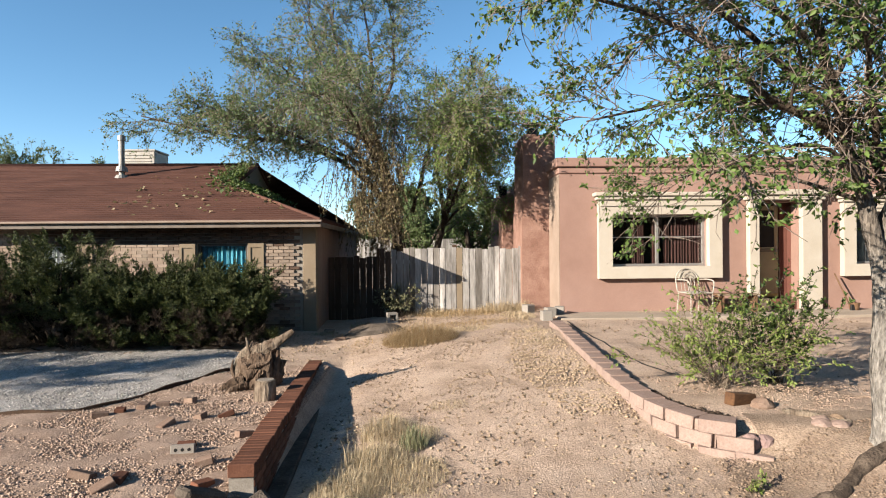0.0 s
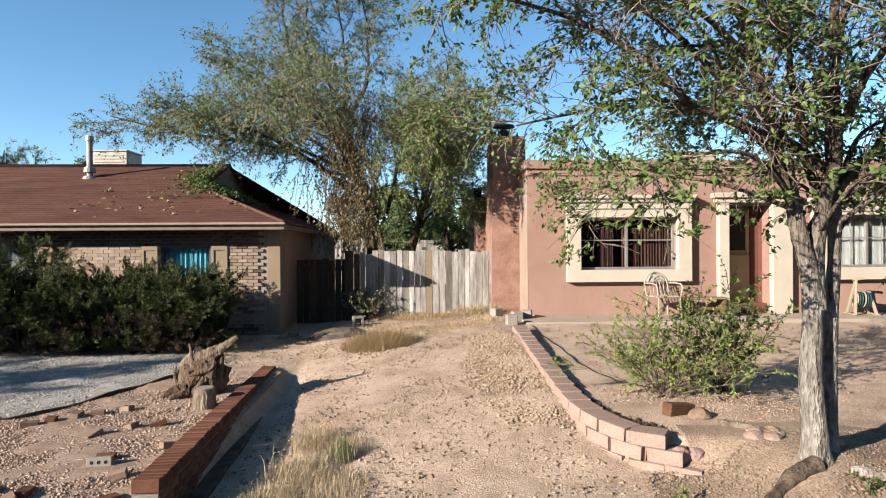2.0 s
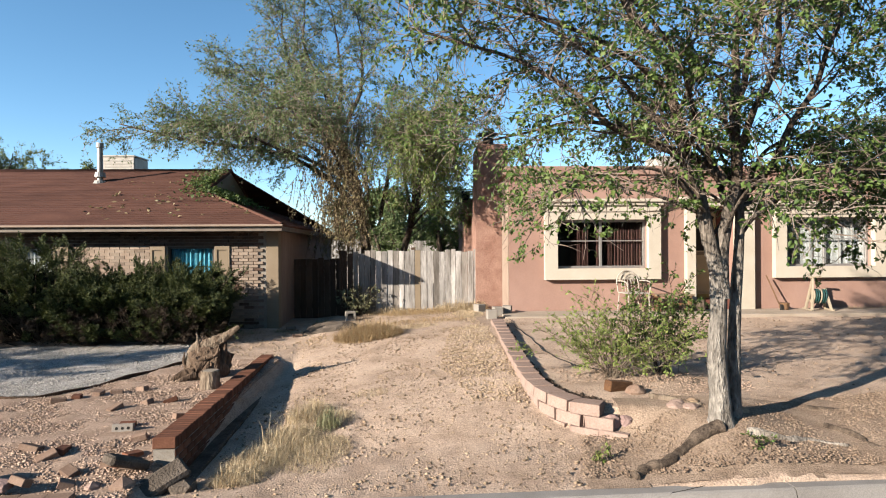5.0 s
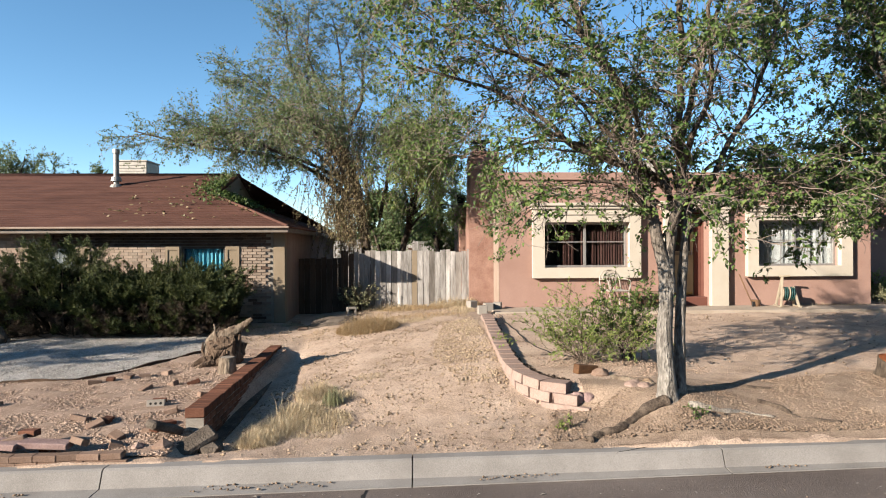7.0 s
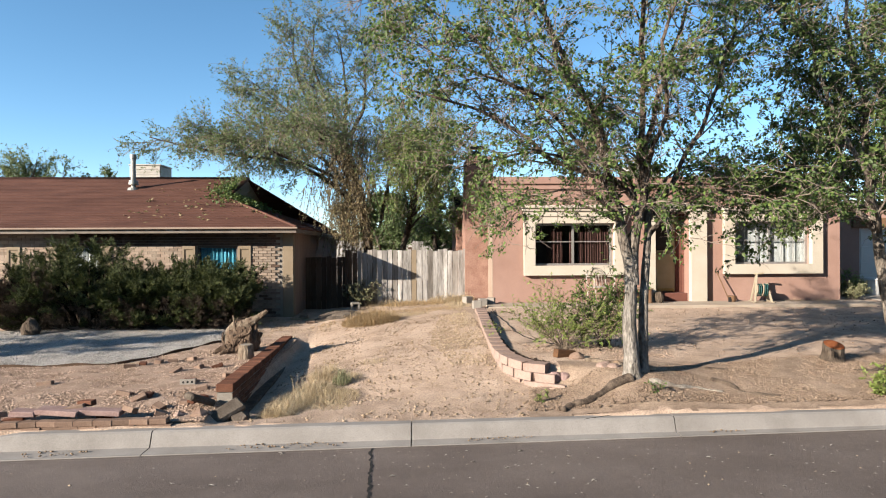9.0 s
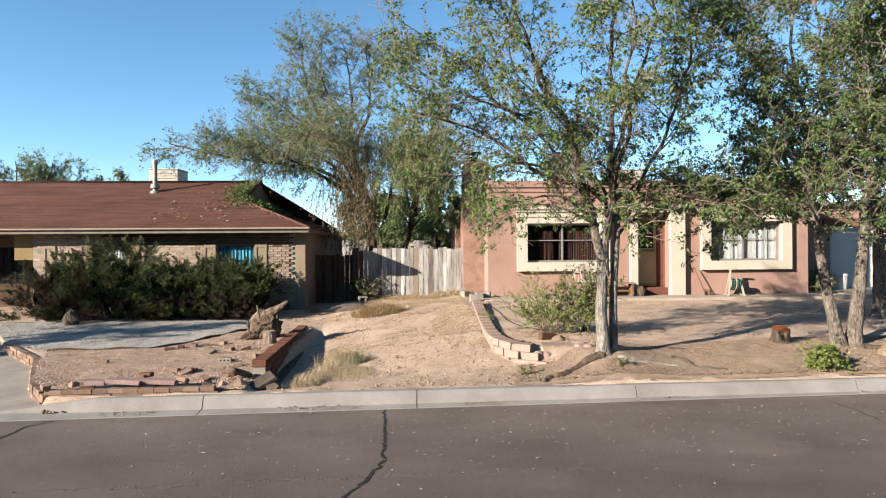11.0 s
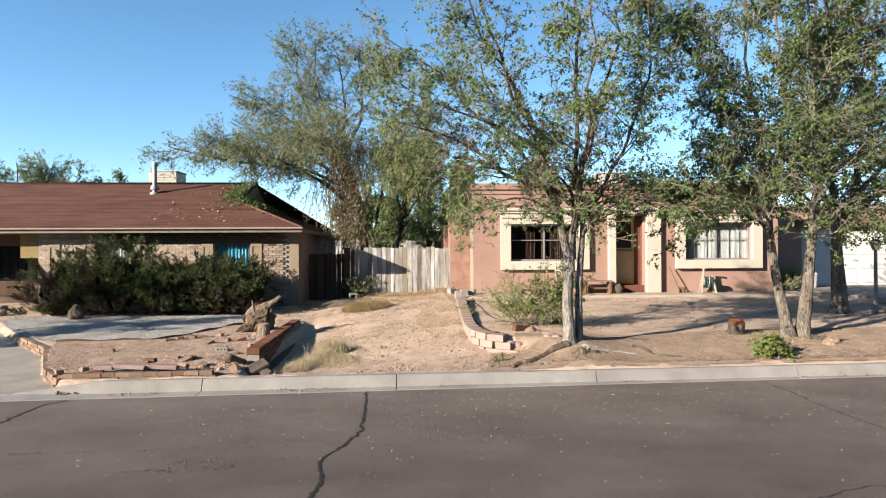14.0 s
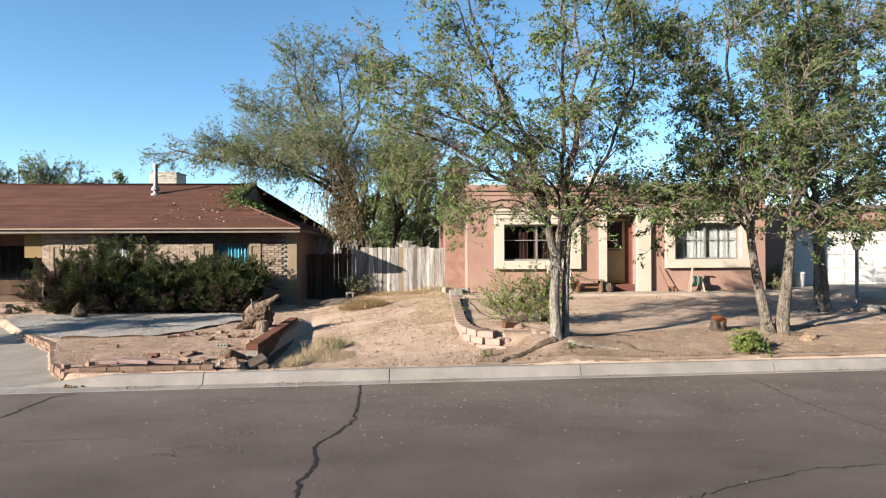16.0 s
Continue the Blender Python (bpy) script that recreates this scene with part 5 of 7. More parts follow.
edge = thing("planter_edge", "low buff brick edging along the kerb and driveway", "edging")
way = [(-1.62, 3.70), (-3.72, 3.62), (-4.28, 4.25), (-5.30, 5.95), (-6.62, 7.25)]
for c in range(3):
    for (x0, y0), (x1, y1) in zip(way, way[1:]):
        d = math.hypot(x1 - x0, y1 - y0)
        n = max(1, round(d / 0.2))
        for i in range(n):
            t = (i + (0.62 if c % 2 else 0.38)) / n
            x, y = x0 + (x1 - x0) * t, y0 + (y1 - y0) * t
            if c == 2 and x > -3.7:
                continue
            z = (0.165 if x > -3.8 else float(apron(x, y)) + 0.03) + c * 0.062
            if x > -3.75:
                y = max(y, kerb_back(x) + 0.055)
            put("brick", BS, edge, pose(x + rnd.gauss(0, 0.004), y + rnd.gauss(0, 0.005), z, rnd.gauss(0, 1.2), rnd.gauss(0, 1.0), math.degrees(math.atan2(y1 - y0, x1 - x0)) + rnd.gauss(0, 1.4)))

loose = [(-3.35, 3.86, .30, 8), (-3.0, 3.88, .32, -6), (-2.72, 3.9, .33, 4), (-2.42, 3.95, .30, 20), (-2.12, 3.9, .31, -12), (-1.85, 4.02, .30, 35), (-2.65, 4.02, .36, 3), (-3.62, 4.05, .28, 50),
         (-2.35, 4.6, .27, 30), (-2.3, 4.75, .27, 80), (-2.62, 4.82, .27, 10), (-1.75, 5.05, .3, 25), (-1.6, 4.6, .3, 60), (-1.72, 4.42, .3, 12), (-1.62, 5.75, .29, 15), (-2.05, 5.45, .28, -8),
         (-2.5, 6.1, .28, 40), (-2.25, 6.35, .29, -30), (-3.2, 6.6, .31, 20), (-3.02, 6.75, .32, 85), (-3.35, 6.48, .29, -20), (-2.0, 6.4, .3, 10), (-3.95, 5.4, .26, 5), (-1.95, 4.25, .29, 140), (-1.58, 4.3, .31, 95), (-2.85, 6.85, .3, 60), (-2.6, 7.0, .3, 12)]
for i, (x, y, z, a) in enumerate(loose):
    me = (RS, BS, BS)[i % 3]
    ob = put("loose_brick", me, None, pose(x, y, float(land(x, y)) + 0.038 if z < 0.305 else z, rnd.gauss(0, 13), rnd.gauss(0, 13), a + rnd.gauss(0, 9 if i < 8 else 25)) @ Matrix.Diagonal((rnd.uniform(0.5, 1.05), 1, 1, 1)))
    tagged(ob, "old red brick lying loose on the gravel" if i % 3 == 0 else "old buff brick lying loose on the gravel", "brick", "loose bricks")

# flagstone offcuts laid on the front edging
for x, y, z, w, d, a in ((-3.2, 3.83, 0.31, 0.26, 0.15, 3), (-2.84, 3.84, 0.318, 0.46, 0.17, -3), (-2.4, 3.86, 0.30, 0.44, 0.14, 2)):
    bm = box(-w / 2, w / 2, -d / 2, d / 2, -0.03, 0.03, 0.008)
    for v in bm.verts:
        v.co += Vector((0.02 * noise.noise(v.co * 9 + Vector((x, 0, 0))), 0.02 * noise.noise(v.co * 8 + Vector((0, x, 3))), 0.006 * noise.noise(v.co * 7)))
    tagged(part("flagstone", bm, MAUVE_STONE, at=pose(x, y, z, 2, 3, a)), "reddish brown flagstone offcut lying on the brick edging", "stone", "flagstone offcuts")

# three-hole brick
bm = box(-0.1, 0.1, -0.045, 0.045, -0.03, 0.03, 0.005)
hb = tagged(part("cored_brick", bm, CONCRETE, at=pose(*on(-2.02, 5.3, 0.055), 78, 0, 8)), "grey cored brick lying on its side in gravel", "brick", "loose bricks")
for k in (-0.055, 0, 0.055):
    part("core_hole", rod((k, 0, 0.0285), (k, 0, 0.0315), 0.015, None, 10), CRACK, hb)

edging = thing("bed_edging", "thin weathered dark edging strip between the gravel beds", "edging")
line = smooth_line([(-5.5, 6.58, 0), (-4.4, 6.62, 0), (-3.6, 6.78, 0), (-3.15, 7.65, 0), (-2.78, 8.5, 0), (-2.4, 9.0, 0)], 6)
V, F = [], []
for i, p in enumerate(line):
    d = (line[min(i + 1, len(line) - 1)] - line[max(i - 1, 0)]).normalized()
    nn = Vector((-d.y, d.x, 0)) * 0.012
    g = float(land(p.x, p.y)) + 0.015 * math.sin(i * 1.1)
    V += [(p.x + nn.x, p.y + nn.y, g - 0.03), (p.x + nn.x, p.y + nn.y, g + 0.05), (p.x - nn.x, p.y - nn.y, g + 0.05), (p.x - nn.x, p.y - nn.y, g - 0.03)]
    if i:
        k = 4 * i
        F += [(k - 4 + a, k + a, k + (a + 1) % 4, k - 4 + (a + 1) % 4) for a in range(3)]
raw("strip", V, F, DARK_BOARD, edging)

# uprooted stump and the sawn log beside it
stump = thing("uprooted_stump", "grey gnarled uprooted stump with broken roots", "stump", on(-2.0, 7.65, 0.0))
r7 = random.Random(8)
def shard(pts, wide, thick, seed):
    """A ragged splinter of wood along a line, wide at the foot and torn at the tip."""
    ln = smooth_line(pts, 6)
    n = len(ln)
    V, F = [], []
    for i, p in enumerate(ln):
        d = (ln[min(i + 1, n - 1)] - ln[max(i - 1, 0)]).normalized()
        u = d.cross(Vector((0.1, 1, 0.15))).normalized()
        w = d.cross(u)
        t = i / (n - 1)
        for j in range(8):
            a = j * math.pi / 4
            k = (1 - 0.72 * t ** 1.3) * (1 + 0.3 * noise.noise((i * 0.6, j * 1.3, seed)))
            V.append(p + u * math.cos(a) * wide * k + w * math.sin(a) * thick * k)
        if i:
            for j in range(8):
                c, e = (i - 1) * 8 + j, (i - 1) * 8 + (j + 1) % 8
                F.append((c, e, e + 8, c + 8))
    F += [tuple(range(8)), tuple((n - 1) * 8 + j for j in range(8))]
    return V, F


for k, (pts, wd, th) in enumerate([
        ([(-0.16, 0.0, 0.0), (-0.2, 0.0, 0.2), (-0.2, 0.0, 0.36), (-0.12, 0.0, 0.52)], 0.15, 0.06),
        ([(0.06, 0.08, 0.0), (0.08, 0.08, 0.2), (0.12, 0.08, 0.38), (0.2, 0.06, 0.5)], 0.17, 0.1),
        ([(-0.04, -0.04, 0.44), (0.14, -0.05, 0.53), (0.28, -0.05, 0.61), (0.46, -0.07, 0.74)], 0.1, 0.06),
        ([(-0.08, -0.05, 0.3), (-0.1, -0.06, 0.48), (-0.13, -0.05, 0.66)], 0.035, 0.035),
        ([(0.2, -0.02, 0.1), (0.24, -0.04, 0.3), (0.27, -0.04, 0.52)], 0.06, 0.05),
        ([(-0.1, -0.12, 0.28), (0.02, -0.15, 0.32), (0.16, -0.13, 0.36), (0.2, -0.12, 0.5)], 0.032, 0.03),
        ([(-0.05, -0.14, 0.05), (0.02, -0.17, 0.15), (0.08, -0.16, 0.27)], 0.06, 0.05),
        ([(-0.15, -0.1, 0.12), (-0.3, -0.14, 0.1), (-0.44, -0.16, 0.02)], 0.075, 0.06),
        ([(-0.1, -0.15, 0.08), (-0.22, -0.22, 0.06), (-0.34, -0.28, 0.0)], 0.06, 0.05),
        ([(-0.26, 0.0, 0.1), (-0.32, -0.02, 0.25), (-0.3, -0.03, 0.38)], 0.03, 0.03)]):
    V, F = shard(pts, wd, th, k * 7.7)
    raw("broken_root", V, F, DEAD_WOOD if k in (0, 2, 3) else DARK_ROOT, stump)
bm = bmesh.new()
bmesh.ops.create_icosphere(bm, subdivisions=4, radius=1.0)
for v in bm.verts:
    k = 1 + 0.3 * noise.noise(v.co * 2.3) + 0.16 * noise.noise(v.co * 6.0 + Vector((4, 0, 0)))
    v.co = Vector((v.co.x * 0.29 * k, v.co.y * 0.19 * k + 0.04, 0.22 + v.co.z * 0.33 * k))
part("root_mass", bm, DARK_ROOT, stump, "dark tangled root mass")
log = thing("sawn_log", "short upright sawn log beside the stump", "log", on(-1.76, 7.05, 0.0))
bm = rod((0, 0, -0.03), (0.01, 0, 0.25), 0.135, 0.115, 18)
for v in bm.verts:
    k = 1 + 0.1 * noise.noise(Vector((v.co.x * 9, v.co.y * 9, 1)))
    v.co.x *= k
    v.co.y *= k
part("bark", bm, DEAD_WOOD, log)
part("cut_face", rod((0.01, 0, 0.2505), (0.01, 0, 0.256), 0.10, 0.095, 18), surface("grey_cut", (0.228, 0.182, 0.137), (0.342, 0.289, 0.228), 10, 60, 0.4, 0.95), log)

# ---- retaining wall of the stucco house ----
blocks = []
for k in range(6):
    rk = random.Random(k + 60)
    bm = box(-0.1465, 0.1465, -0.105, 0.105, -0.0585, 0.0585, 0.004)
    for v in bm.verts:
        v.co += Vector((rk.gauss(0, 0.0025), rk.gauss(0, 0.006), rk.gauss(0, 0.002)))
    me = bpy.data.meshes.new("wall_block")
    bm.to_mesh(me)
    bm.free()
    me.materials.append(PINK_BLOCK)
    blocks.append(me)
ret = thing("retaining_wall", "curved dry-stacked wall of rough pink concrete blocks", "wall")
line = smooth_line([(2.42, 10.4, 0), (2.36, 9.0, 0), (2.32, 7.9, 0), (2.29, 6.6, 0), (2.31, 5.95, 0), (2.40, 5.5, 0), (2.56, 5.2, 0), (2.76, 5.05, 0)], 24)
run = [0.0]
for a, b in zip(line, line[1:]):
    run.append(run[-1] + (b - a).length)


def along(s):
    i = min(max(np.searchsorted(run, s) - 1, 0), len(line) - 2)
    t = (s - run[i]) / max(run[i + 1] - run[i], 1e-6)
    p, d = line[i].lerp(line[i + 1], t), line[i + 1] - line[i]
    return p, math.degrees(math.atan2(d.y, d.x))


def wall_top(y):
    return float(np.interp(y, [4.8, 5.3, 6.2, 7.9, 9.8, 10.6], [0.53, 0.545, 0.575, 0.665, 0.755, 0.76]))


total = run[-1]
for c in range(4):
    s = 0.145 + (0.145 if c % 2 else 0)
    while s < total + (0.0 if c == 0 else 0.1 if c == 1 else 0.3):
        p, a = along(min(s, total))
        if s > total:
            p = p + Vector((math.cos(radians(a)), math.sin(radians(a)), 0)) * (s - total)
        z = wall_top(p.y) - 0.058 - c * 0.117
        if z + 0.06 > float(land(p.x - 0.25, p.y)) - 0.05:
            nrm = Vector((math.sin(radians(a)), -math.cos(radians(a)), 0))
            q = p + nrm * (0.012 * c)
            put("block", rnd.choice(blocks), ret, pose(q.x, q.y, z, rnd.gauss(0, 0.3), rnd.gauss(0, 0.3), a + rnd.gauss(0, 0.7)))
        s += 0.291
V, F = [], []
for i, p in enumerate(line):
    d = (line[min(i + 1, len(line) - 1)] - line[max(i - 1, 0)]).normalized()
    nn = Vector((-d.y, d.x, 0)) * 0.085
    for sgn, zz in ((1, -0.3), (1, wall_top(p.y) - 0.02), (-1, wall_top(p.y) - 0.02), (-1, -0.3)):
        V.append((p.x + nn.x * sgn, p.y + nn.y * sgn, zz))
    if i:
        k = 4 * i
        F += [(k - 4 + a, k + a, k + a + 1, k - 3 + a) for a in range(3)]
n_ = len(line) - 1
F += [(0, 1, 2, 3), (4 * n_ + 3, 4 * n_ + 2, 4 * n_ + 1, 4 * n_)]
raw("packed_fill", V, F, PINK_BLOCK, ret)
for x, z, q in ((2.86, 0.37, 0.085), (2.99, 0.36, 0.08)):
    chunk("fallen_stone", "rough mauve stone resting on the lowest block course", (x, 4.97, z), q, int(x * 50), MAUVE_STONE, category="stone", group="stones on the wall end", squash=(0.95, 0.8, 0.95))

# drip line behind the wall, and dark bits laid as its cap's shadow line
hose_line = smooth_line([(2.75, 10.9, 0), (2.72, 10.0, 0), (2.78, 8.8, 0), (2.8, 7.8, 0), (3.0, 7.0, 0), (3.3, 6.6, 0)], 8)
tagged(tubes("drip_hose", [([Vector((p.x + 0.012 * math.sin(i * 1.3), p.y, float(land(p.x, p.y)) + 0.014)) for i, p in enumerate(hose_line)], [0.008] * len(hose_line), 6)], BLACK_RUBBER), "thin black drip hose lying on the dirt", "hose")
gap_line = smooth_line([(2.52, 10.6, 0), (2.47, 9.0, 0), (2.41, 7.4, 0), (2.43, 6.4, 0), (2.47, 5.9, 0), (2.58, 5.52, 0), (2.8, 5.3, 0)], 10)
bits = []
for i, p in enumerate(gap_line):
    for _ in range(9):
        bits.append((p.x + rnd.gauss(0, 0.03), p.y + rnd.gauss(0, 0.06), float(land(p.x + 0.06, p.y)) + 0.012))
tagged(stones("leaf_litter", bits, np.array([rnd.uniform(0.025, 0.07) for _ in bits]), surface("shadow_line_bits", (0.027, 0.017, 0.011), (0.084, 0.053, 0.034), 9, 60, 0.3, 0.95, vary="island"), 4), "dark bits laid as a shadow line behind the wall blocks", "leaf litter", kind="stuff")
tagged(part("timber_offcut", box(-0.16, 0.16, -0.055, 0.055, -0.06, 0.06, 0.008), surface("rust_timber", (0.08, 0.037, 0.016), (0.143, 0.069, 0.029), 6, 60, 0.5, 0.9, stretch=(0.3, 1, 1)), at=pose(*on(3.16, 5.68, 0.05), 0, 8, 24)), "short rust brown timber offcut under the shrub", "timber")

# ---- fence, gate, back fence ----
fence = thing("board_fence", "weathered white board fence and gate between the houses", "fence")
FYY = 13.42
x, i = -0.85, 0
while x < 2.44:
    w = rnd.choice((0.12, 0.135, 0.14, 0.15))
    z1 = 2.03 + rnd.gauss(0, 0.028) - (0.03 if x < -0.3 else 0)
    z0 = 0.50 + 0.05 * (x + 0.9) / 3.4 + rnd.gauss(0, 0.02)
    y = FYY + rnd.gauss(0, 0.006)
    part("board", box(x, x + w - rnd.uniform(0.004, 0.012), y, y + 0.02, z0, z1, 0.003), TAN_PAINT if i in (13,) else DARK_BOARD if x < -0.72 else GREY_BOARD if x < -0.15 or i in (9, 16, 21) else WHITE_BOARD, fence)
    x += w
    i += 1
for z in (0.85, 1.7):
    part("rail", box(-0.85, 2.44, FYY + 0.03, FYY + 0.07, z, z + 0.09, 0.004), WHITE_BOARD, fence)
part("post", box(2.38, 2.46, FYY - 0.03, FYY - 0.008, 0.5, 2.1, 0.004), WHITE_BOARD, fence)
part("post", box(-0.92, -0.855, FYY - 0.05, FYY + 0.06, 0.45, 2.05, 0.004), DARK_BOARD, fence)
part("post", box(0.78, 0.88, FYY + 0.03, FYY + 0.12, 0.5, 2.12, 0.004), DARK_BOARD, fence)

# the very dark board colour carries part of the gate's deep shade
side_gate = thing("side_gate", "dark wooden side gate, part of its deep shade in the colour", "gate")
x = -2.02
while x < -1.02:
    part("board", box(x, x + 0.135, 13.6, 13.625, 0.42, 1.86 + rnd.gauss(0, 0.01), 0.003), DARK_BOARD, side_gate)
    x += 0.142
part("rail", box(-2.02, -1.0, 13.626, 13.67, 1.6, 1.7), DARK_BOARD, side_gate)
part("rail", box(-2.02, -1.0, 13.626, 13.67, 0.7, 0.8), DARK_BOARD, side_gate)

back_fence = thing("back_fence", "grey board fence at the end of the back yard", "fence")
x = -9.0
while x < 7:
    w = rnd.uniform(0.16, 0.2)
    part("board", box(x, x + w - 0.01, 25.0, 25.025, 0.5, 2.45 + rnd.gauss(0, 0.03)), WHITE_BOARD, back_fence)
    x += w

# ---- shrubs, grasses, weeds ----
def juniper(label, x0, x1, y, top, arms, seed):
    """A spreading juniper: arms fanning up and out, each a feathery plume of side sprays, dead growth within, and
    near-black lumps standing in for the inner shade.
    """
    r, rr = np.random.default_rng(seed), random.Random(seed)
    bush = thing("juniper_bush", label, "bush", group="juniper hedge")
    H, A, S = [], [], []
    lines = []
    w = x1 - x0
    for k in range(arms):
        u = rr.random()
        x = x0 + w * u
        g = float(land(x, y))
        edge_ = min(1.0, 0.78 + 1.6 * min(u, 1 - u))
        h = top * edge_ * (0.96 + 0.22 * noise.noise((x * 1.7, 2.3, 0.5)))
        a = rr.uniform(-0.1, 1.75)
        q = rr.uniform(0.6, 1.0)
        p = Vector((x + rr.gauss(0, 0.08), y - math.cos(a) * 0.8 * q, g + 0.1 + max(0.0, math.sin(a)) * (h - 0.5) * q))
        d = Vector((rr.gauss(0.25, 0.7) + 0.9 * (u - 0.5), -math.cos(a) * 0.75, 0.3 + 0.5 * math.sin(a)))
        d.normalize()
        H.append(p), A.append(d), S.append(rr.uniform(0.32, 0.68))
        if k % 3 == 0:
            foot = Vector((x0 + w * (0.5 + (u - 0.5) * 0.55), y + rr.gauss(0, 0.1), g - 0.02))
            ln = smooth_line([foot, foot.lerp(p, 0.55) + Vector((0, 0, -0.06)), p + d * 0.15], 4)
            lines.append((ln, [0.024 * (1 - 0.8 * i / (len(ln) - 1)) for i in range(len(ln))], 5))
    H, A, S = np.array(H), np.array(A), np.array(S)
    low = H[:, 2] - land(H[:, 0], H[:, 1])
    sprays, m = 15, 54
    t = np.concatenate([r.random((arms, sprays - 1)), np.ones((arms, 1)) * 0.75], 1)
    side = r.normal(size=(arms, sprays, 3))
    side -= (side * A[:, None]).sum(2, keepdims=True) * A[:, None]
    side /= np.linalg.norm(side, axis=2, keepdims=True)
    side[:, -1] *= 0.1
    SB = H[:, None] + A[:, None] * (t * S[:, None])[:, :, None]
    SD = A[:, None] * 0.9 + side * 0.75 + [[[0, 0, 0.12]]]
    SD /= np.linalg.norm(SD, axis=2, keepdims=True)
    SL_ = S[:, None] * (0.4 - 0.16 * t) * r.uniform(0.7, 1.3, (arms, sprays))
    q = r.random((arms, sprays, m))
    off = r.normal(size=(arms, sprays, m, 3))
    off /= np.linalg.norm(off, axis=3, keepdims=True)
    P = SB[:, :, None] + SD[:, :, None] * (q * SL_[:, :, None])[..., None] + off * (0.2 * SL_[:, :, None] * (1.05 - q))[..., None]
    D = SD[:, :, None] * 1.0 + off * 0.55
    dead = np.repeat((low < (0.8 if seed == 1 else 0.42)) & (r.random(arms) < (0.85 if seed == 1 else 0.6)), sprays * m)
    P, D = P.reshape(-1, 3), D.reshape(-1, 3)
    L = 0.016 + 0.024 * r.random(len(P))
    N = r.normal(size=P.shape)
    leaf_mesh("foliage", P[~dead], D[~dead], N[~dead], L[~dead], L[~dead] * 0.4, JUNIPER, bush)
    leaf_mesh("dead_foliage", P[dead], D[dead], N[dead], L[dead] * 1.3, L[dead] * 0.16, JUNIPER_DEAD, bush, "brown dead inner growth")
    tubes("branching", lines, BARK, bush)
    # near-black lumps put the bush's inner shade between the sprays
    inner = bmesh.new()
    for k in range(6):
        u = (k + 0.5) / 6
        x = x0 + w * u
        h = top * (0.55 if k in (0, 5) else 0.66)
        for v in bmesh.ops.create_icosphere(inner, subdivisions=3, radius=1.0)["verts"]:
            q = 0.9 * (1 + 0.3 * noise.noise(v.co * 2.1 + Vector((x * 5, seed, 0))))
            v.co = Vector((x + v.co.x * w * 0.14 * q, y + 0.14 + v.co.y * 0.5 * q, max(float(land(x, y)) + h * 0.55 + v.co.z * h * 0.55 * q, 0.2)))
    part("shade_core", inner, JUNIPER_CORE, bush)
    return bush


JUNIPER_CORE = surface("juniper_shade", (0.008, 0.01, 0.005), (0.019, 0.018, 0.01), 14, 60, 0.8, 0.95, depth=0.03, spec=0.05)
juniper("dark green juniper bush with a brown dead base", -8.3, -6.9, 10.9, 1.7, 95, 1)
juniper("dense dark green juniper bush spreading before the windows", -7.4, -5.1, 10.95, 1.95, 170, 2)
juniper("dense dark green juniper bush beside the brick corner", -5.5, -3.1, 10.95, 1.68, 195, 3)
juniper("dark juniper bush crowding the brick corner", -4.0, -2.95, 11.3, 1.5, 130, 4)



def shrub(label, base, radius, height, stems, seed, leaf, size, per=10, flat=0.8, bark=BARK):
    """An open shrub of many thin stems with small leaves."""
    r = random.Random(seed)
    top = thing("shrub", label, "shrub", base)
    lines, P, D, N, L = [], [], [], [], []
    for s in range(stems):
        a, k = r.uniform(0, 6.283), r.random() ** 0.6
        d = Vector((math.cos(a) * k * radius[0], math.sin(a) * k * radius[1], height * (1.15 - 0.55 * k) * r.uniform(0.6, 1.05)))
        ln = limb_line(r, (r.gauss(0, 0.06), r.gauss(0, 0.06), 0), d, d.length, 7, 0.1, -0.02)
        lines.append((ln, [0.0045 * (1 - 0.8 * i / 7) for i in range(8)], 4))
        subs = [ln]
        for _ in range(5):
            i = r.randint(2, 6)
            t = limb_line(r, ln[i], spread(r, ln[i + 1] - ln[i], r.uniform(0.4, 1.0)), d.length * r.uniform(0.15, 0.4), 4, 0.18, -0.04)
            lines.append((t, [0.004, 0.0035, 0.003, 0.002, 0.001], 3))
            subs.append(t)
        for t in subs:
            m = len(t) - 1
            for _ in range(per):
                q = r.uniform(0.3, 1.0) * m
                i = min(int(q), m - 1)
                P.append(t[i].lerp(t[i + 1], q - i)), D.append(spread(r, t[i + 1] - t[i], r.uniform(0.4, 1.3))), N.append((r.gauss(0, .7), r.gauss(0, .7), 1)), L.append(size * r.uniform(0.5, 1.3))
    tubes("branching", lines, bark, top)
    L = np.array(L)
    tagged(leaf_mesh("leafage", P, D, N, L, L * 0.5, leaf, top), kind="stuff")
    return top


shrub("airy yellow-green shrub with thin stems behind the block wall", on(3.3, 6.35, -0.02), (1.05, 0.65), 1.12, 60, 31, SHRUB_LEAF, 0.042, 15, bark=DEAD_WOOD)
shrub("bright green elm suckers growing beside the shrub", on(4.0, 6.5, -0.02), (0.5, 0.4), 1.45, 40, 32, ELM, 0.05, 14)
shrub("small bright green shrub on the verge by the kerb", on(6.9, 4.25, -0.02), (0.3, 0.25), 0.4, 46, 33, SHRUB_LEAF, 0.045, 14)
shrub("olive weed bush before the weathered fence", on(-0.45, 13.2, -0.02), (0.4, 0.4), 0.95, 40, 34, WEED, 0.05, 8)
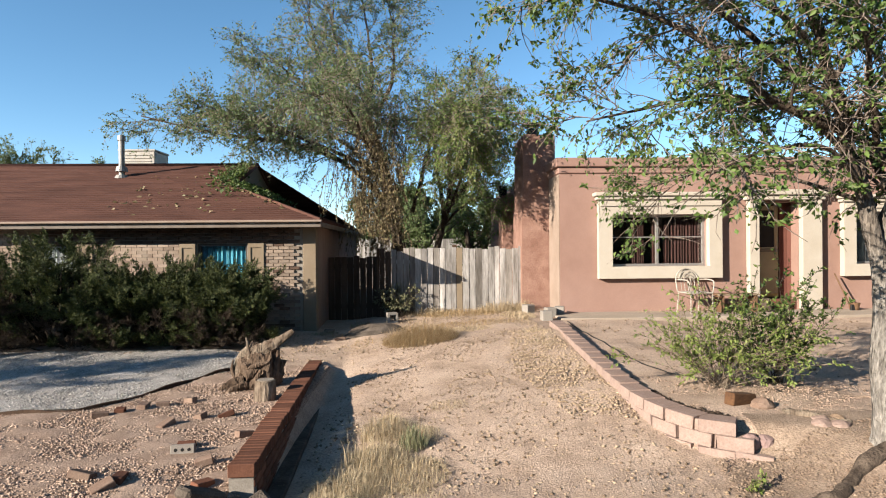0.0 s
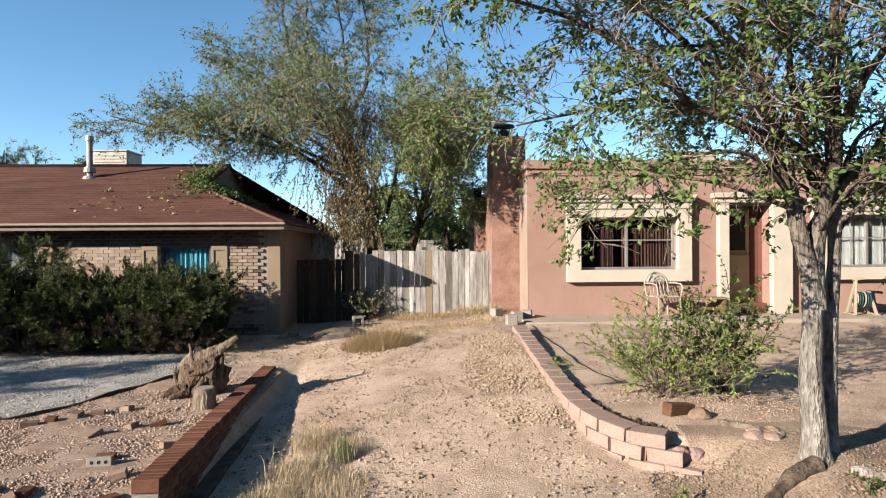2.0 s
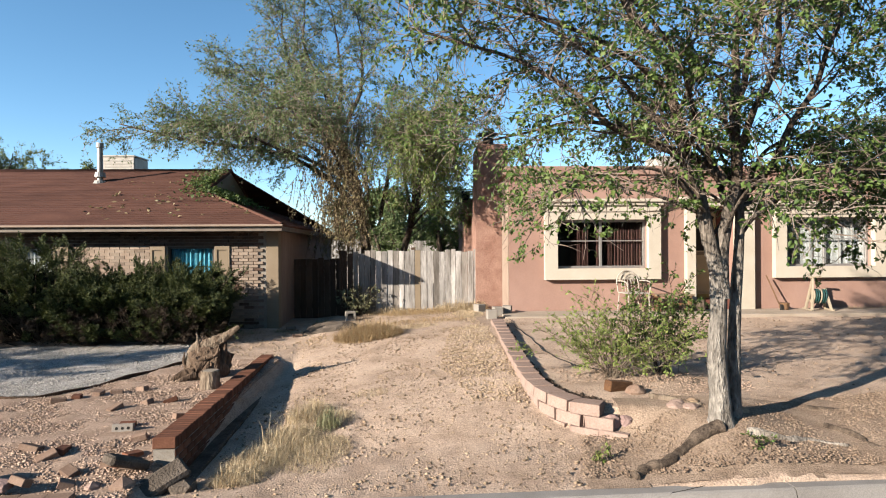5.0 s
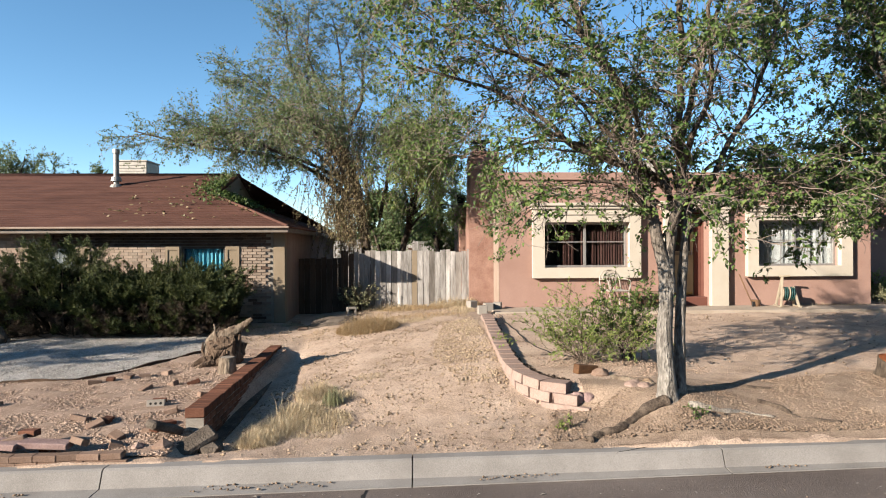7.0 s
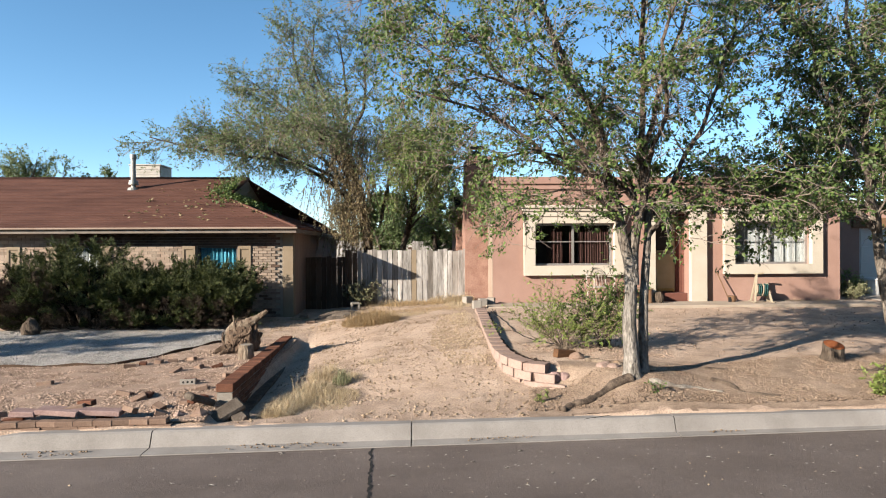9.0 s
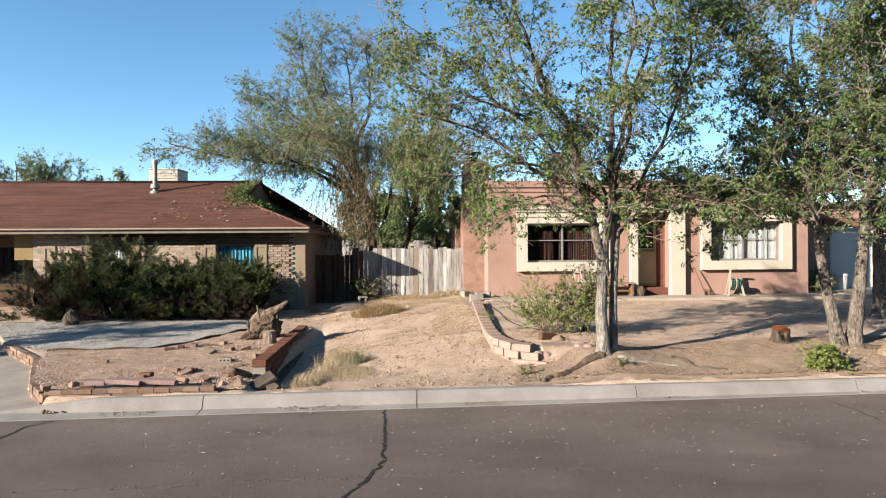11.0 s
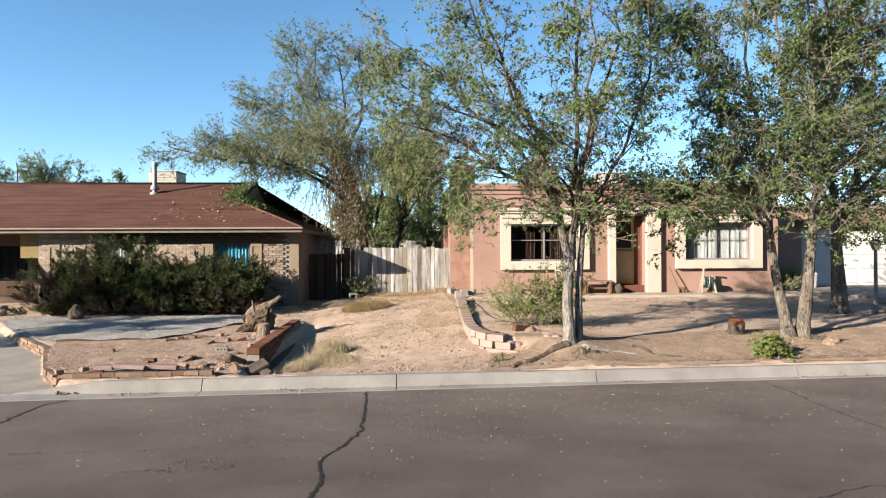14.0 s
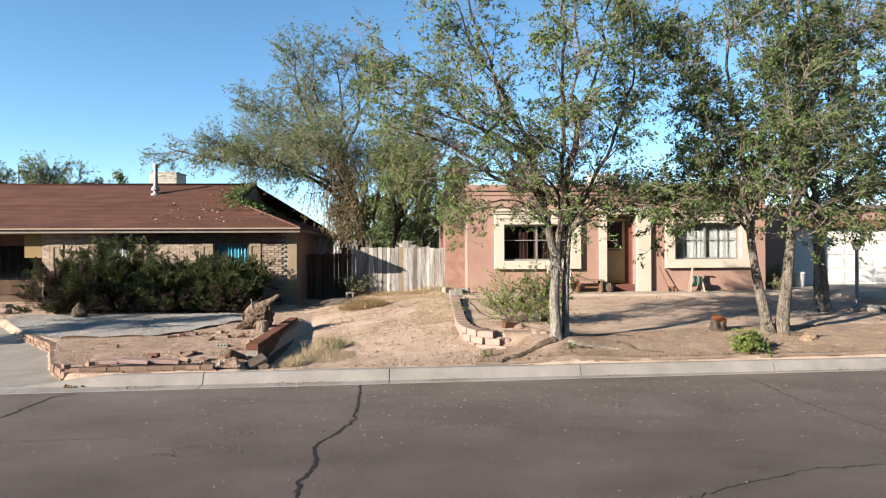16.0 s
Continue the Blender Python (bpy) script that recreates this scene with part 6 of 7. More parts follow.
shrub("green bush by the shaded corner of the garage", on(13.1, 13.6, -0.02), (0.55, 0.45), 0.75, 40, 35, SHRUB_LEAF, 0.05, 9)
shrub("olive bush against the end of the stucco house", on(12.5, 12.4, -0.02), (0.35, 0.3), 0.55, 26, 36, WEED, 0.05, 9)
shrub("green sucker shoots at the foot of the pale elm", on(3.92, 4.26, -0.01), (0.09, 0.07), 0.17, 9, 37, ELM, 0.035, 3)
shrub("bright yellow-green weed by the kerb", on(2.55, 4.35, -0.01), (0.03, 0.03), 0.2, 6, 38, SHRUB_LEAF, 0.035, 3)


def tuft(label, at, radius, height, count, seed, material, width=0.0045, lean=1.05, name="grass_tuft"):
    r = np.random.default_rng(seed)
    a, k = r.random(count) * 6.283, np.sqrt(r.random(count))
    X, Y = at[0] + np.cos(a) * k * radius[0], at[1] + np.sin(a) * k * radius[1]
    P = np.stack([X, Y, land(X, Y) - 0.005], 1)
    ob = blades(name, P, r.random(count) * 6.283, height * (0.35 + 0.75 * r.random(count)) * (1.1 - 0.65 * k * k), np.full(count, width) * (0.6 + 0.8 * r.random(count)), lean * r.random(count) * 1.6, material)
    return tagged(ob, label, "grass", "dry grass tufts", "stuff")


for i, (x, y, ra, rb, h, n) in enumerate([(-0.55, 4.75, 0.28, 0.35, 0.24, 1500), (-0.35, 5.3, 0.3, 0.35, 0.22, 1700), (-0.15, 5.0, 0.45, 0.4, 0.15, 2200), (0.0, 5.8, 0.25, 0.25, 0.16, 700), (-0.6, 4.35, 0.22, 0.22, 0.22, 1000), (-0.3, 6.0, 0.25, 0.3, 0.3, 1000), (-0.1, 4.6, 0.4, 0.25, 0.08, 900), (0.35, 6.6, 0.25, 0.2, 0.08, 260)]):
    tuft("dry straw grass tuft along the planter wall shadow", (x, y), (ra, rb), h, n, 50 + i, STRAW, 0.0035, 1.25)
tuft("grey green weed standing in dry grass", (-0.02, 5.6), (0.14, 0.13), 0.27, 200, 70, WEED, 0.008, 0.5)
tuft("tall pale grass stalks leaning out of the wall shadow", (-0.5, 5.2), (0.22, 0.55), 0.46, 70, 71, STRAW, 0.0045, 1.0)
tuft("rust coloured dry grass clump on the dirt", (0.05, 9.9), (0.62, 0.42), 0.42, 3600, 72, RUST_GRASS, 0.004, 1.3)
for i, (x, y, ra, rb, h, n) in enumerate([(0.9, 12.8, 0.9, 0.5, 0.2, 1100), (1.8, 13.2, 0.5, 0.5, 0.34, 800), (0.2, 13.4, 0.7, 0.4, 0.24, 800), (1.2, 11.2, 0.9, 0.4, 0.1, 700), (0.9, 10.5, 0.5, 0.3, 0.1, 420), (2.0, 11.9, 0.35, 0.7, 0.14, 500), (-1.3, 11.3, 0.6, 0.25, 0.08, 300), (1.9, 9.4, 0.25, 0.8, 0.07, 420), (2.3, 13.0, 0.25, 0.3, 0.35, 360), (-0.9, 10.2, 0.5, 0.4, 0.07, 240)]):
    tuft("sparse dry straw weeds on the dirt drive", (x, y), (ra, rb), h, int(n * 1.7), 80 + i, STRAW if i % 3 else RUST_GRASS)
for i, (x, y) in enumerate([(-1.8, 11.6), (-2.5, 11.4), (-1.2, 12.3), (-2.9, 11.5)]):
    tuft("short green weeds at the foot of the brick corner", (x, y), (0.25, 0.12), 0.16, 120, 100 + i, WEED)
for i, (x, y, n) in enumerate([(4.8, 12.0, 120), (10.7, 12.05, 260), (11.4, 12.0, 260), (5.8, 12.1, 160)]):
    tuft("dry weeds along the foot of the stucco wall", (x, y), (0.45, 0.1), 0.16, n, 110 + i, STRAW)

# dry hanging strands of the back elm
r9 = random.Random(77)
P, D, N, L, lines = [], [], [], [], []
for s in range(480):
    z = r9.uniform(3.0, 6.3) - 0.25 * abs(r9.gauss(0, 1))
    x, y = r9.gauss(-1.0, 0.34 + 0.1 * (z - 3)), r9.gauss(15.2, 0.5)
    ln = limb_line(r9, (x, y, z), (r9.gauss(0, 0.25), r9.gauss(0, 0.25), -1), r9.uniform(0.7, 1.9), 7, 0.12, -0.12)
    lines.append((ln, [0.006, 0.006, 0.005, 0.005, 0.004, 0.004, 0.003, 0.002], 3))
    for _ in range(34):
        q = r9.uniform(0, 7)
        i = min(int(q), 6)
        P.append(ln[i].lerp(ln[i + 1], q - i)), D.append(spread(r9, ln[i + 1] - ln[i], r9.uniform(0.3, 1.2))), N.append((r9.gauss(0, 1), r9.gauss(0, 1), 1)), L.append(r9.uniform(0.035, 0.075))
L = np.array(L)
inv = back_elm.matrix_basis.inverted()
a_ = tubes("hanging_growth", lines, BARK, back_elm, "dry hanging twigs")
b_ = tagged(leaf_mesh("dry_growth", P, D, N, L, L * 0.6, DRY_SEED, back_elm, "dry tan seed clusters"), kind="stuff")
for o in (a_, b_):
    o.matrix_parent_inverse = inv

# ---- far trees and the yards behind ----
def far_tree(label, base, height, width, seed, leaf=FAR_LEAF, size=0.16, n=5):
    r = random.Random(seed)
    tr = []
    for k in range(n):
        a = r.uniform(-1, 1)
        tr.append(([(0, 0, 0), (a * width * 0.12, r.uniform(-.3, .3), height * 0.3), (a * width * 0.3, r.uniform(-.5, .5), height * 0.62), (a * width * 0.45, r.uniform(-.5, .5), height * r.uniform(0.75, 0.95))], 0.14, 0.02))
    return tree("background_tree", label, base, tr, seed, BARK, leaf, size, boughs=11, twigs=6, reach=width * 0.28, per=6, droop=0.05, start=0.25, shoots=1)


far_tree("green tree behind the back fence", (1.2, 28.0, 0.5), 4.6, 5.0, 201)
far_tree("dark green tree behind the back fence", (-2.0, 29.0, 0.5), 4.8, 4.6, 202)
far_tree("dense green bush in the back yard", (1.9, 21.0, 0.5), 3.3, 3.4, 207, size=0.1)
far_tree("dense green bush by the back yard wall", (-0.2, 22.5, 0.5), 3.0, 3.2, 208, size=0.1)
far_tree("bushy green tree in the back yard", (3.6, 23.0, 0.5), 3.6, 3.2, 209, size=0.1)
far_tree("green tree in the neighbouring back yard", (5.0, 31.0, 0.5), 5.2, 4.6, 203)
far_tree("feathery green tree beyond the shingle roof", (-20.5, 30.0, 0.5), 6.9, 7.0, 214, PALE_LEAF, 0.11, n=10)
far_tree("feathery green tree beyond the shingle roof", (-17.3, 31.0, 0.5), 6.5, 5.0, 215, PALE_LEAF, 0.11, n=8)
far_tree("feathery green tree beyond the shingle roof", (-26.0, 31.0, 0.5), 6.5, 7.5, 205, PALE_LEAF, 0.11, n=7)
shed = thing("neighbour_house", "low tan house beyond the back yards", "house")
part("wall", box(-26, 26, 40, 46, 0.3, 2.9), TAN_PAINT, shed)
part("roof", box(-26.4, 26.4, 39.6, 46.4, 2.902, 3.2, 0.03), SHINGLE, shed)

# ---- on the roofs ----
pipe = thing("flue_pipe", "tall weathered metal flue pipe on the shingle roof", "pipe", (-7.22, 14.9, 3.86))
part("pipe", rod((0, 0, -0.05), (0, 0, 0.92), 0.07, 0.07, 14), GALV, pipe)
part("collar", rod((0, 0, 0.12), (0, 0, 0.24), 0.14, 0.12, 14), GALV, pipe)
part("flashing", rod((0, 0, -0.1), (0, 0, 0.03), 0.2, 0.13, 14), GALV, pipe)
part("cap", rod((0, 0, 0.88), (0, 0, 1.0), 0.095, 0.09, 14), GALV, pipe)


def swamp_cooler(label, at, w, d, h):
    c = thing("evaporative_cooler", label, "cooler", at, group="evaporative coolers")
    part("cabinet", box(-w / 2, w / 2, -d / 2, d / 2, 0, h, 0.02), COOLER_PAINT, c)
    part("lid", box(-w / 2 - 0.02, w / 2 + 0.02, -d / 2 - 0.02, d / 2 + 0.02, h + 0.002, h + 0.05, 0.01), COOLER_PAINT, c)
    for k in range(9):
        z = 0.12 + k * (h - 0.24) / 8
        part("louvre", box(-w / 2 + 0.1, w / 2 - 0.1, -d / 2 - 0.018, -d / 2 - 0.002, z, z + 0.03, 0.003), COOLER_PAINT, c)
    return c


swamp_cooler("pale boxy evaporative cooler behind the roof ridge", (-7.9, 17.6, 3.9), 1.0, 0.9, 0.95)
swamp_cooler("pale evaporative cooler on the flat roof", (8.3, 16.5, 3.5), 1.0, 0.9, 1.15)
vent = thing("roof_vent", "low tan roof vent on the ridge", "vent", (-10.3, 16.5, 4.12))
part("dome", box(-0.24, 0.24, -0.16, 0.16, 0.0, 0.2, 0.06), COOLER_PAINT, vent)

# fallen leaves and twigs on the roof corner
r5 = np.random.default_rng(5)
n = 2600
X = GX + 0.28 + r5.normal(0, 0.33, n) - 0.1
Yv = gy + 0.75 + r5.normal(0, 0.55, n)
Zr = np.where(Yv < EY + (EX - X), EZ + (Yv - EY) * SL, EZ + (EX - X) * SL)
Zr = np.where(X < GX, EZ + (Yv - EY) * SL, Zr)
Ls = 0.05 + 0.05 * r5.random(n)
tagged(leaf_mesh("leaf_litter", np.stack([X, Yv, Zr + 0.03 + 0.16 * r5.random(n)], 1), r5.normal(size=(n, 3)), r5.normal(size=(n, 3)), Ls, Ls * 0.6, ELM_DARK), "dusty leaves and twigs heaped on the roof corner", "leaf litter", kind="stuff")

n = 130
X = r5.uniform(GX - 2.2, GX + 1.6, n)
Yv = np.clip(EY + r5.uniform(0.3, 3.2, n), EY + 0.2, None)
Yv = np.minimum(Yv, EY + np.maximum(EX - X, 0.3) - 0.1)
Ls = 0.06 + 0.07 * r5.random(n)
tagged(leaf_mesh("leaf_litter", np.stack([X, Yv, EZ + (Yv - EY) * SL + 0.03], 1), r5.normal(size=(n, 3)) * [1, 1, 0.3], r5.normal(size=(n, 3)), Ls, Ls * 0.6, DRY_SEED), "dry leaves scattered over the shingles", "leaf litter", kind="stuff")

# ---- things along the stucco house ----
reel = thing("hose_reel", "tan plastic hose reel with a coiled dark teal hose", "hose reel", (9.62, 11.8, 0.70), -16)
for s, top_z in ((-1, 0.70), (1, 0.46)):
    for f in (-0.2, 0.2):
        part("side_frame", box(-0.022, 0.022, -0.035, 0.035, 0, (Vector((0, f, top_z))).length, 0.006), TAN_PLASTIC, reel, at=Matrix.Translation((s * 0.19, f, 0.0)) @ Matrix.Rotation(math.atan2(f, top_z), 4, "X") @ Matrix.Rotation(-s * 0.12, 4, "Y"))
part("handle", rod((-0.16, 0.0, 0.70), (0.06, 0.0, 0.72), 0.024, None, 8), TAN_PLASTIC, reel)
part("foot", box(-0.24, -0.19, -0.24, 0.24, 0, 0.03, 0.006), TAN_PLASTIC, reel)
part("foot", box(0.19, 0.24, -0.24, 0.24, 0, 0.03, 0.006), TAN_PLASTIC, reel)
part("drum", rod((-0.13, 0, 0.3), (0.13, 0, 0.3), 0.10, None, 16), BLACK_RUBBER, reel)
for k in range(6):
    x = -0.115 + k * 0.046
    loop = [Vector((x + 0.012 * math.sin(a), (0.15 - 0.008 * (k % 3)) * math.cos(a), 0.3 + 0.15 * math.sin(a))) for a in np.linspace(0, 2 * math.pi, 25)]
    tubes("hose_loop", [(loop, [0.015] * 25, 6)], TEAL if k % 3 else TAN_PLASTIC, reel)

CHAIR_PAINT = surface("chipped_white_paint", (0.367, 0.315, 0.253), (0.542, 0.498, 0.437), 14, 60, 0.3, 0.7)
chair = thing("patio_chair", "white scrolled metal patio armchair before the window", "chair", (5.55, 11.75, 0.70), 8)
rr = 0.013
part("seat", box(-0.25, 0.25, -0.22, 0.24, 0.40, 0.425, 0.008), CHAIR_PAINT, chair)
for x in (-0.24, 0.24):
    part("leg", rod((x, -0.22, 0), (x * 0.95, -0.2, 0.41), rr, None, 6), CHAIR_PAINT, chair)
    part("leg", rod((x, 0.28, 0), (x * 0.95, 0.22, 0.41), rr, None, 6), CHAIR_PAINT, chair)
    tubes("armrest", [(smooth_line([(x * 1.05, 0.24, 0.66), (x * 1.12, 0.0, 0.67), (x * 1.12, -0.2, 0.63), (x, -0.21, 0.42)], 5), [rr] * 16, 6)], CHAIR_PAINT, chair)
arch = [Vector((0.25 * math.cos(a), 0.24 + 0.1 * (0.5 + 0.5 * math.sin(a)), 0.62 + 0.26 * math.sin(a))) for a in np.linspace(math.pi, 0, 17)]
backline = [Vector((-0.25, 0.23, 0.42))] + arch + [Vector((0.25, 0.23, 0.42))]
tubes("back_frame", [(backline, [rr] * len(backline), 6)], CHAIR_PAINT, chair)
for k, q in enumerate((0.07, 0.125, 0.18)):
    tubes("back_scroll", [([Vector((q * math.cos(a), 0.30, 0.64 + q * 1.1 * math.sin(a))) for a in np.linspace(math.pi, 0, 13)], [0.008] * 13, 5)], CHAIR_PAINT, chair)
for q in (-0.15, -0.075, 0.0, 0.075, 0.15):
    part("back_rod", rod((q, 0.235, 0.425), (q, 0.29, 0.68), 0.007, None, 5), CHAIR_PAINT, chair)

bench = thing("garden_bench", "low weathered wooden bench by the entrance", "bench", (6.45, 11.9, 0.70))
for k in range(3):
    part("seat_slat", box(-0.42, 0.42, -0.17 + k * 0.115, -0.065 + k * 0.115, 0.34, 0.37, 0.005), OLD_WOOD if k else TAN_PAINT, bench)
for x in (-0.34, 0.34):
    part("leg", box(x - 0.03, x + 0.03, -0.15, 0.15, 0, 0.338, 0.006), OLD_WOOD, bench)
part("stretcher", box(-0.31, 0.31, -0.02, 0.02, 0.12, 0.17, 0.004), OLD_WOOD, bench)
tagged(chunk("stone", "dark rounded stone by the entrance pilaster", (7.05, 11.85, 0.83), 0.14, 4, BARK, squash=(0.9, 0.8, 1.1), category="stone"))
pot = thing("hand_tool", "old hand tools and a pot leaning by the wall", "tools", (8.75, 12.0, 0.70))
part("handle", rod((-0.12, 0.08, 0.75), (0.12, -0.1, 0.0), 0.014, None, 6), OLD_WOOD, pot)
part("pot", rod((0.2, -0.05, 0.0), (0.2, -0.05, 0.15), 0.08, 0.11, 12), OLD_WOOD, pot)
part("blade", box(0.08, 0.16, -0.13, -0.09, 0.0, 0.12, 0.006), IRON, pot)
bin_ = thing("white_bin", "white plastic bin by the shaded garage corner", "bin", (13.9, 13.7, 0.62))
part("bin_body", rod((0, 0, 0), (0, 0, 0.5), 0.2, 0.24, 14), WHITE_PAINT, bin_)
part("bin_lid", rod((0, 0, 0.502), (0, 0, 0.56), 0.255, 0.22, 14), WHITE_PAINT, bin_)

lamp = thing("post_lamp", "grey post lamp with a dark lantern head", "lamp", on(11.75, 8.2, -0.02))
part("post", rod((0, 0, 0), (0, 0, 1.42), 0.042, 0.036, 12), plain("grey_paint", (0.20, 0.20, 0.23), 0.6), lamp)
part("lantern", rod((0, 0, 1.42), (0, 0, 1.6), 0.06, 0.125, 8), GALV, lamp)
part("lantern_cap", rod((0, 0, 1.602), (0, 0, 1.68), 0.15, 0.05, 8), IRON, lamp)
for x, y, s in ((11.62, 8.02, 0.15), (11.95, 7.95, 0.17), (12.3, 8.1, 0.13), (12.15, 7.7, 0.1)):
    chunk("stone", "pale rounded stone at the foot of the post lamp", on(x, y, s * 0.3), s, int(x * 10), CONCRETE, category="stone", group="stones by the lamp", squash=(1.2, 1, 0.65))

# ---- along the verge ----
cut = thing("cut_stump", "low tree stump with a fresh orange cut face", "stump", on(7.05, 5.6, -0.02))
bm = bmesh.new()
rings = []
for z, q in ((0.0, 0.24), (0.04, 0.18), (0.10, 0.15), (0.17, 0.14), (0.26, 0.138)):
    rings.append([bm.verts.new((math.cos(a) * q * (1 + 0.22 * noise.noise((math.cos(a) * 1.6, math.sin(a) * 1.6, 5)) * (1.6 if z < 0.1 else 0.6)) + 0.12 * z, math.sin(a) * q * (1 + 0.1 * noise.noise((math.cos(a) * 2, math.sin(a) * 2, 9))), z + (0.05 * math.sin(a) if z > 0.25 else 0))) for a in [k * math.tau / 22 for k in range(22)]])
for u, w in zip(rings, rings[1:]):
    for k in range(22):
        bm.faces.new((u[k], u[(k + 1) % 22], w[(k + 1) % 22], w[k]))
bm.faces.new(rings[-1])
part("bark", bm, BARK, cut, smooth=True)
bm = bmesh.new()
bm.faces.new([bm.verts.new((v[0] * 0.93 + 0.003, v[1] * 0.93, v[2] + 0.004)) for v in [(math.cos(a) * 0.138 + 0.0312, math.sin(a) * 0.138, 0.26 + 0.05 * math.sin(a)) for a in [k * math.tau / 22 for k in range(22)]]])
bmesh.ops.solidify(bm, geom=bm.faces[:], thickness=0.012)
part("cut_face", bm, FRESH_CUT, cut, "fresh orange cut face")


def ground_root(label, way, r0, r1, mat, name="surface_root"):
    ln = smooth_line([(x, y, 0) for x, y in way], 7)
    n = len(ln)
    pts = [Vector((p.x + rnd.gauss(0, 0.003), p.y + rnd.gauss(0, 0.003), float(land(p.x, p.y)) + 0.2 * r0 + 0.02 + 0.012 * math.sin(i * 0.35))) for i, p in enumerate(ln)]
    ob = tubes(name, [(pts, [(r0 + (r1 - r0) * i / (n - 1)) * (1 + 0.45 * noise.noise((i * 0.4, r0 * 90, 0)) + 0.08 * noise.noise((i * 1.3, r0 * 50, 4))) for i in range(n)], 9)], mat)
    return tagged(ob, label, "root")


ground_root("thick grey surface root running from the pale elm to the kerb", [(3.7, 4.5), (3.46, 4.42), (3.22, 4.28), (3.02, 4.14), (2.88, 4.12), (2.72, 3.99)], 0.062, 0.045, ROOT_BARK)
ground_root("thin surface root beside the pale elm", [(3.9, 4.42), (4.2, 4.35), (4.5, 4.42), (4.8, 4.36)], 0.05, 0.015, BARK_PALE)
ground_root("dark gnarled branch lying on the verge", [(4.85, 4.75), (5.0, 4.55), (5.05, 4.38), (5.2, 4.28), (5.45, 4.25)], 0.045, 0.018, ROOT_BARK, "fallen_branch")
ground_root("short dark branch lying on the dirt", [(4.95, 5.2), (5.15, 5.15), (5.4, 5.2)], 0.035, 0.012, ROOT_BARK, "fallen_branch")
ground_root("pale driftwood branch beside the shrub", [(3.35, 5.3), (3.55, 5.2), (3.78, 5.02)], 0.045, 0.03, DEAD_WOOD, "fallen_branch")
ground_root("pale root at the foot of the double elm", [(7.5, 5.1), (7.2, 5.0), (6.95, 5.05)], 0.05, 0.02, BARK)
ground_root("dark root at the foot of the double elm", [(8.1, 5.1), (8.4, 4.95), (8.8, 5.0)], 0.06, 0.02, BARK)
for x, y, s, m, lb in ((3.5, 4.98, 0.085, PINK_BLOCK, "rounded mauve stone by the pale elm"), (3.63, 4.95, 0.085, PINK_BLOCK, "rounded mauve stone by the pale elm"), (3.58, 5.12, 0.07, PINK_BLOCK, "rounded tan stone by the pale elm"), (3.3, 5.55, 0.1, BUFF_BRICK, "red brown stone under the shrub"), (3.75, 5.15, 0.06, CLOD, "small tan stone by the pale elm"), (4.05, 4.85, 0.09, CLOD, "brown stone by the pale elm"), (8.35, 4.9, 0.13, CLOD, "dark stone at the foot of the double elm"), (8.2, 4.75, 0.1, CLOD, "dark stone at the foot of the double elm")):
    chunk("stone", lb, on(x, y, s * 0.25), s, int(x * 37 + y * 11), m, category="stone", group="stones by the elms", squash=(1.15, 0.9, 0.75))
tagged(part("meter_slab", box(5.55, 6.75, 4.08, 4.42, 0.1, 0.205, 0.012), CONCRETE), "flat concrete slab set in the verge", "slab")
cb = brick_mesh("block", 0.2, 0.2, 0.19, CONCRETE, 0.012)
for x, y, up, a in ((2.62, 11.75, 0.08, 10), (2.85, 11.95, 0.08, -15), (2.42, 11.15, 0.08, 4), (2.3, 12.4, 0.08, 30)):
    tagged(put("concrete_block", cb, None, pose(*on(x, y, up), 0, 0, a)), "pale concrete block by the corner of the stucco house", "block", "concrete blocks")
hb2 = thing("hollow_block", "hollow grey concrete block standing on the dirt", "block", on(-0.52, 12.1, 0.0), 15)
part("shell", wall_with_holes(-0.1, 0.1, 0, 0.2, -0.1, 0.1, [(-0.065, 0.065, 0.035, 0.165)]), CONCRETE, hb2)
for x, y, a in ((-1.05, 11.2, 10), (-0.9, 11.32, 40), (-1.4, 10.9, 5), (-0.1, 10.9, 70), (-1.75, 11.9, 0)):
    tagged(put("loose_brick", BS, None, pose(*on(x, y, 0.03), 0, 0, a)), "old buff brick lying on the dirt", "brick", "loose bricks")
chunk("dirt_mound", "low mound of grey dirt between the two houses", (-0.75, 11.25, 0.42), 0.42, 21, RUBBLE, category="rubble", squash=(1.5, 0.85, 0.5), detail=4)
for x, y in ((-9.3, 10.6), (-9.8, 10.9), (-10.3, 10.3)):
    chunk("stone", "tan rock on the dirt before the porch", on(x, y, 0.06), 0.16, int(-x * 9), PINK_BLOCK, category="stone", group="porch rocks", squash=(1.4, 1, 0.7))
chunk("stone", "dark rough stone on the white gravel", on(-6.9, 9.75, 0.12), 0.2, 12, BARK, category="stone", squash=(0.9, 0.8, 1.2))
ground_root("bleached branch lying by the porch", [(-10.3, 12.1), (-9.9, 12.0), (-9.6, 11.9)], 0.06, 0.03, DEAD_WOOD, "fallen_branch")

# ---- cracks and joints of the road ----

crack([(0.58, 3.35), (0.6, 3.1), (0.67, 1.79), (0.68, 1.37), (0.5, 0.83), (0.38, 0.48), (0.46, 0.18), (0.48, -0.07), (0.42, -0.4), (0.5, -1.2), (0.4, -2.6), (0.46, -6.0)], 0.045, 1)
crack([(-3.36, 3.12), (-3.42, 3.0), (-3.5, 2.89), (-3.47, 2.05), (-3.5, 1.53), (-3.55, 0.4), (-3.48, -2.0), (-3.5, -6.2)], 0.045, 2)
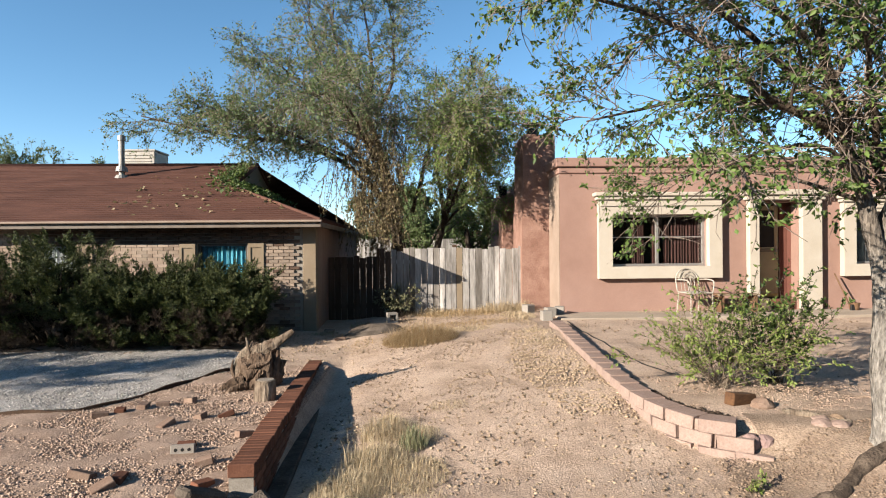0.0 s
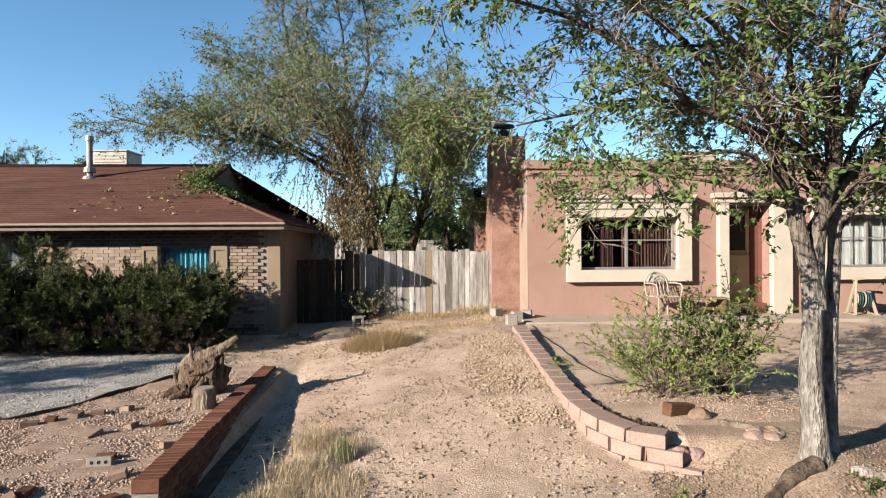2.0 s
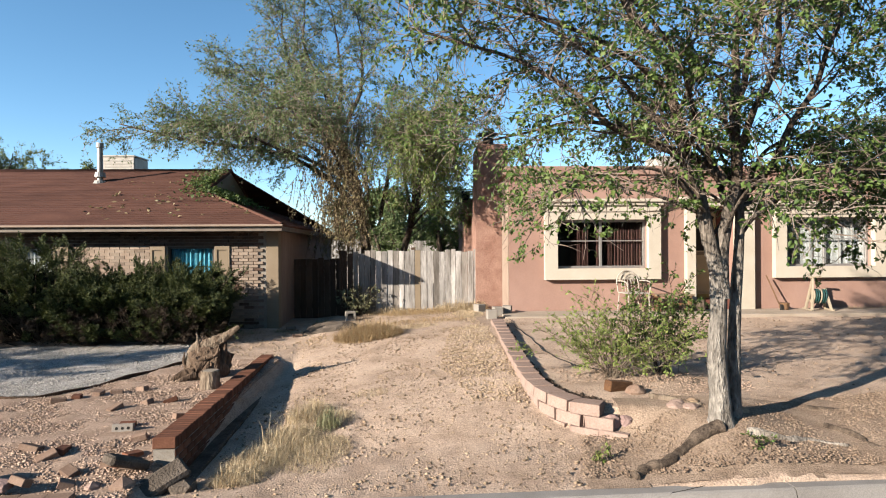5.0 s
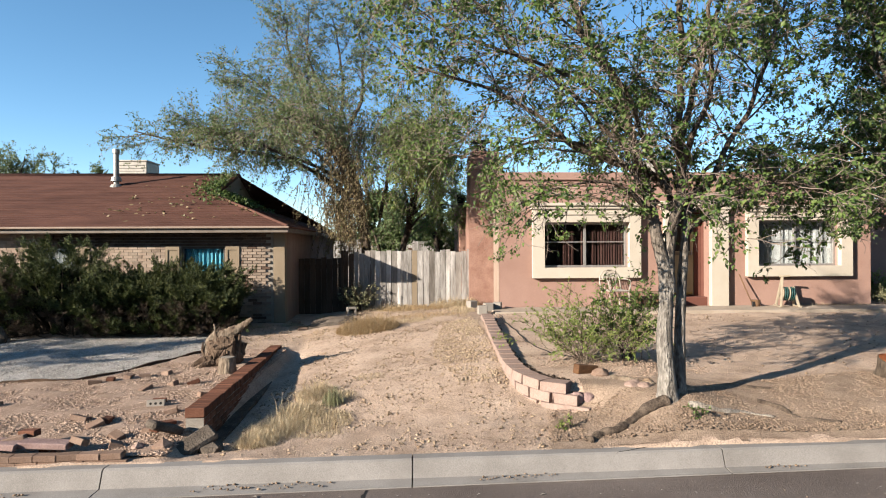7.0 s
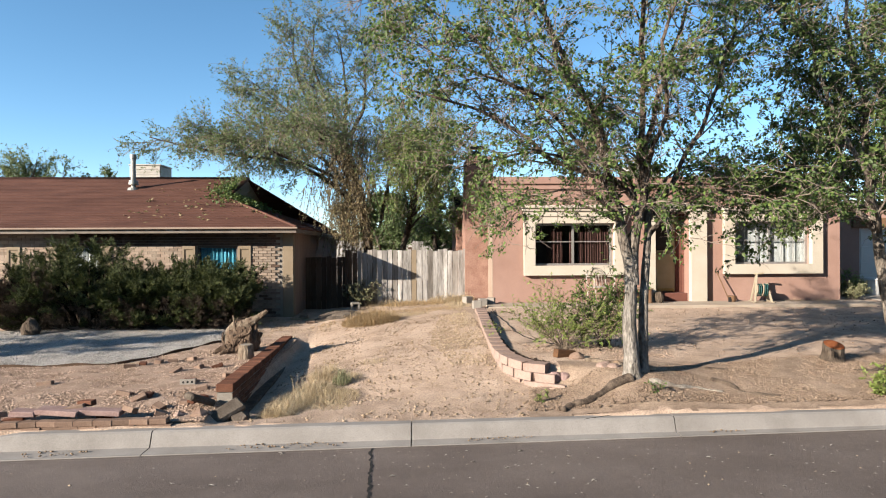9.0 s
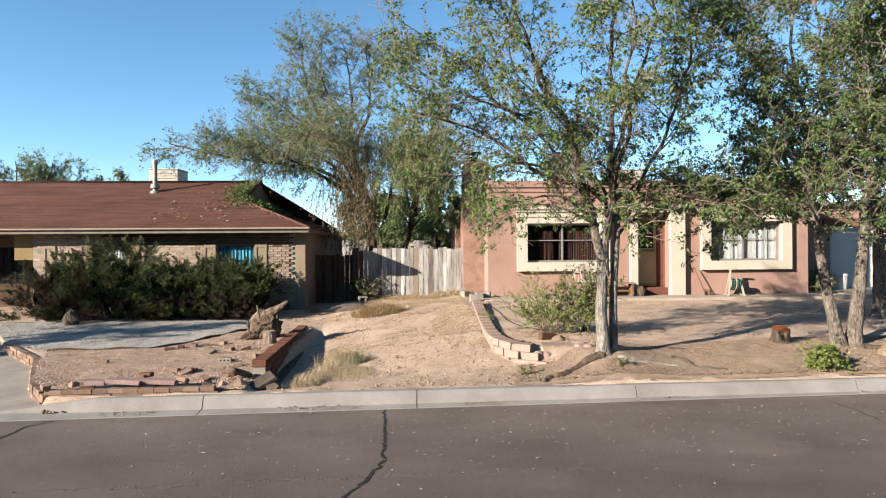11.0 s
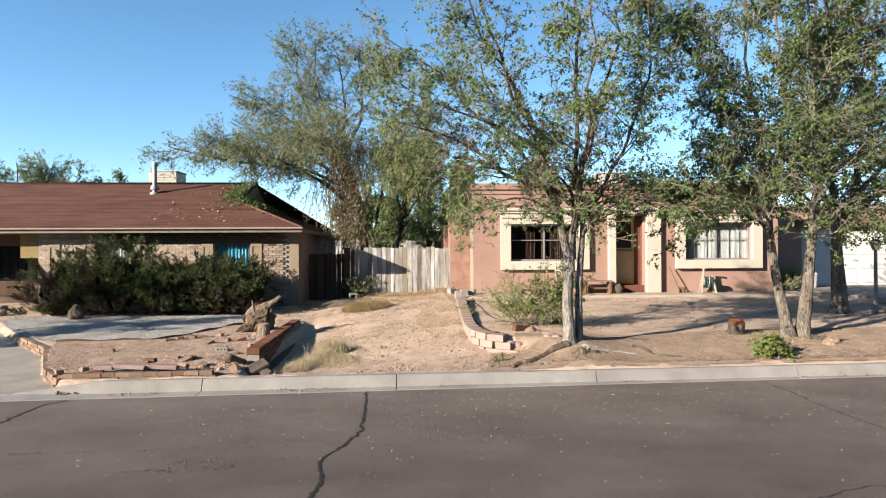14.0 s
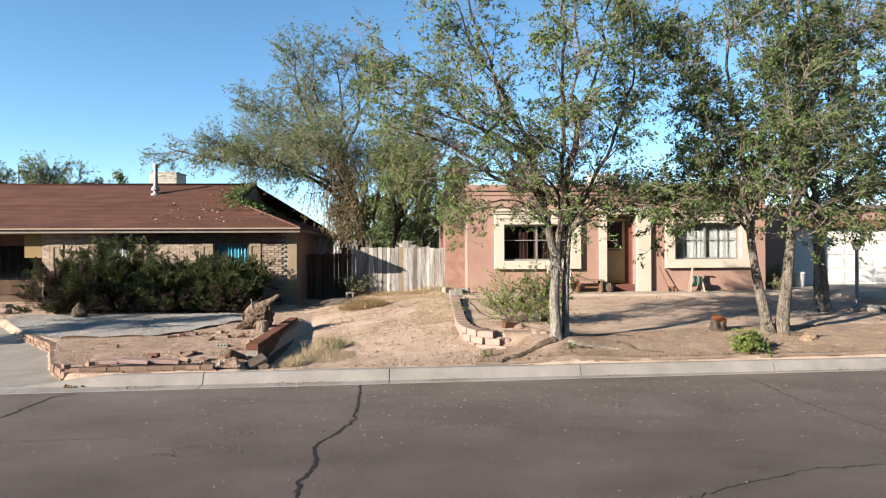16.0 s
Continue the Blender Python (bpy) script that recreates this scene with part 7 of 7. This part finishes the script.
crack([(6.36, 3.6), (6.36, 2.84), (6.26, 2.17), (6.25, 1.55), (6.3, 0.2), (6.2, -3.0), (6.25, -5.8)], 0.022, 3)
crack([(3.2, -1.05), (3.65, -0.83), (4.08, -0.63), (4.43, -0.53), (4.83, -0.36), (5.6, -0.3)], 0.018, 4)
rs = np.random.default_rng(66)
seam_x = rs.uniform(-7.0, 2.6, 620)
seam_y = 0.87 + 0.054 * (seam_x + 3) + rs.normal(0, 0.035, 620)
tagged(stones("road_seam", [(x, y, road_z(x, y) + 0.002) for x, y in zip(seam_x, seam_y)], rs.uniform(0.006, 0.019, 620), RUBBLE, 66, road, "ragged seam in the asphalt"), kind="stuff")
scuff = np.concatenate([rs.normal((-0.75, 0.6), (0.16, 0.05), (110, 2)), rs.normal((-0.95, 0.36), (0.2, 0.04), (90, 2)), rs.normal((-0.45, 0.42), (0.22, 0.06), (60, 2))])
tagged(stones("road_scuff", [(x, y, road_z(x, y) + 0.002) for x, y in scuff], rs.uniform(0.007, 0.02, len(scuff)), RUBBLE, 67, road, "scuffed broken patch of asphalt"), kind="stuff")
n = 420
bx, by = rs.uniform(-1.5, 9.5, n), 3.3 - np.abs(rs.normal(0, 1.3, n))
Lb = rs.uniform(0.012, 0.035, n) * np.where(rs.random(n) < 0.12, 2.4, 1.0)
ab = rs.normal(0, 0.5, n)
tagged(leaf_mesh("road_litter", [(x, y, road_z(x, y) + 0.006) for x, y in zip(bx, by)], np.stack([np.cos(ab), np.sin(ab), np.full(n, 0.12)], 1), np.tile([0.0, 0.1, 1.0], (n, 1)), Lb, Lb * 0.34, PALE_BIT), "dry straw and leaf bits scattered on the asphalt", "litter", kind="stuff")
tagged(stones("road_grit", [(x, y, road_z(x, y) + 0.004) for x, y in strew([(-7, -3.5), (10, -3.5), (10, 3.4), (-7, 2.9)], 650, 61)], np.random.default_rng(61).uniform(0.006, 0.022, 650), TAN_STONE, 61), "pale grit and leaf bits strewn on the asphalt", "grit", kind="stuff")
gl = [(x, road_edge(x) + 0.06 + random.Random(int(x * 100)).uniform(-0.05, 0.1), 0.03) for x in np.concatenate([np.arange(-2.9, -2.3, 0.03), np.arange(-0.9, 0.3, 0.03), np.arange(1.6, 2.3, 0.03), np.arange(4.3, 4.7, 0.03), np.arange(6.8, 9.5, 0.04)])]
tagged(stones("gutter_litter", gl, np.random.default_rng(62).uniform(0.012, 0.035, len(gl)), CLOD, 62), "dry leaves and dirt caught in the gutter", "litter", kind="stuff")
tagged(stones("gutter_litter", [(x, kerb_back(x) - 0.19 + rnd.uniform(-0.03, 0.02), 0.04) for x in (-3.66, -3.62, -3.58, -3.55, -3.5, -3.4)], np.array([0.06, 0.08, 0.07, 0.08, 0.06, 0.05]), CLOD, 63), "dark clump of wet leaves at the driveway lip", "litter", kind="stuff")

V, F = [], []
rk = random.Random(9)
for i in range(26):
    t = i / 25
    x = 2.62 + 0.62 * t + rk.gauss(0, 0.006)
    y = kerb_back(x) - 0.2 + 0.17 * t ** 1.5
    z = 0.0275 if t < 0.1 else 0.03 + 0.142 * min(1.0, (y - kerb_back(x) + 0.2) / 0.055)
    y0 = y - 0.002
    V += [(x, y0, z + 0.002), (x + 0.004, y0, z + 0.008)]
    if i:
        F.append((2 * i - 2, 2 * i - 1, 2 * i + 1, 2 * i))
raw("hairline_crack", V, F, CRACK, kerb, "dark hairline crack")

# ---- gravel, clods and litter ----
def gravel(name, label, poly, count, lo, hi, material, seed, up=0.02, category="gravel"):
    p = strew(poly, count, seed)
    z = land(p[:, 0], p[:, 1]) + up
    q = np.random.default_rng(seed + 1).random(len(p))
    return tagged(stones(name, np.column_stack([p, z]), lo + (hi - lo) * q ** 2.2, material, seed), label, category, kind="stuff")


gravel("gravel", "loose reddish tan gravel stones filling the planter", PLANTER, 30000, 0.010, 0.038, PINK_STONE, 301, 0.022)
gravel("gravel", "loose white gravel stones before the junipers", WHITE_BED, 20000, 0.012, 0.032, WHITE_STONE, 302, 0.03)
gravel("gravel", "tan stone chips along the block wall", [(1.55, 5.9), (2.2, 5.7), (2.2, 9.8), (1.5, 9.9), (1.25, 7.5)], 2300, 0.015, 0.05, TAN_STONE, 303, 0.008)
gravel("gravel", "tan stone chips at the top of the dirt drive", [(-0.6, 10.6), (2.1, 10.4), (2.2, 13.8), (-0.6, 13.8)], 2400, 0.015, 0.05, TAN_STONE, 304, 0.008)
gravel("gravel", "loose tan gravel on the verge round the elms", [(2.35, 3.98), (12.0, 4.3), (12.0, 6.2), (7.0, 5.9), (4.9, 5.4), (3.2, 4.85), (2.5, 4.95)], 32000, 0.011, 0.036, VERGE_STONE, 305, 0.034)
gravel("gravel", "fine gravel scattered over the dirt drive", [(-0.7, 3.9), (2.9, 3.95), (2.2, 5.6), (2.2, 10.2), (-0.9, 10.2)], 9000, 0.006, 0.022, VERGE_STONE, 312, 0.002)
gravel("gravel", "loose gravel under the shrub behind the wall", [(2.55, 5.4), (3.1, 5.0), (5.0, 5.1), (5.0, 6.6), (2.7, 6.8)], 4200, 0.008, 0.03, PINK_STONE, 306, 0.005)
gravel("dirt_clods", "dark dry leaves and clods strewn on the dirt drive", [(-1.0, 3.85), (2.6, 3.9), (2.15, 5.8), (2.15, 10.5), (-1.0, 10.5)], 1900, 0.012, 0.045, CLOD, 307, 0.006, "clods")
gravel("dirt_clods", "pale dirt clods strewn on the dirt drive", [(-1.0, 3.85), (2.6, 3.9), (2.15, 5.8), (2.15, 10.5), (-1.0, 10.5)], 3000, 0.012, 0.05, TAN_STONE, 308, 0.002, "clods")
gravel("dirt_clods", "dark dry leaves strewn on the stucco house yard", [(2.6, 5.6), (13, 5.2), (13, 11.1), (2.6, 11.1)], 2200, 0.012, 0.045, CLOD, 309, 0.006, "clods")
gravel("dirt_clods", "dry leaves and stones on the dirt before the porch", [(-13, 9.9), (-8.6, 9.7), (-8.4, 11.9), (-13, 12.4)], 1500, 0.015, 0.06, TAN_STONE, 310, 0.008, "clods")
gravel("dirt_clods", "pale stones on the dirt beside the junipers", [(-2.6, 9.1), (-0.8, 9.1), (-0.8, 11.8), (-2.9, 11.8)], 900, 0.015, 0.05, TAN_STONE, 311, 0.006, "clods")

# ---- brick facing of the brick house ----
facing = brick_mesh("facing_brick", 0.197, 0.05, 0.06, BRICK, 0.005)
# darker brick: a few at random, and all under the eave for its shade
dark_facing = brick_mesh("shaded_dark_facing", 0.197, 0.05, 0.06, SHADED_DARK_BRICK, 0.005)
rest_v, rest_f = [], []
front = next(o for o in brick_house.children if o.name.startswith("front_wall"))
r3 = random.Random(12)
for c in range(33):
    z = 0.32 + c * 0.0675
    x = -9.18 + (0.1 if c % 2 else 0.0)
    while x + 0.19 < -2.30:
        m = x + 0.1
        if not any(w[0] - 0.09 < m < w[1] + 0.09 and w[2] - 0.02 < z < w[3] + 0.02 for w in wins):
            if m > -3.1 or (z > 2.18 and m > -7.4):
                put("brick", dark_facing if z > 2.2 or r3.random() < 0.16 else facing, front, pose(m, BY - 0.008 + r3.gauss(0, 0.0025), z))
            elif z > 0.9:
                k, y0, y1 = len(rest_v), BY - 0.033 + r3.gauss(0, 0.002), BY
                a, b, d, e = m - 0.0985, m + 0.0985, z - 0.03, z + 0.03
                rest_v += [(a, y0, d), (b, y0, d), (b, y0, e), (a, y0, e), (a, y1, d), (b, y1, d), (b, y1, e), (a, y1, e)]
                rest_f += [(k, k + 1, k + 2, k + 3), (k, k + 4, k + 5, k + 1), (k + 1, k + 5, k + 6, k + 2), (k + 2, k + 6, k + 7, k + 3), (k + 3, k + 7, k + 4, k)]
        x += 0.207
tagged(raw("brick_facing", rest_v, rest_f, surface("brick_far", (0.28, 0.201, 0.152), (0.402, 0.328, 0.262), 2.5, 70, 0.35, 0.92, vary="island", amount=0.2, spec=0.1), front), kind="stuff")

# unseen plain wall, added to close the street behind the camera and block low sky light
tagged(part("sky_block_wall", box(-60, 60, -21.3, -21.0, -0.3, 6.0), BROWN_SIDING), "unseen plain brown wall added to block low sky light", "wall", kind="structure")
